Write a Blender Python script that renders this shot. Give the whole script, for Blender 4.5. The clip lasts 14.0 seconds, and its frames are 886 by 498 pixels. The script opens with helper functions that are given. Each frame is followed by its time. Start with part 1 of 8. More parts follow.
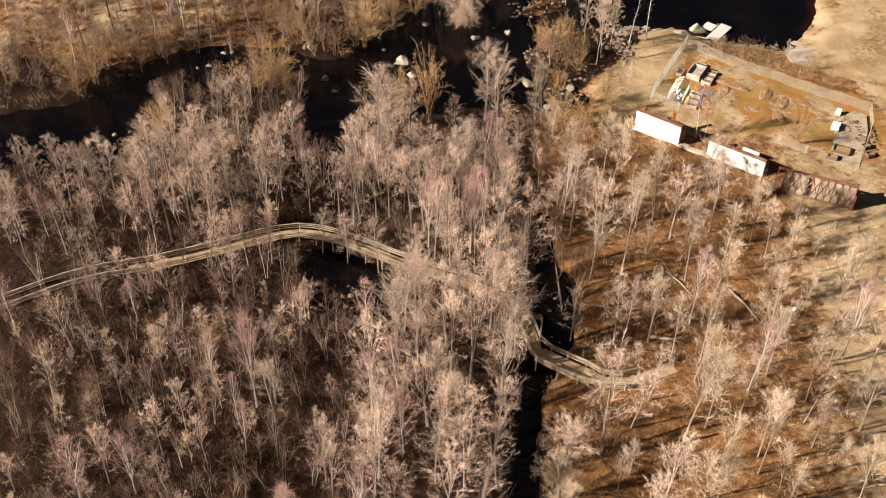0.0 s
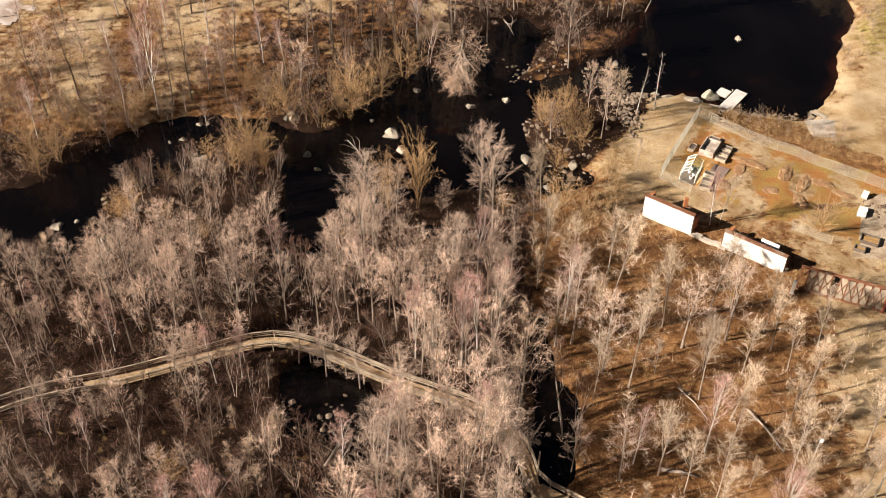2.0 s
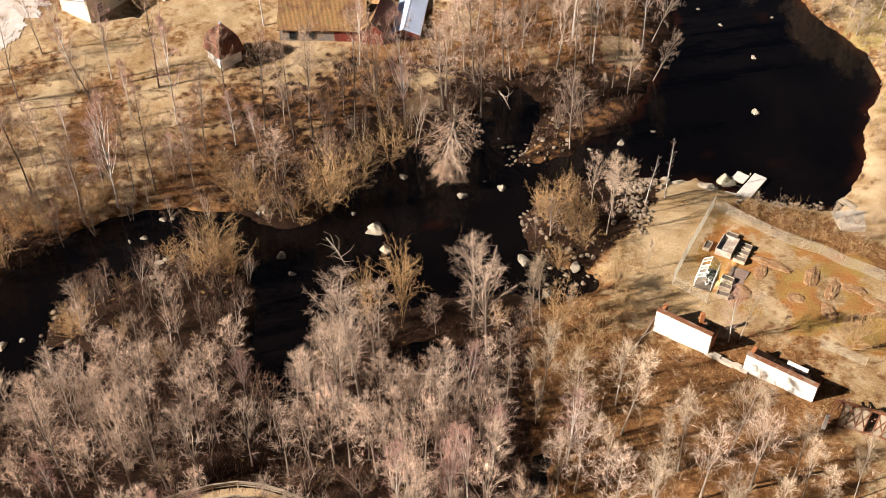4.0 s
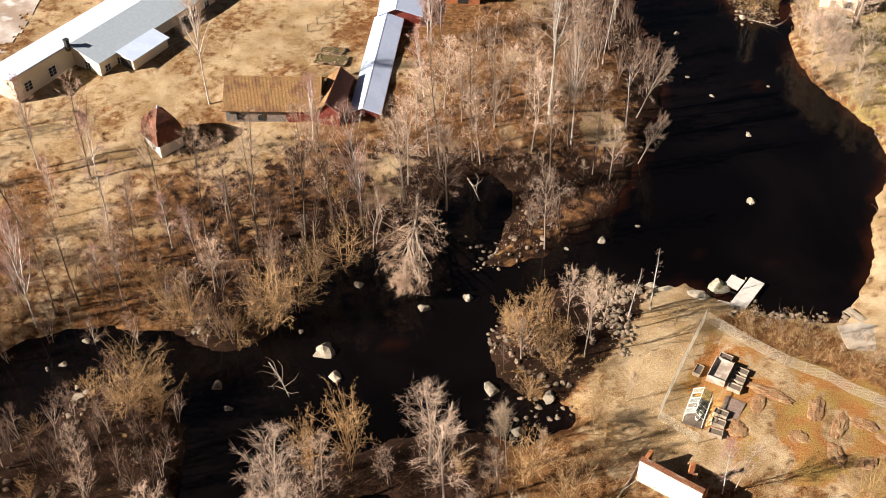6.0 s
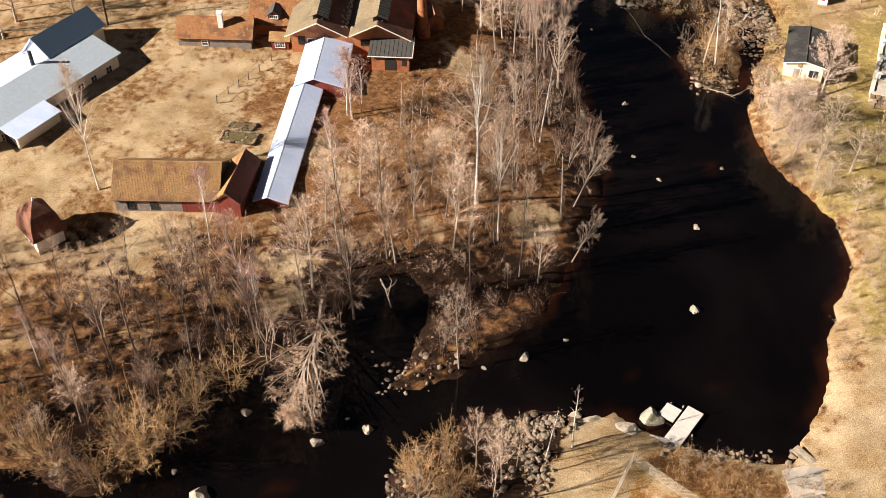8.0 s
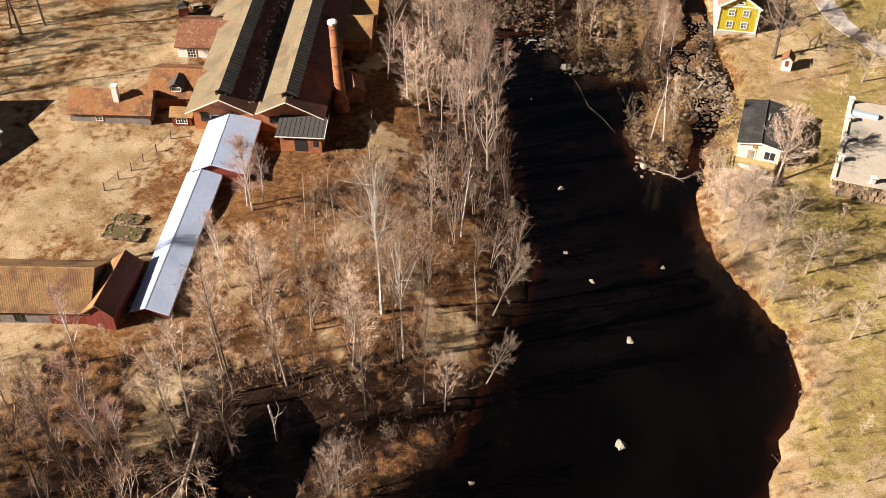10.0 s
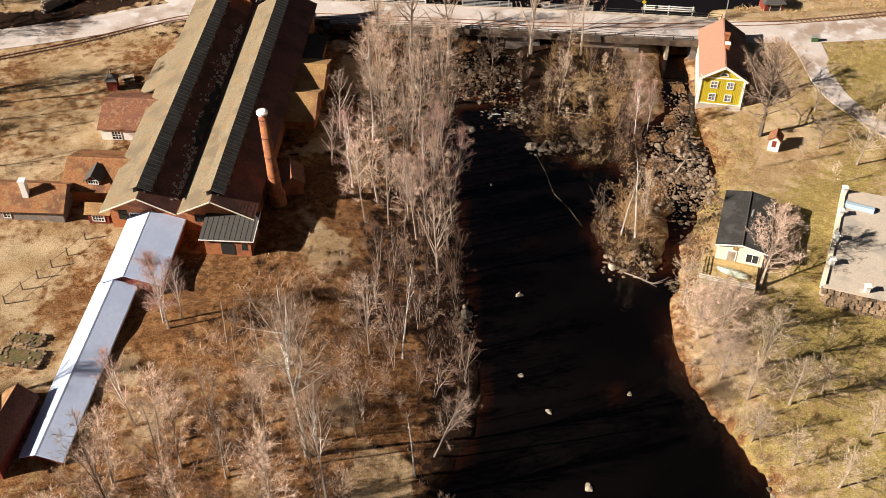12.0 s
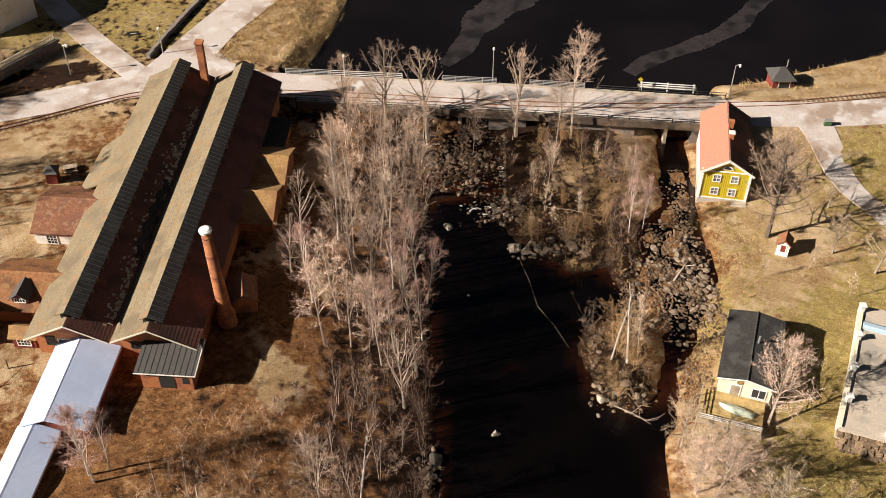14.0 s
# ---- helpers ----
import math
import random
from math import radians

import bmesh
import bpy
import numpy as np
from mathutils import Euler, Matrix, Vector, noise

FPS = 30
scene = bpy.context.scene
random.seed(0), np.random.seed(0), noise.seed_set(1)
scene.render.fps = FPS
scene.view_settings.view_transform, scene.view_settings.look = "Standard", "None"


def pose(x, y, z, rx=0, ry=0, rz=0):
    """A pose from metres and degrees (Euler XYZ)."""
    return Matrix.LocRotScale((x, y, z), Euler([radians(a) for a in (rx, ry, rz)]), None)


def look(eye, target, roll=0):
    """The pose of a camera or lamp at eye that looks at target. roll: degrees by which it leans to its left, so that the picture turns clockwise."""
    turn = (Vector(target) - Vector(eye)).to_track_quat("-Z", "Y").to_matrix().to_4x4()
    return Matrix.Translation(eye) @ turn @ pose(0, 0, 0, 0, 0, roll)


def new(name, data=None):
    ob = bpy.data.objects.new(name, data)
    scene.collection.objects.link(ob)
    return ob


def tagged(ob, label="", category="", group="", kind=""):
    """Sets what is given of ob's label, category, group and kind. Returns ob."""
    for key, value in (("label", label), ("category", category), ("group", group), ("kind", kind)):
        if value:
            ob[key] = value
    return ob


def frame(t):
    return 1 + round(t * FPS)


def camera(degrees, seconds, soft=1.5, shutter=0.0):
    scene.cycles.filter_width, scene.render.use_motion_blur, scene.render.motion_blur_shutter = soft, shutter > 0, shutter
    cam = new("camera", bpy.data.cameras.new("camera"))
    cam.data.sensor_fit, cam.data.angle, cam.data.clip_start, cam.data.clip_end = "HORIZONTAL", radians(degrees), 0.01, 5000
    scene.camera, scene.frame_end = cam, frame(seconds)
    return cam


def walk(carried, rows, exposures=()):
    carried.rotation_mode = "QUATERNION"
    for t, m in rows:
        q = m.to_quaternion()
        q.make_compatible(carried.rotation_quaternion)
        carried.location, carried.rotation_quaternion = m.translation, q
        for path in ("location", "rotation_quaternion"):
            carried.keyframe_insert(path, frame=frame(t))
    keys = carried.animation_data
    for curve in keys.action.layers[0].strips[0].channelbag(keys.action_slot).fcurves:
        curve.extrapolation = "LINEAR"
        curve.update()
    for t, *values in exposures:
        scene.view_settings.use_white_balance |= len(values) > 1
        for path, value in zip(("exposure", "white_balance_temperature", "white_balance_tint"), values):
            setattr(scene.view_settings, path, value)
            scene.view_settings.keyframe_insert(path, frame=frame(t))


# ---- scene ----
cam = camera(45.12, 14.0, soft=0.55)
# seconds, x, y, z, heading, pitch, roll
ROWS = [
    (0.0, 0.00, -0.00, 92.74, 1.00, -42.94, -1.00),
    (0.5, 0.42, 4.26, 92.69, 1.15, -42.90, -0.99),
    (1.0, 0.82, 8.58, 92.94, 1.30, -42.87, -0.84),
    (1.5, 1.19, 13.12, 93.18, 1.39, -42.88, -0.81),
    (2.0, 1.50, 17.81, 93.42, 1.46, -42.87, -0.70),
    (2.5, 1.77, 22.64, 93.61, 1.51, -42.85, -0.60),
    (3.0, 2.03, 27.68, 93.88, 1.58, -42.87, -0.52),
    (5.5, 5.14, 54.24, 93.54, 1.60, -42.74, 0.14),
    (6.0, 6.77, 59.53, 93.72, 1.51, -42.80, 0.13),
    (6.5, 8.97, 64.71, 93.93, 1.52, -42.86, 0.14),
    (7.0, 11.54, 69.97, 93.96, 1.48, -42.94, -0.02),
    (7.5, 14.26, 75.29, 93.98, 1.45, -43.02, -0.13),
    (8.0, 17.13, 80.52, 93.72, 1.33, -42.99, -0.35),
    (10.5, 30.61, 106.28, 93.21, 1.61, -42.94, -0.41),
    (11.0, 32.53, 111.44, 93.21, 1.80, -42.94, -0.26),
    (11.5, 33.99, 116.67, 93.23, 1.89, -42.94, -0.16),
    (12.0, 35.13, 121.84, 93.28, 1.93, -42.96, -0.16),
    (12.5, 36.04, 126.99, 93.33, 1.96, -42.95, -0.18),
    (13.0, 36.84, 132.09, 93.30, 2.00, -42.88, -0.23),
    (13.5, 37.60, 137.19, 93.51, 2.06, -42.86, -0.21),
    (14.0, 38.31, 142.31, 93.65, 2.19, -42.80, -0.23),
]

def aim(x, y, z, yaw, pitch, roll):
    yaw, pitch = radians(yaw), radians(pitch)
    way = Vector((-math.sin(yaw) * math.cos(pitch), math.cos(yaw) * math.cos(pitch), math.sin(pitch)))
    return look(Vector((x, y, z)), Vector((x, y, z)) + way, -roll)

walk(cam, [(t, aim(*row)) for t, *row in ROWS], exposures=[(0, 1.15), (3, 1.19), (6, 1.23), (8, 1.22), (11, 1.12), (12.5, 0.99), (14, 0.94)])

# ---- world, sun ----
SUN_ELEV, SUN_AZ = 29.0, 252.0
world = bpy.data.worlds.new("sky")
scene.world = world
world.use_nodes = True
wn = world.node_tree
sky = wn.nodes.new("ShaderNodeTexSky")
sky.sky_type, sky.sun_disc = "NISHITA", False
sky.sun_elevation, sky.sun_rotation = radians(SUN_ELEV), radians(SUN_AZ)
wn.links.new(sky.outputs[0], wn.nodes["Background"].inputs[0])
wn.nodes["Background"].inputs[1].default_value = 0.009
sun = new("sun", bpy.data.lights.new("sun", "SUN"))
sun.data.energy, sun.data.angle, sun.data.color = 5.0, radians(0.5), (1.0, 0.895, 0.78)
saz, sel = radians(SUN_AZ), radians(SUN_ELEV)
sun.matrix_world = look((0, 0, 200), (-200 * math.sin(saz) * math.cos(sel), -200 * math.cos(saz) * math.cos(sel), 200 - 200 * math.sin(sel)))


# ---- materials ----
def material(name, base, rough=0.8, metal=0.0, second=None, scale=1.0, fine=12.0, bump=0.0, spread=0.25, ior=1.45, third=None, rand=0.0, stretch=(1, 1, 1), blotch=0.5, island=0.0):
    """Colour varied at two scales (blotches and grain) by world place, with bump, and by object where rand is set."""
    m = bpy.data.materials.new(name)
    m.use_nodes = True
    t = m.node_tree
    b = t.nodes["Principled BSDF"]
    b.inputs["Roughness"].default_value, b.inputs["Metallic"].default_value, b.inputs["IOR"].default_value = rough, metal, ior
    geo = t.nodes.new("ShaderNodeNewGeometry")
    mapn = t.nodes.new("ShaderNodeMapping")
    mapn.inputs["Scale"].default_value = stretch
    t.links.new(geo.outputs["Position"], mapn.inputs[0])

    def nz(s, detail):
        n = t.nodes.new("ShaderNodeTexNoise")
        n.inputs["Scale"].default_value, n.inputs["Detail"].default_value = s, detail
        t.links.new(mapn.outputs[0], n.inputs["Vector"])
        return n.outputs["Fac"]

    def ramp(fac, lo, hi):
        r = t.nodes.new("ShaderNodeMapRange")
        r.inputs[1].default_value, r.inputs[2].default_value = lo, hi
        t.links.new(fac, r.inputs[0])
        return r.outputs[0]

    def mix(fac, a, c, mode="MIX"):
        n = t.nodes.new("ShaderNodeMix")
        n.data_type, n.blend_type = "RGBA", mode
        if isinstance(fac, float):
            n.inputs[0].default_value = fac
        else:
            t.links.new(fac, n.inputs[0])
        for k, v in ((6, a), (7, c)):
            if isinstance(v, tuple):
                n.inputs[k].default_value = (*v[:3], 1)
            else:
                t.links.new(v, n.inputs[k])
        return n.outputs[2]

    big, small = nz(scale, 4), nz(fine, 3)
    dark = tuple(v * (1 - spread) for v in base)
    light = tuple(min(1, v * (1 + spread)) for v in base)
    col = mix(ramp(small, 0.3, 0.7), dark, light)
    if second:
        col = mix(ramp(big, blotch, blotch + 0.12), col, second)
    if third:
        col = mix(ramp(nz(scale * 2.7, 5), 0.55, 0.66), col, third)
    if rand:
        info = t.nodes.new("ShaderNodeObjectInfo")
        hsv = t.nodes.new("ShaderNodeHueSaturation")
        t.links.new(col, hsv.inputs["Color"])
        mr = t.nodes.new("ShaderNodeMapRange")
        mr.inputs[3].default_value, mr.inputs[4].default_value = 1 - rand, 1 + rand
        t.links.new(info.outputs["Random"], mr.inputs[0])
        t.links.new(mr.outputs[0], hsv.inputs["Value"])
        col = hsv.outputs[0]
    if island:
        each = t.nodes.new("ShaderNodeHueSaturation")
        t.links.new(col, each.inputs["Color"])
        mr = t.nodes.new("ShaderNodeMapRange")
        mr.inputs[3].default_value, mr.inputs[4].default_value = 1 - island, 1 + island
        t.links.new(geo.outputs["Random Per Island"], mr.inputs[0])
        t.links.new(mr.outputs[0], each.inputs["Value"])
        col = each.outputs[0]
    t.links.new(col, b.inputs["Base Color"])
    if bump:
        bp = t.nodes.new("ShaderNodeBump")
        bp.inputs["Distance"].default_value, bp.inputs["Strength"].default_value = bump, 1.0
        t.links.new(small, bp.inputs["Height"])
        t.links.new(bp.outputs[0], b.inputs["Normal"])
    m["col_socket"] = ""
    return m


BARK = material("bark_grey", (0.35, 0.28, 0.225), 0.9, scale=0.6, fine=9, spread=0.35, rand=0.2)
BARK_GOLD = material("bark_willow", (0.37, 0.235, 0.115), 0.9, scale=0.6, fine=9, spread=0.35, rand=0.3)
BARK_DARK = material("bark_dark", (0.15, 0.115, 0.09), 0.9, scale=0.6, fine=9, spread=0.35, rand=0.2)
BIRCH = material("bark_birch", (0.62, 0.58, 0.53), 0.8, second=(0.16, 0.13, 0.12), scale=2.2, fine=5, blotch=0.56, rand=0.1)
TWIG = material("twig_grey", (0.57, 0.42, 0.325), 0.85, scale=0.25, fine=2.5, spread=0.3, rand=0.4, island=0.5)
TWIG_TAN = material("twig_tan", (0.60, 0.46, 0.33), 0.85, scale=0.3, fine=2.5, spread=0.25, rand=0.3, island=0.5)
TWIG_PURPLE = material("twig_birch", (0.46, 0.285, 0.235), 0.85, scale=0.3, fine=2.5, spread=0.25, rand=0.18, island=0.5)
TWIG_BROWN = material("twig_brown", (0.46, 0.325, 0.235), 0.85, scale=0.3, fine=2.5, spread=0.3, rand=0.3, island=0.5)
TWIG_STRAW = material("twig_straw", (0.50, 0.39, 0.265), 0.85, scale=0.3, fine=2.5, spread=0.25, rand=0.2, island=0.5)
TWIG_GOLD = material("twig_willow", (0.43, 0.272, 0.135), 0.85, scale=0.3, fine=2.5, spread=0.35, rand=0.5, island=0.5)
TWIG_ROSE = material("twig_rosy", (0.36, 0.235, 0.18), 0.85, scale=0.3, fine=2.5, spread=0.3, rand=0.3, island=0.5)
TWIG_RED = material("twig_reddish", (0.13, 0.066, 0.042), 0.85, second=(0.215, 0.125, 0.085), scale=0.22, fine=2.0, spread=0.35, rand=0.2, island=0.5)
STONE = material("boulder", (0.34, 0.285, 0.22), 0.85, second=(0.15, 0.13, 0.10), scale=0.9, fine=6, bump=0.05, rand=0.3)
STONE_BROWN = material("brown_field_stone", (0.25, 0.175, 0.11), 0.9, second=(0.09, 0.065, 0.045), scale=0.7, fine=5, spread=0.45, bump=0.05, rand=0.4)
DECK_WOOD = material("brown_deck_boards", (0.43, 0.30, 0.175), 0.85, second=(0.28, 0.185, 0.10), scale=0.9, fine=6, spread=0.25)
DECK_TAN = material("golden_deck_boards", (0.46, 0.33, 0.14), 0.8, second=(0.34, 0.235, 0.095), scale=0.8, fine=6, spread=0.2, rand=0.15)
GRIT = material("yard_grit", (0.40, 0.31, 0.22), 0.95, second=(0.28, 0.20, 0.13), scale=0.7, fine=5, spread=0.3, bump=0.05)
WOOD_GREY = material("weathered_boards", (0.42, 0.34, 0.25), 0.8, second=(0.27, 0.22, 0.17), scale=0.8, fine=7, rand=0.2)
RED_WOOD = material("falu_red_boards", (0.20, 0.035, 0.022), 0.85, second=(0.13, 0.028, 0.02), scale=0.8, fine=8, stretch=(4, 4, 0.4))
YELLOW = material("yellow_boards", (0.58, 0.46, 0.03), 0.7, scale=0.7, fine=7, spread=0.08, stretch=(4, 4, 0.4))
CREAM = material("cream_plaster", (0.74, 0.67, 0.53), 0.85, scale=0.5, fine=5, spread=0.08)
WHITE = material("white_paint", (0.80, 0.79, 0.75), 0.75, second=(0.66, 0.63, 0.57), scale=0.5, fine=4, spread=0.05, blotch=0.58)
BRICK = material("red_brick", (0.40, 0.15, 0.058), 0.85, second=(0.25, 0.09, 0.05), scale=0.7, fine=8, spread=0.3)
STONE_WALL = material("slag_stone_wall", (0.20, 0.18, 0.17), 0.9, second=(0.30, 0.22, 0.17), scale=1.6, fine=7, spread=0.4, bump=0.04)
TILE = material("clay_roof_tiles", (0.29, 0.125, 0.048), 0.8, second=(0.16, 0.068, 0.032), scale=0.45, fine=5, spread=0.35, third=(0.29, 0.17, 0.065))
TILE_OLD = material("mossy_clay_tiles", (0.34, 0.20, 0.078), 0.85, second=(0.24, 0.12, 0.055), scale=0.35, fine=5, spread=0.35, third=(0.27, 0.17, 0.06))
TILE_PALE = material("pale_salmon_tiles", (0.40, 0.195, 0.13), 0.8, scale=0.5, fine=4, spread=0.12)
TILE_BARN = material("brown_barn_tiles", (0.27, 0.15, 0.06), 0.85, second=(0.165, 0.08, 0.04), scale=0.4, fine=5, spread=0.35, third=(0.23, 0.15, 0.06))
TILE_RED = material("fired_red_tiles", (0.24, 0.10, 0.05), 0.8, second=(0.19, 0.08, 0.05), scale=0.6, fine=5, spread=0.35, third=(0.30, 0.17, 0.09))
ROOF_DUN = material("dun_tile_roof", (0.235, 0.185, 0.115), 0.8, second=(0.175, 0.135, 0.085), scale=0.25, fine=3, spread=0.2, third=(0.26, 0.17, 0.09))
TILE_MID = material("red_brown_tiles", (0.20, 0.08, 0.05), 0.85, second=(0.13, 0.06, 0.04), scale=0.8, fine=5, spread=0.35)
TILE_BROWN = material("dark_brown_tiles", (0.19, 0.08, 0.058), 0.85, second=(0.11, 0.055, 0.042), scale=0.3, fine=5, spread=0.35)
# white sheet metal; the blue of reflected sky is mixed into its colour
TIN_WHITE = material("galvanised_white_roof_sky_tinted", (0.62, 0.72, 0.96), 0.35, 0.0, second=(0.57, 0.67, 0.90), scale=0.3, fine=2, spread=0.05)
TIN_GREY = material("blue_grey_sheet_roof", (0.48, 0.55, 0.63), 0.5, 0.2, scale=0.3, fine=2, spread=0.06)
TIN_BLACK = material("dark_sheet_roof", (0.085, 0.08, 0.075), 0.6, 0.1, scale=0.5, fine=3, spread=0.15)
FELT = material("black_felt_roof", (0.036, 0.033, 0.031), 0.95, scale=0.5, fine=4, spread=0.3, second=(0.06, 0.058, 0.055))
RUST = material("rusty_iron", (0.20, 0.08, 0.04), 0.85, second=(0.30, 0.20, 0.14), scale=0.8, fine=6, spread=0.4)
IRON = material("dark_iron", (0.05, 0.05, 0.05), 0.6, 0.5)
STEEL = material("galvanised_steel", (0.55, 0.55, 0.54), 0.45, 0.6, spread=0.08)
CONCRETE = material("concrete", (0.50, 0.425, 0.345), 0.9, second=(0.38, 0.34, 0.29), scale=0.4, fine=5, spread=0.12)
ASPHALT = material("pale_gravelled_road", (0.53, 0.465, 0.43), 0.9, second=(0.35, 0.265, 0.21), scale=0.15, fine=4, spread=0.12, third=(0.60, 0.56, 0.54))
GLASS = material("dark_window_glass", (0.03, 0.035, 0.04), 0.08, spread=0.05)
# paler grey panes with darker mottling, for the yellow house
GLASS_GREY = material("grey_window_glass", (0.26, 0.25, 0.25), 0.15, second=(0.10, 0.10, 0.11), scale=1.5, fine=5)
FOAM = material("white_water", (0.75, 0.74, 0.70), 0.6, scale=2)
BLUE = material("blue_tarpaulin", (0.36, 0.47, 0.55), 0.6, spread=0.1)


# ---- helpers of this scene ----
def sm(x, a, b):
    """Smooth step from a to b."""
    t = np.clip((np.asarray(x, float) - a) / (b - a), 0, 1)
    return t * t * (3 - 2 * t)


class Mesh:
    """Collects vertices and faces for one part."""

    def __init__(self):
        self.v, self.f = [], []

    def add(self, verts, faces):
        n = len(self.v)
        self.v += [tuple(p) for p in verts]
        self.f += [tuple(i + n for i in f) for f in faces]
        return self

    def box(self, c, s, rz=0.0, m=None):
        x, y, z = (k / 2 for k in s)
        ca, sa = math.cos(radians(rz)), math.sin(radians(rz))
        vs = []
        for dz in (-z, z):
            for dx, dy in ((-x, -y), (x, -y), (x, y), (-x, y)):
                p = Vector((c[0] + dx * ca - dy * sa, c[1] + dx * sa + dy * ca, c[2] + dz))
                vs.append(m @ p if m else p)
        return self.add(vs, [(3, 2, 1, 0), (4, 5, 6, 7), (0, 1, 5, 4), (1, 2, 6, 5), (2, 3, 7, 6), (3, 0, 4, 7)])

    def prism(self, poly, a, b, axis="y"):
        """A polygon drawn out from a to b along an axis (poly in the two other axes)."""
        n = len(poly)
        put = {"y": lambda p, k: (p[0], k, p[1]), "x": lambda p, k: (k, p[0], p[1]), "z": lambda p, k: (p[0], p[1], k)}[axis]
        vs = [put(p, a) for p in poly] + [put(p, b) for p in poly]
        fs = [tuple(range(n - 1, -1, -1)), tuple(range(n, 2 * n))] + [(i, (i + 1) % n, n + (i + 1) % n, n + i) for i in range(n)]
        return self.add(vs, fs)

    def slab(self, quad, thick):
        """A flat slab with the four corners of its upper face, thick below it."""
        q = [Vector(p) for p in quad]
        n = (q[1] - q[0]).cross(q[3] - q[0]).normalized()
        if n.z < 0:
            n = -n
        low = [p - n * thick for p in q]
        return self.add(q + low, [(0, 1, 2, 3), (7, 6, 5, 4), (0, 4, 5, 1), (1, 5, 6, 2), (2, 6, 7, 3), (3, 7, 4, 0)])

    def tube(self, pts, radii, n=6, cap=True):
        """A tapered tube along a polyline."""
        pts = [Vector(p) for p in pts]
        base = len(self.v)
        for i, p in enumerate(pts):
            d = (pts[min(i + 1, len(pts) - 1)] - pts[max(i - 1, 0)]).normalized()
            a = d.orthogonal().normalized() if abs(d.z) < 0.9 else Vector((1, 0, 0)).cross(d).normalized()
            c = d.cross(a)
            for k in range(n):
                w = 2 * math.pi * k / n
                self.v.append(tuple(p + radii[i] * (math.cos(w) * a + math.sin(w) * c)))
        for i in range(len(pts) - 1):
            for k in range(n):
                j = base + i * n
                self.f.append((j + k, j + (k + 1) % n, j + n + (k + 1) % n, j + n + k))
        if cap:
            self.f.append(tuple(base + k for k in range(n - 1, -1, -1)))
            j = base + (len(pts) - 1) * n
            self.f.append(tuple(j + k for k in range(n)))
        return self

    def data(self, name, mat, smooth=False):
        me = bpy.data.meshes.new(name)
        me.from_pydata(self.v, [], self.f)
        bm = bmesh.new()
        bm.from_mesh(me)
        bmesh.ops.recalc_face_normals(bm, faces=bm.faces)
        bm.to_mesh(me)
        bm.free()
        me.materials.append(mat)
        if smooth:
            me.shade_smooth()
        return me


def part(name, mb, mat, parent=None, label="", smooth=False):
    ob = new(name, mb.data(name, mat, smooth) if isinstance(mb, Mesh) else mb)
    ob.parent = parent
    if label:
        ob["label"] = label
    return ob


def thing(name, m, label, category, group="", kind=""):
    ob = new(name)
    ob.matrix_world = m
    return tagged(ob, label, category, group, kind)


def fast_mesh(name, verts, faces, mat, smooth=False):
    me = bpy.data.meshes.new(name)
    me.from_pydata(verts.tolist() if hasattr(verts, "tolist") else verts, [], faces.tolist() if hasattr(faces, "tolist") else faces)
    me.materials.append(mat)
    if smooth:
        me.shade_smooth()
    return me

# ---- plan of the water ----
RIVER_SOUTH = [(-300, 80), (-140, 92), (-90, 104), (-57, 112), (-45, 113.5), (-40, 117), (-41, 120), (-46.5, 121), (-47, 125), (-43, 128), (-38, 132), (-36, 136), (-30, 137.5), (-25, 136),
               (-23, 129), (-22, 121.5), (-20.6, 114), (-18.5, 111), (-16.4, 113), (-15, 119), (-13.6, 124), (-9, 126.5), (-4, 128.5), (2, 131), (8, 131.2), (13, 130), (19, 132), (18.8, 135), (14.5, 136.5), (10.2, 139), (10.3, 146),
               (13, 150.3), (18, 153.2), (25.5, 154.8), (33.7, 154.6), (36.5, 153.2), (41, 150.6), (50, 148.4), (53, 149.5), (57, 155.2)]
RIVER_EAST = [(60, 163), (62.5, 171.5), (67.3, 180), (66, 188), (64, 193.5), (61, 200), (59.3, 207), (59, 212), (61.7, 217), (62.6, 224), (65.6, 230.6), (69.4, 240), (68.3, 249), (68.8, 260), (69, 280), (64.5, 280), (64.3, 260), (63.5, 253),
              (60.5, 250), (58.8, 240), (59.2, 234), (61, 229.5), (60.2, 224), (59, 219), (56.3, 217.3), (53.4, 218.8), (51.3, 224.2), (51.5, 230), (54.5, 231.2), (57.3, 231.5), (57.2, 236), (55, 241.5),
              (53.6, 240), (50.8, 239.5), (47, 242.5), (44.3, 245), (40.4, 249.4), (41.5, 252), (40, 254.4)]
RIVER_WEST = [(36, 254), (32.5, 253), (31.5, 248), (32.2, 238), (33.4, 228), (34.3, 216), (35.6, 205), (37, 198), (34.5, 189), (32.5, 183), (29.6, 176), (27.5, 170), (22, 164.5), (17, 160),
              (13, 157.5), (9.2, 157.6), (10.6, 161), (12.6, 166), (13.4, 172.5), (11, 176.2), (7, 174.2), (4.4, 170.4), (2.6, 166), (1, 162), (-2.5, 160.2), (-6.7, 160.4), (-10.6, 157.2), (-12.5, 152.5),
              (-14, 148.6), (-18, 143.2), (-22.5, 142.4), (-28, 145), (-36, 146), (-41, 145.6), (-49, 140.7), (-53, 134.6), (-58, 128.5), (-75, 124), (-140, 118), (-300, 112)]
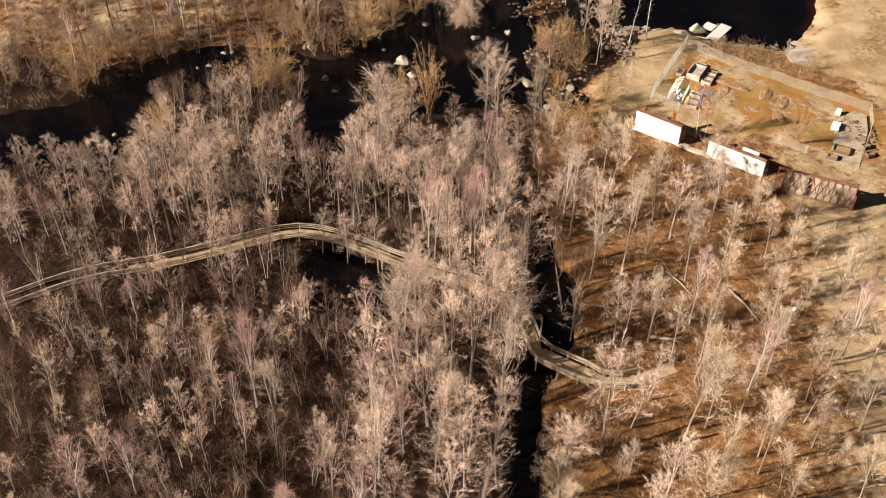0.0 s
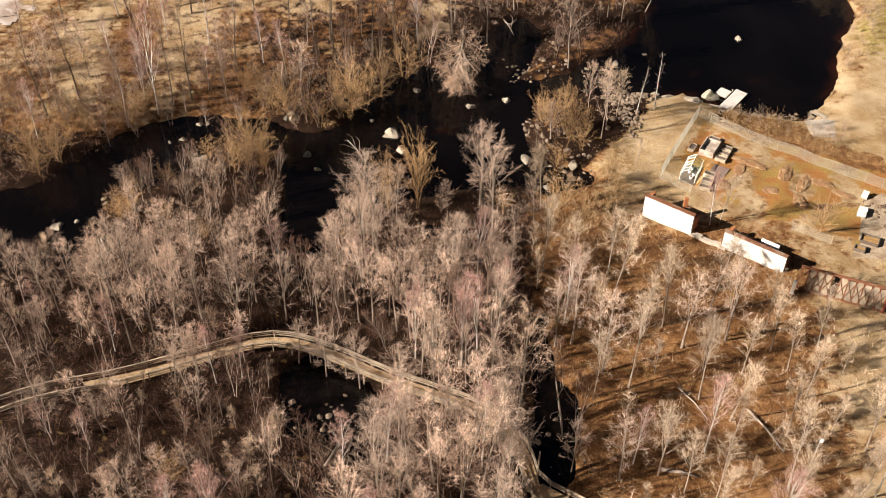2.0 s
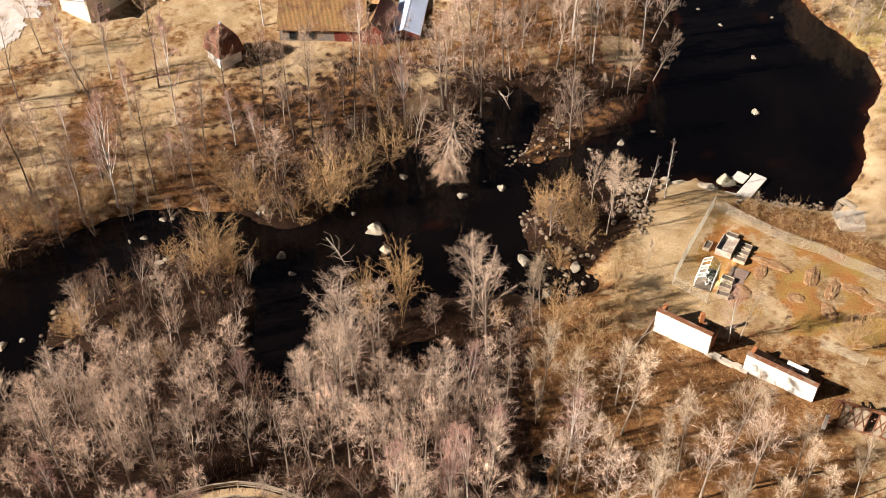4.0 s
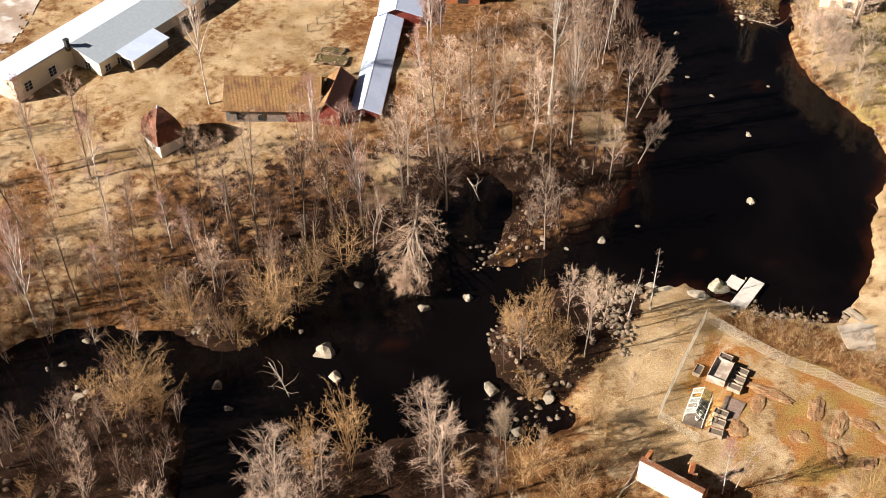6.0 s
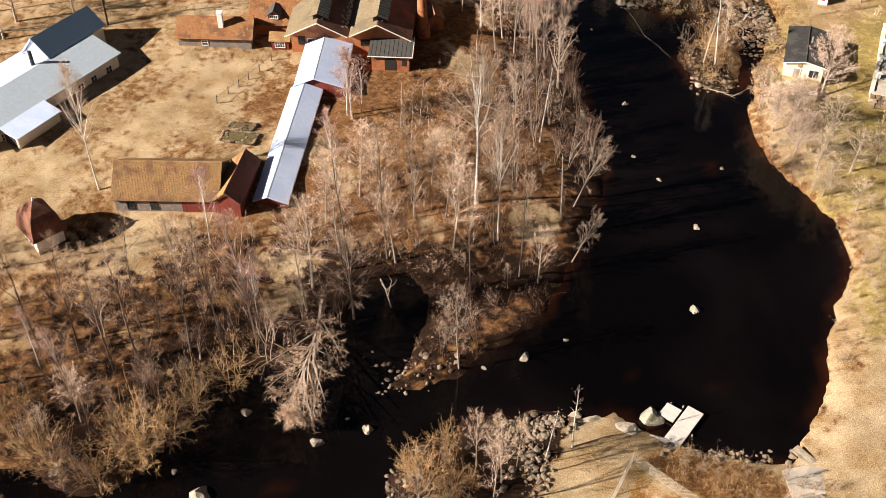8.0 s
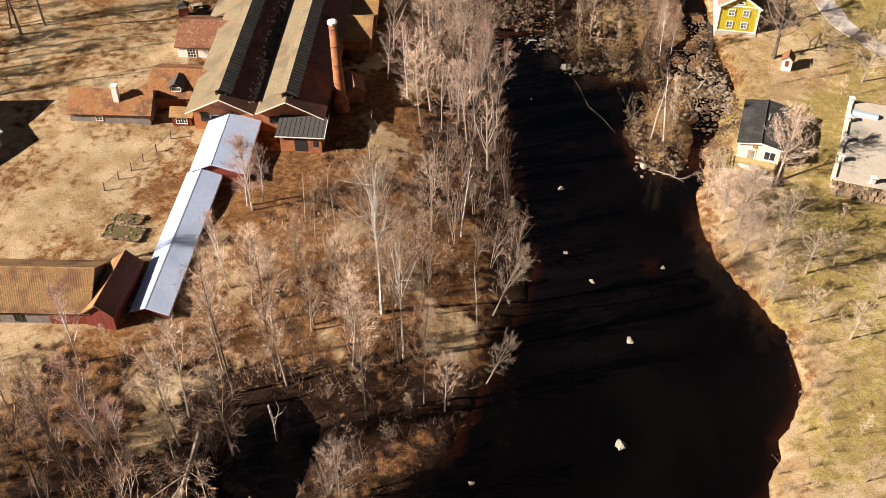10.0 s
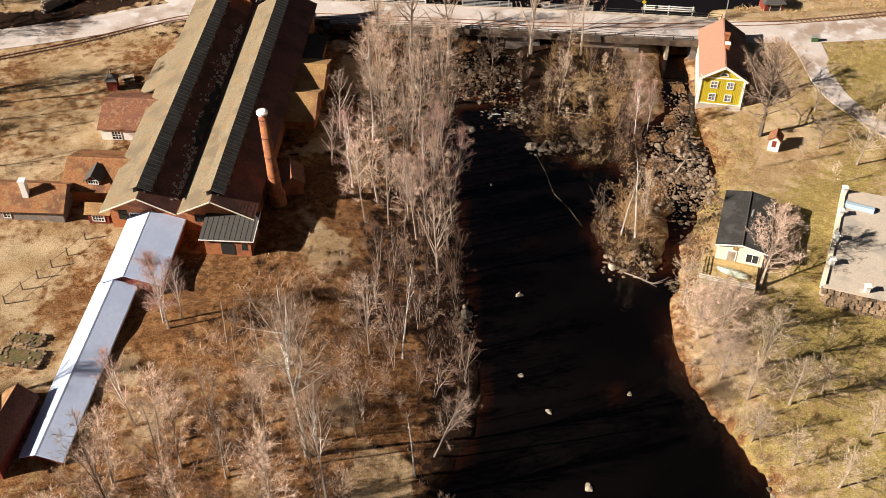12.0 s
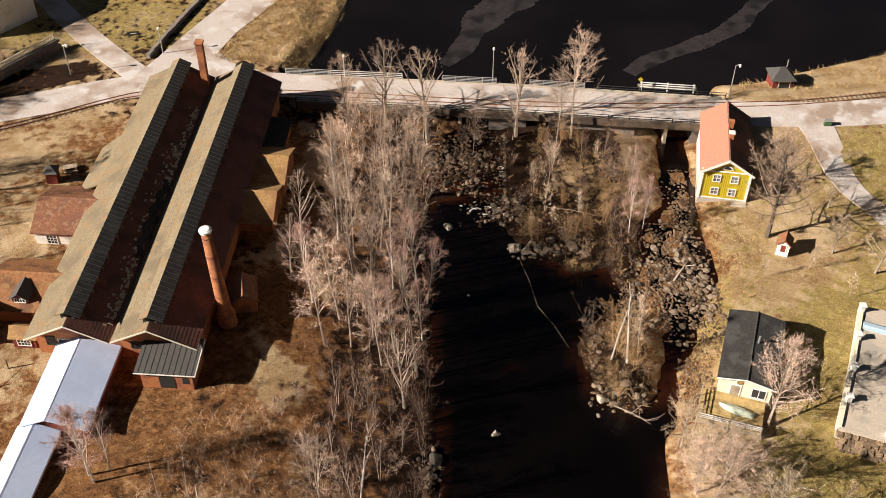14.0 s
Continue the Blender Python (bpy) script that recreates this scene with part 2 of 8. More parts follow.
WATER = [RIVER_SOUTH + RIVER_EAST + RIVER_WEST,
         [(-19.5, 98), (-15, 99.6), (-8.5, 95.8), (-5.5, 92), (-5.6, 86), (-8.6, 83.5), (-12, 87), (-17, 87.5)],
         [(-6.5, 117.6), (-5.8, 121.6), (-1.5, 123.6), (3.4, 122), (3.6, 118), (-1, 116.6)],
         [(5.6, 30), (5.8, 66), (6.4, 78), (9.8, 84), (9.6, 95), (10.4, 107), (11.8, 107), (12.6, 98), (14.8, 94), (14.6, 86), (12, 79.5), (9.8, 76), (9.3, 62), (9.4, 30)]]
LAKE = [(11, 278.4), (13.5, 285), (17, 305), (15, 340), (0, 420), (40, 600), (300, 600), (320, 330), (160, 306), (103, 290), (88, 284), (80, 280.5), (70, 279.2)]
LAKE_Z = 2.2
# shallows heaped with stones
STONE_BED = [[(61, 229), (66.5, 230), (69, 240), (68, 250), (68.5, 262), (64.5, 262), (63.5, 253), (60.5, 250), (58.4, 240), (57, 236), (57, 231)], [(26.5, 256), (37, 254), (42, 249.5), (43.5, 256), (42.5, 269), (27, 269)]]
ROAD_Z = 4.0
ROAD_LINE = [(-140, 236), (-60, 257), (-30, 265.2), (-18, 270.6), (-8, 273.9), (4, 274.2), (20, 273.2), (43, 272), (70, 269.9), (84, 269.4), (98, 271), (130, 278), (200, 300)]


def signed(px, py, poly):
    """Distance to a closed outline: positive outside, negative inside."""
    best, inside = np.full(px.shape, 1e9), np.zeros(px.shape, bool)
    for (ax, ay), (bx, by) in zip(poly, poly[1:] + poly[:1]):
        dx, dy = bx - ax, by - ay
        t = np.clip(((px - ax) * dx + (py - ay) * dy) / (dx * dx + dy * dy), 0, 1)
        best = np.minimum(best, np.hypot(px - ax - t * dx, py - ay - t * dy))
        if ay != by:
            inside ^= ((ay > py) != (by > py)) & (px < (bx - ax) * (py - ay) / (by - ay) + ax)
    return np.where(inside, -best, best)


def from_line(px, py, line):
    best = np.full(np.shape(px), 1e9)
    for (ax, ay), (bx, by) in zip(line, line[1:]):
        dx, dy = bx - ax, by - ay
        t = np.clip(((px - ax) * dx + (py - ay) * dy) / (dx * dx + dy * dy), 0, 1)
        best = np.minimum(best, np.hypot(px - ax - t * dx, py - ay - t * dy))
    return best


def wave(x, y, s, seed):
    """Cheap smooth unevenness, about -1 to 1."""
    a = np.random.RandomState(seed)
    out = 0
    for _ in range(6):
        w, p, q = a.uniform(0, 6.28), a.uniform(0, 6.28), a.uniform(0.6, 1.7)
        out = out + np.sin((x * np.cos(w) + y * np.sin(w)) * q / s + p)
    return out / 3.0


def shore(x, y):
    """Signed distance to the nearest water's edge, with a ragged edge."""
    d = np.minimum.reduce([signed(x, y, w) for w in WATER])
    return d + 0.4 * wave(x, y, 1.3, 3) + 0.22 * wave(x, y, 0.6, 4)


def height(x, y):
    x, y = np.asarray(x, float), np.asarray(y, float)
    d = shore(x, y)
    land = 0.1 + 1.1 * (1 - np.exp(-np.maximum(d, 0) / 2.2)) + 0.008 * np.clip(d, 0, 60)
    land = land + 3.0 * sm(d, 2, 22) * sm(y, 165, 200) * sm(x, 40, 28)
    land = land + 0.25 * wave(x, y, 5, 1) * sm(d, 1, 6) + 0.09 * wave(x, y, 0.9, 2) * sm(d, 0, 2)
    dr = from_line(x, y, ROAD_LINE)
    bank = sm(dr, 14, 5) * np.maximum(sm(x, 24, 18), sm(x, 69, 77))
    bank = np.maximum(bank, sm(x, 13, 7) * sm(y, 262, 271) * sm(y, 330, 310))
    land = land * (1 - bank) + (ROAD_Z - 0.06) * bank
    land = land + (2.9 - land) * sm(y, 281, 290) * (1 - bank) + 2.0 * sm(y, 300, 400) * sm(x, 20, -20)
    land = np.maximum(land, 2.85 * sm(y, 262, 272) * sm(x, 74, 80))
    dl = signed(x, y, LAKE)
    land = np.where((y > 276) & (dl < 3), np.minimum(land, LAKE_Z - 0.3 + 0.55 * np.maximum(dl, -2)), land)
    bed = np.maximum(-0.15 + 0.35 * d, -1.6)
    out = np.where(d > 0, land, np.where(y > 277, np.minimum(land, 1.0), bed))
    out = np.where((x > 11) & (x < 75) & (y > 264.5) & (y < 277.5), np.minimum(out, 2.7), out)
    for area in STONE_BED:
        m = sm(signed(x, y, area), 0.6, -1.2)
        out = out * (1 - m) + (-0.02 + 0.14 * wave(x, y, 0.9, 12)) * m
    return out


def axis_steps(a, b, step, reach):
    inner = np.arange(a, b + 1e-6, step)
    out, gap = [], step
    while sum(out) < reach:
        gap *= 1.25
        out.append(gap)
    far = np.cumsum(out)
    return np.concatenate([a - far[::-1], inner, inner[-1] + far])


gx, gy = axis_steps(-80, 112, 0.8, 3500), axis_steps(54, 312, 0.8, 3500)
GX, GY = np.meshgrid(gx, gy)
GZ = height(GX, GY)
nx, ny = len(gx), len(gy)
idx = np.arange(nx * ny).reshape(ny, nx)
faces = np.stack([idx[:-1, :-1], idx[:-1, 1:], idx[1:, 1:], idx[1:, :-1]], -1).reshape(-1, 4)
ground_mesh = bpy.data.meshes.new("ground")
ground_mesh.from_pydata(np.stack([GX, GY, GZ], -1).reshape(-1, 3).tolist(), [], faces.tolist())
ground_mesh.shade_smooth()

# what grows on the ground: r straw meadow, g green turf, b bare reddish soil
GARDEN = [(36, 147), (28.7, 133), (33, 129), (44, 122), (58, 117), (66, 125), (62, 134), (55, 138)]

dsh = shore(GX, GY)
straw = np.maximum(sm(GX - 0.1 * (GY - 60), 30, 52), sm(GY, 118, 132) * sm(GX, 16, 24)) * sm(GY, 165, 150)
leaf = sm(GX, 8, 13) * sm(GY, 165, 150) + 0.40 * sm(GY, 140, 150) * sm(dsh, 4, 11) * sm(GX, 40, 34)
straw = np.maximum(straw, 0.95 * sm(GX, 57, 60) * sm(dsh, -0.6, 0.3) * (1 - 0.6 * sm(dsh, 3.2, 1.0) * sm(GY, 172, 182)))
leaf = np.maximum(leaf, 0.95 * sm(GX, 57, 60) * sm(GY, 150, 160))
straw = np.maximum(straw, 0.9 * sm(GX - 0.25 * (GY - 160), -14, -30) * sm(GY, 166, 184) * (1 - 0.45 * sm(GY, 222, 240)))
straw = np.maximum(straw, 0.8 * sm(GY, 178, 186) * sm(GX + 0.2 * (GY - 180), 4, -4))
straw = np.maximum(straw, 0.62 * sm(GX, 0, 5) * sm(GX, 24, 18) * sm(GY, 182, 190) * sm(GY, 232, 216))
straw = np.maximum(straw, 0.42 * sm(np.hypot((GX - 54.5) / 6, (GY - 257) / 6), 1.1, 0.5))
works = sm(GY, 176, 184) * sm(GY, 268, 262) * sm(GX, 34, 28)
straw, leaf = straw * (1 - 0.5 * works * sm(GX, -12, -2) - 0.3 * works), np.maximum(leaf, (0.78 + 0.3 * sm(GX, -2, -10)) * works)
straw = np.maximum(straw, 0.7 * sm(wave(GX, GY, 2.6, 21), 0.25, 0.9) * works)
leaf = leaf * (1 - 0.35 * works * sm(wave(GX, GY, 2.0, 22), 0.1, 0.8) * sm(GX, -6, 4))
straw = np.maximum(straw, 0.95 * sm(GX - 0.42 * (GY - 281), -4, -1) * sm(GX, 22, 18) * sm(GY, 277, 281))
leaf = np.maximum(leaf, 0.42 * sm(signed(GX, GY, [(13, 158.5), (20, 163), (28, 171), (24, 173), (15, 165)]), 0.5, -1.5))
straw = np.maximum(straw, 0.62 * sm(wave(GX, GY, 2.2, 31), 0.35, 0.9) * sm(GY, 156, 162) * sm(GY, 182, 174) * sm(GX, 8, 0))
straw = np.maximum(straw, (0.44 + 0.35 * wave(GX, GY, 3.0, 33)) * sm(GX, -28, -44) * sm(GY, 139, 146) * sm(GY, 190, 180))
leaf = np.maximum(leaf, 0.7 * sm(GX, -20, -38) * sm(GY, 136, 142) * sm(GY, 190, 180))
bank_wood = sm(GX, 20, 24) * sm(GX, 38, 36) * sm(GY, 201, 208) * sm(GY, 266, 262)
straw, leaf = straw * (1 - 0.9 * bank_wood), leaf * (1 - 0.6 * bank_wood)
STRIP = [(36.5, 148.5), (41, 150), (50, 147.6), (52, 143.6), (60, 139), (62, 131), (54, 135.4), (44, 141.4), (38, 146)]
strip = sm(signed(GX, GY, STRIP), 0.6, -0.8)
straw, leaf = straw * (1 - strip), np.maximum(leaf, 0.95 * strip)
ROCKY = [(8, 136), (19, 135), (24, 141), (29, 148), (31, 156), (8, 157)]
rocky = sm(signed(GX, GY, ROCKY), 0.5, -2)
straw, leaf = straw * (1 - rocky), leaf * (1 - 0.95 * rocky)
# darker ground without straw on the slope below the retaining wall
SLOPE = [(-44, 262), (-30, 268.5), (-22, 273), (-18.5, 276.5), (-21, 279.5), (-28, 277), (-36, 272), (-46, 270)]
slope = sm(signed(GX, GY, SLOPE), 0.4, -0.8)
straw, leaf = straw * (1 - slope), leaf * (1 - 0.75 * slope)
straw = np.clip(straw + 0.35 * wave(GX, GY, 2.5, 7) * straw, 0, 1)
green = 0.76 * sm(GX, 60, 67) * sm(GY, 150, 168) * np.clip(0.66 + 0.4 * wave(GX, GY, 4, 8), 0, 1) * (1 - 0.6 * sm(GY, 234, 244) * sm(GX, 88, 80)) * sm(GY, 268, 262) + 0.45 * sm(GX, 86, 92) * sm(GY, 248, 256) * sm(GY, 272, 268)
straw = np.maximum(straw, 0.95 * sm(GX, 70, 76) * sm(GY, 272, 276))
# lawn west of the lake thinned to a darker cover, imitating tree shade
green = np.maximum(green, 0.5 * sm(GY, 276, 284) * sm(GX, 0, -8)) * (1 - slope)
soil = sm(signed(GX, GY, GARDEN), 0.5, -1.5) * np.clip(0.62 + 0.7 * wave(GX, GY, 1.4, 9), 0, 1)
cover = ground_mesh.color_attributes.new("cover", "FLOAT_COLOR", "POINT")
cover.data.foreach_set("color", np.stack([straw, np.clip(green, 0, 1), soil, np.clip(leaf, 0, 1)], -1).astype(np.float32).ravel())


def ground_material():
    m = bpy.data.materials.new("ground_cover")
    m.use_nodes = True
    t = m.node_tree
    b = t.nodes["Principled BSDF"]
    b.inputs["Roughness"].default_value = 0.95
    b.inputs["Specular IOR Level"].default_value = 0.1
    geo = t.nodes.new("ShaderNodeNewGeometry")
    att = t.nodes.new("ShaderNodeVertexColor")
    att.layer_name = "cover"
    sep = t.nodes.new("ShaderNodeSeparateColor")
    t.links.new(att.outputs[0], sep.inputs[0])

    def nz(s, detail, lo, hi, dist=0.0):
        n = t.nodes.new("ShaderNodeTexNoise")
        n.inputs["Scale"].default_value, n.inputs["Detail"].default_value, n.inputs["Distortion"].default_value = s, detail, dist
        t.links.new(geo.outputs["Position"], n.inputs["Vector"])
        r = t.nodes.new("ShaderNodeMapRange")
        r.inputs[1].default_value, r.inputs[2].default_value = lo, hi
        t.links.new(n.outputs["Fac"], r.inputs[0])
        return r.outputs[0]

    def mix(fac, a, c):
        n = t.nodes.new("ShaderNodeMix")
        n.data_type = "RGBA"
        t.links.new(fac, n.inputs[0])
        for k, v in ((6, a), (7, c)):
            if isinstance(v, tuple):
                n.inputs[k].default_value = (*v, 1)
            else:
                t.links.new(v, n.inputs[k])
        return n.outputs[2]

    def cut(sock, fac):
        """Break a cover's edge up by noise."""
        a = t.nodes.new("ShaderNodeMath")
        a.operation = "MULTIPLY_ADD"
        t.links.new(fac, a.inputs[0])
        a.inputs[1].default_value = 0.7
        t.links.new(sock, a.inputs[2])
        r = t.nodes.new("ShaderNodeMapRange")
        r.inputs[1].default_value, r.inputs[2].default_value = 0.62, 0.98
        t.links.new(a.outputs[0], r.inputs[0])
        return r.outputs[0]

    grain, mid, tuft = nz(6.5, 7, 0.30, 0.70), nz(0.3, 6, 0.4, 0.62, 0.2), nz(1.3, 5, 0.38, 0.64, 0.6)
    # litter goes near black: shade of the dense twigs is in its colour
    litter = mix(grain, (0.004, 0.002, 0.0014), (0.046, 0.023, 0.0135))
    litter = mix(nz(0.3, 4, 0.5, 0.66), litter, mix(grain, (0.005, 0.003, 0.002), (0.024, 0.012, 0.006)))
    open_c = mix(mid, mix(grain, (0.16, 0.078, 0.032), (0.43, 0.235, 0.105)), mix(grain, (0.09, 0.042, 0.018), (0.28, 0.142, 0.062)))
    open_c = mix(tuft, mix(grain, (0.04, 0.017, 0.006), (0.22, 0.10, 0.037)), open_c)
    straw_c = mix(mid, mix(grain, (0.31, 0.222, 0.13), (0.60, 0.455, 0.285)), mix(grain, (0.20, 0.125, 0.06), (0.44, 0.30, 0.16)))
    straw_c = mix(nz(0.11, 6, 0.5, 0.66, 0.4), straw_c, mix(tuft, mix(grain, (0.12, 0.065, 0.026), (0.30, 0.18, 0.08)), straw_c))
    green_c = mix(mid, mix(grain, (0.22, 0.17, 0.055), (0.52, 0.42, 0.155)), mix(grain, (0.18, 0.125, 0.043), (0.43, 0.325, 0.125)))
    green_c = mix(tuft, mix(grain, (0.12, 0.085, 0.03), (0.34, 0.25, 0.09)), green_c)
    soil_c = mix(mid, mix(grain, (0.18, 0.072, 0.022), (0.44, 0.205, 0.072)), mix(grain, (0.20, 0.12, 0.035), (0.40, 0.27, 0.09)))
    brk = nz(0.8, 5, 0.3, 0.7)
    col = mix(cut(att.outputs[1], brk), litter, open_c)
    col = mix(cut(sep.outputs[0], brk), col, straw_c)
    col = mix(cut(sep.outputs[1], brk), col, green_c)
    col = mix(cut(sep.outputs[2], brk), col, soil_c)
    t.links.new(col, b.inputs["Base Color"])
    bp = t.nodes.new("ShaderNodeBump")
    bp.inputs["Distance"].default_value = 0.04
    t.links.new(nz(7.0, 6, 0.2, 0.8), bp.inputs["Height"])
    t.links.new(bp.outputs[0], b.inputs["Normal"])
    return m


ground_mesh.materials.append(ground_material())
tagged(new("ground", ground_mesh), "brown leaf litter with twig shade in its colour, straw-coloured grass and bare soil", "ground", kind="structure")


def water_material(name, sheen_lo, sheen_hi):
    m = bpy.data.materials.new(name)
    m.use_nodes = True
    t = m.node_tree
    b = t.nodes["Principled BSDF"]
    b.inputs["Base Color"].default_value = (0.0012, 0.0008, 0.0006, 1)
    b.inputs["Roughness"].default_value, b.inputs["IOR"].default_value = 0.06, 1.33
    geo = t.nodes.new("ShaderNodeNewGeometry")
    n = t.nodes.new("ShaderNodeTexNoise")
    n.inputs["Scale"].default_value, n.inputs["Detail"].default_value, n.inputs["Distortion"].default_value = 0.7, 4, 1.2
    t.links.new(geo.outputs["Position"], n.inputs["Vector"])
    bp = t.nodes.new("ShaderNodeBump")
    bp.inputs["Distance"].default_value, bp.inputs["Strength"].default_value = 0.05, 0.5
    t.links.new(n.outputs["Fac"], bp.inputs["Height"])
    t.links.new(bp.outputs[0], b.inputs["Normal"])
    # peat brown, lifted in broad patches to stand in for sky sheen
    sheen = t.nodes.new("ShaderNodeTexNoise")
    sheen.inputs["Scale"].default_value, sheen.inputs["Detail"].default_value, sheen.inputs["Distortion"].default_value = 0.045, 5, 0.6
    t.links.new(geo.outputs["Position"], sheen.inputs["Vector"])
    ramp = t.nodes.new("ShaderNodeValToRGB")
    ramp.color_ramp.elements[0].position, ramp.color_ramp.elements[0].color = 0.4, sheen_lo
    ramp.color_ramp.elements[1].position, ramp.color_ramp.elements[1].color = 0.64, sheen_hi
    t.links.new(sheen.outputs["Fac"], ramp.inputs[0])
    # the reddish bed shows through where it is shallow
    att = t.nodes.new("ShaderNodeVertexColor")
    att.layer_name = "shallow"
    bed = t.nodes.new("ShaderNodeMix")
    bed.data_type = "RGBA"
    t.links.new(att.outputs[0], bed.inputs[0])
    t.links.new(ramp.outputs[0], bed.inputs[6])
    bed.inputs[7].default_value = (0.045, 0.012, 0.004, 1)
    t.links.new(bed.outputs[2], b.inputs["Base Color"])
    return m


WATER_MAT = water_material("dark_river_water", (0.0016, 0.0011, 0.0011, 1), (0.0040, 0.0028, 0.0028, 1))
# the lake's base colour is raised further to imitate reflected sky
LAKE_MAT = water_material("dark_lake_water", (0.0050, 0.0040, 0.0042, 1), (0.0082, 0.0064, 0.0068, 1))
wx, wy = axis_steps(-62, 76, 1.5, 260), axis_steps(54, 268, 1.5, 40)
WX, WY = np.meshgrid(wx, wy[wy < 271])
widx = np.arange(WX.size).reshape(WX.shape)
water_mesh = bpy.data.meshes.new("water")
water_mesh.from_pydata(np.stack([WX, WY, 0 * WX], -1).reshape(-1, 3).tolist(), [], np.stack([widx[:-1, :-1], widx[:-1, 1:], widx[1:, 1:], widx[1:, :-1]], -1).reshape(-1, 4).tolist())
water_mesh.materials.append(WATER_MAT)
sha = np.clip(sm(shore(WX, WY), -1.7, 0.3) * (0.35 + 0.4 * wave(WX, WY, 2.2, 15)) * sm(WX, 10, 40) + 0.22 * sm(wave(WX, WY, 1.1, 16), 1.3, 1.7), 0, 1)
water_mesh.color_attributes.new("shallow", "FLOAT_COLOR", "POINT").data.foreach_set("color", np.repeat(sha[..., None], 4, -1).astype(np.float32).ravel())
tagged(part("water", water_mesh, WATER_MAT), "dark peaty river and forest channels, almost still", "water", kind="structure")
wm = Mesh()
wm.add([(p[0], p[1], LAKE_Z) for p in [(-20, 276.2), (85, 276.2), (400, 290), (400, 640), (-20, 640)]], [(0, 1, 2, 3, 4)])
tagged(part("water", wm, LAKE_MAT), "dark lake above the bridge with remains of thin ice", "water", kind="structure")


# ---- buildings ----
def window(parent, x, y, z, w, h, rz, frame_mat=None, bars=(1, 1), glass=None):
    """A window on a wall: glass pane in a proud frame with glazing bars; x, y, z is its centre, rz the wall's outward turn."""
    m = pose(x, y, z, 0, 0, rz)
    ring = [(a * (w / 2 + o), y, b * (h / 2 + o)) for y in (-0.08, 0.02) for o in (0.1, 0) for a, b in ((-1, -1), (1, -1), (1, 1), (-1, 1))]
    fs = [(k, (k + 1) % 4, 4 + (k + 1) % 4, 4 + k) for k in range(4)] + [(k + 8, 8 + (k + 1) % 4, 12 + (k + 1) % 4, 12 + k) for k in range(4)]
    fs += [(k, (k + 1) % 4, 8 + (k + 1) % 4, 8 + k) for k in range(4)] + [(4 + k, 4 + (k + 1) % 4, 12 + (k + 1) % 4, 12 + k) for k in range(4)]
    win = part("window", Mesh().add([m @ Vector(p) for p in ring], fs), frame_mat or WHITE, parent)
    for k in range(bars[0]):
        part("glazing_bar", Mesh().box((w * ((k + 1) / (bars[0] + 1) - 0.5), -0.025, 0), (0.06, 0.06, h), 0, m), frame_mat or WHITE, win)
    for k in range(bars[1]):
        part("glazing_bar", Mesh().box((0, -0.02, h * ((k + 1) / (bars[1] + 1) - 0.5)), (w, 0.05, 0.06), 0, m), frame_mat or WHITE, win)
    part("pane", Mesh().box((0, -0.008, 0), (w, 0.02, h), 0, m), glass or GLASS, win)
    return win


def door(parent, x, y, z, w, h, rz, mat):
    m = pose(x, y, z, 0, 0, rz)
    d = part("door", Mesh().box((0, -0.025, h / 2), (w, 0.05, h), 0, m), mat, parent)
    fm = Mesh()
    for sx in (-1, 1):
        fm.box((sx * (w / 2 + 0.06), -0.035, h / 2), (0.12, 0.07, h), 0, m)
    fm.box((0, -0.035, h + 0.06), (w + 0.24, 0.07, 0.12), 0, m)
    part("door_frame", fm, WHITE, d)
    return d


def gable_roof(parent, L, W, he, hr, ov, mats, seam=0.0, y0=None, y1=None, ridge_x=0.0, thick=0.16, end=0.35, ridge_mat=None, cap=0.12):
    """Two slopes over a house that runs along y. mats: west slope, east slope. seam: spacing of standing seams."""
    y0 = -L / 2 - end if y0 is None else y0
    y1 = L / 2 + end if y1 is None else y1
    for s, mat, nm in ((-1, mats[0], "roof"), (1, mats[1], "roof")):
        run = W / 2 - s * ridge_x
        drop = (hr - he) / run
        xe, ze = s * (W / 2 + ov), he - drop * ov
        mb = Mesh().slab([(ridge_x, y0, hr + thick), (xe, y0, ze + thick), (xe, y1, ze + thick), (ridge_x, y1, hr + thick)], thick)
        slope = part(nm, mb, mat, parent)
        if seam:
            sm_ = Mesh()
            k = y0 + seam
            while k < y1 - 0.1:
                sm_.slab([(ridge_x, k, hr + thick + 0.05), (xe, k, ze + thick + 0.05), (xe, k + 0.05, ze + thick + 0.05), (ridge_x, k + 0.05, hr + thick + 0.05)], 0.05)
                k += seam
            part("seams", sm_, mat, slope)
    part("ridge_cap", Mesh().prism([(ridge_x - 0.16, hr + thick - 0.05), (ridge_x + 0.16, hr + thick - 0.05), (ridge_x, hr + thick + cap)], y0, y1), ridge_mat or mats[1], parent)


def gable_walls(parent, L, W, he, hr, mat, deep=1.5, ridge_x=0.0):
    return part("wall", Mesh().prism([(-W / 2, -deep), (W / 2, -deep), (W / 2, he), (ridge_x, hr), (-W / 2, he)], -L / 2, L / 2), mat, parent)


def chimney(parent, x, y, z0, z1, w, mat, cap_mat=None):
    c = part("chimney", Mesh().box((x, y, (z0 + z1) / 2), (w, w, z1 - z0)), mat, parent)
    part("chimney_cap", Mesh().box((x, y, z1 + 0.06), (w + 0.14, w + 0.14, 0.12)), cap_mat or mat, c)
    return c


def ground_at(x, y):
    return float(height(np.array([x]), np.array([y]))[0])


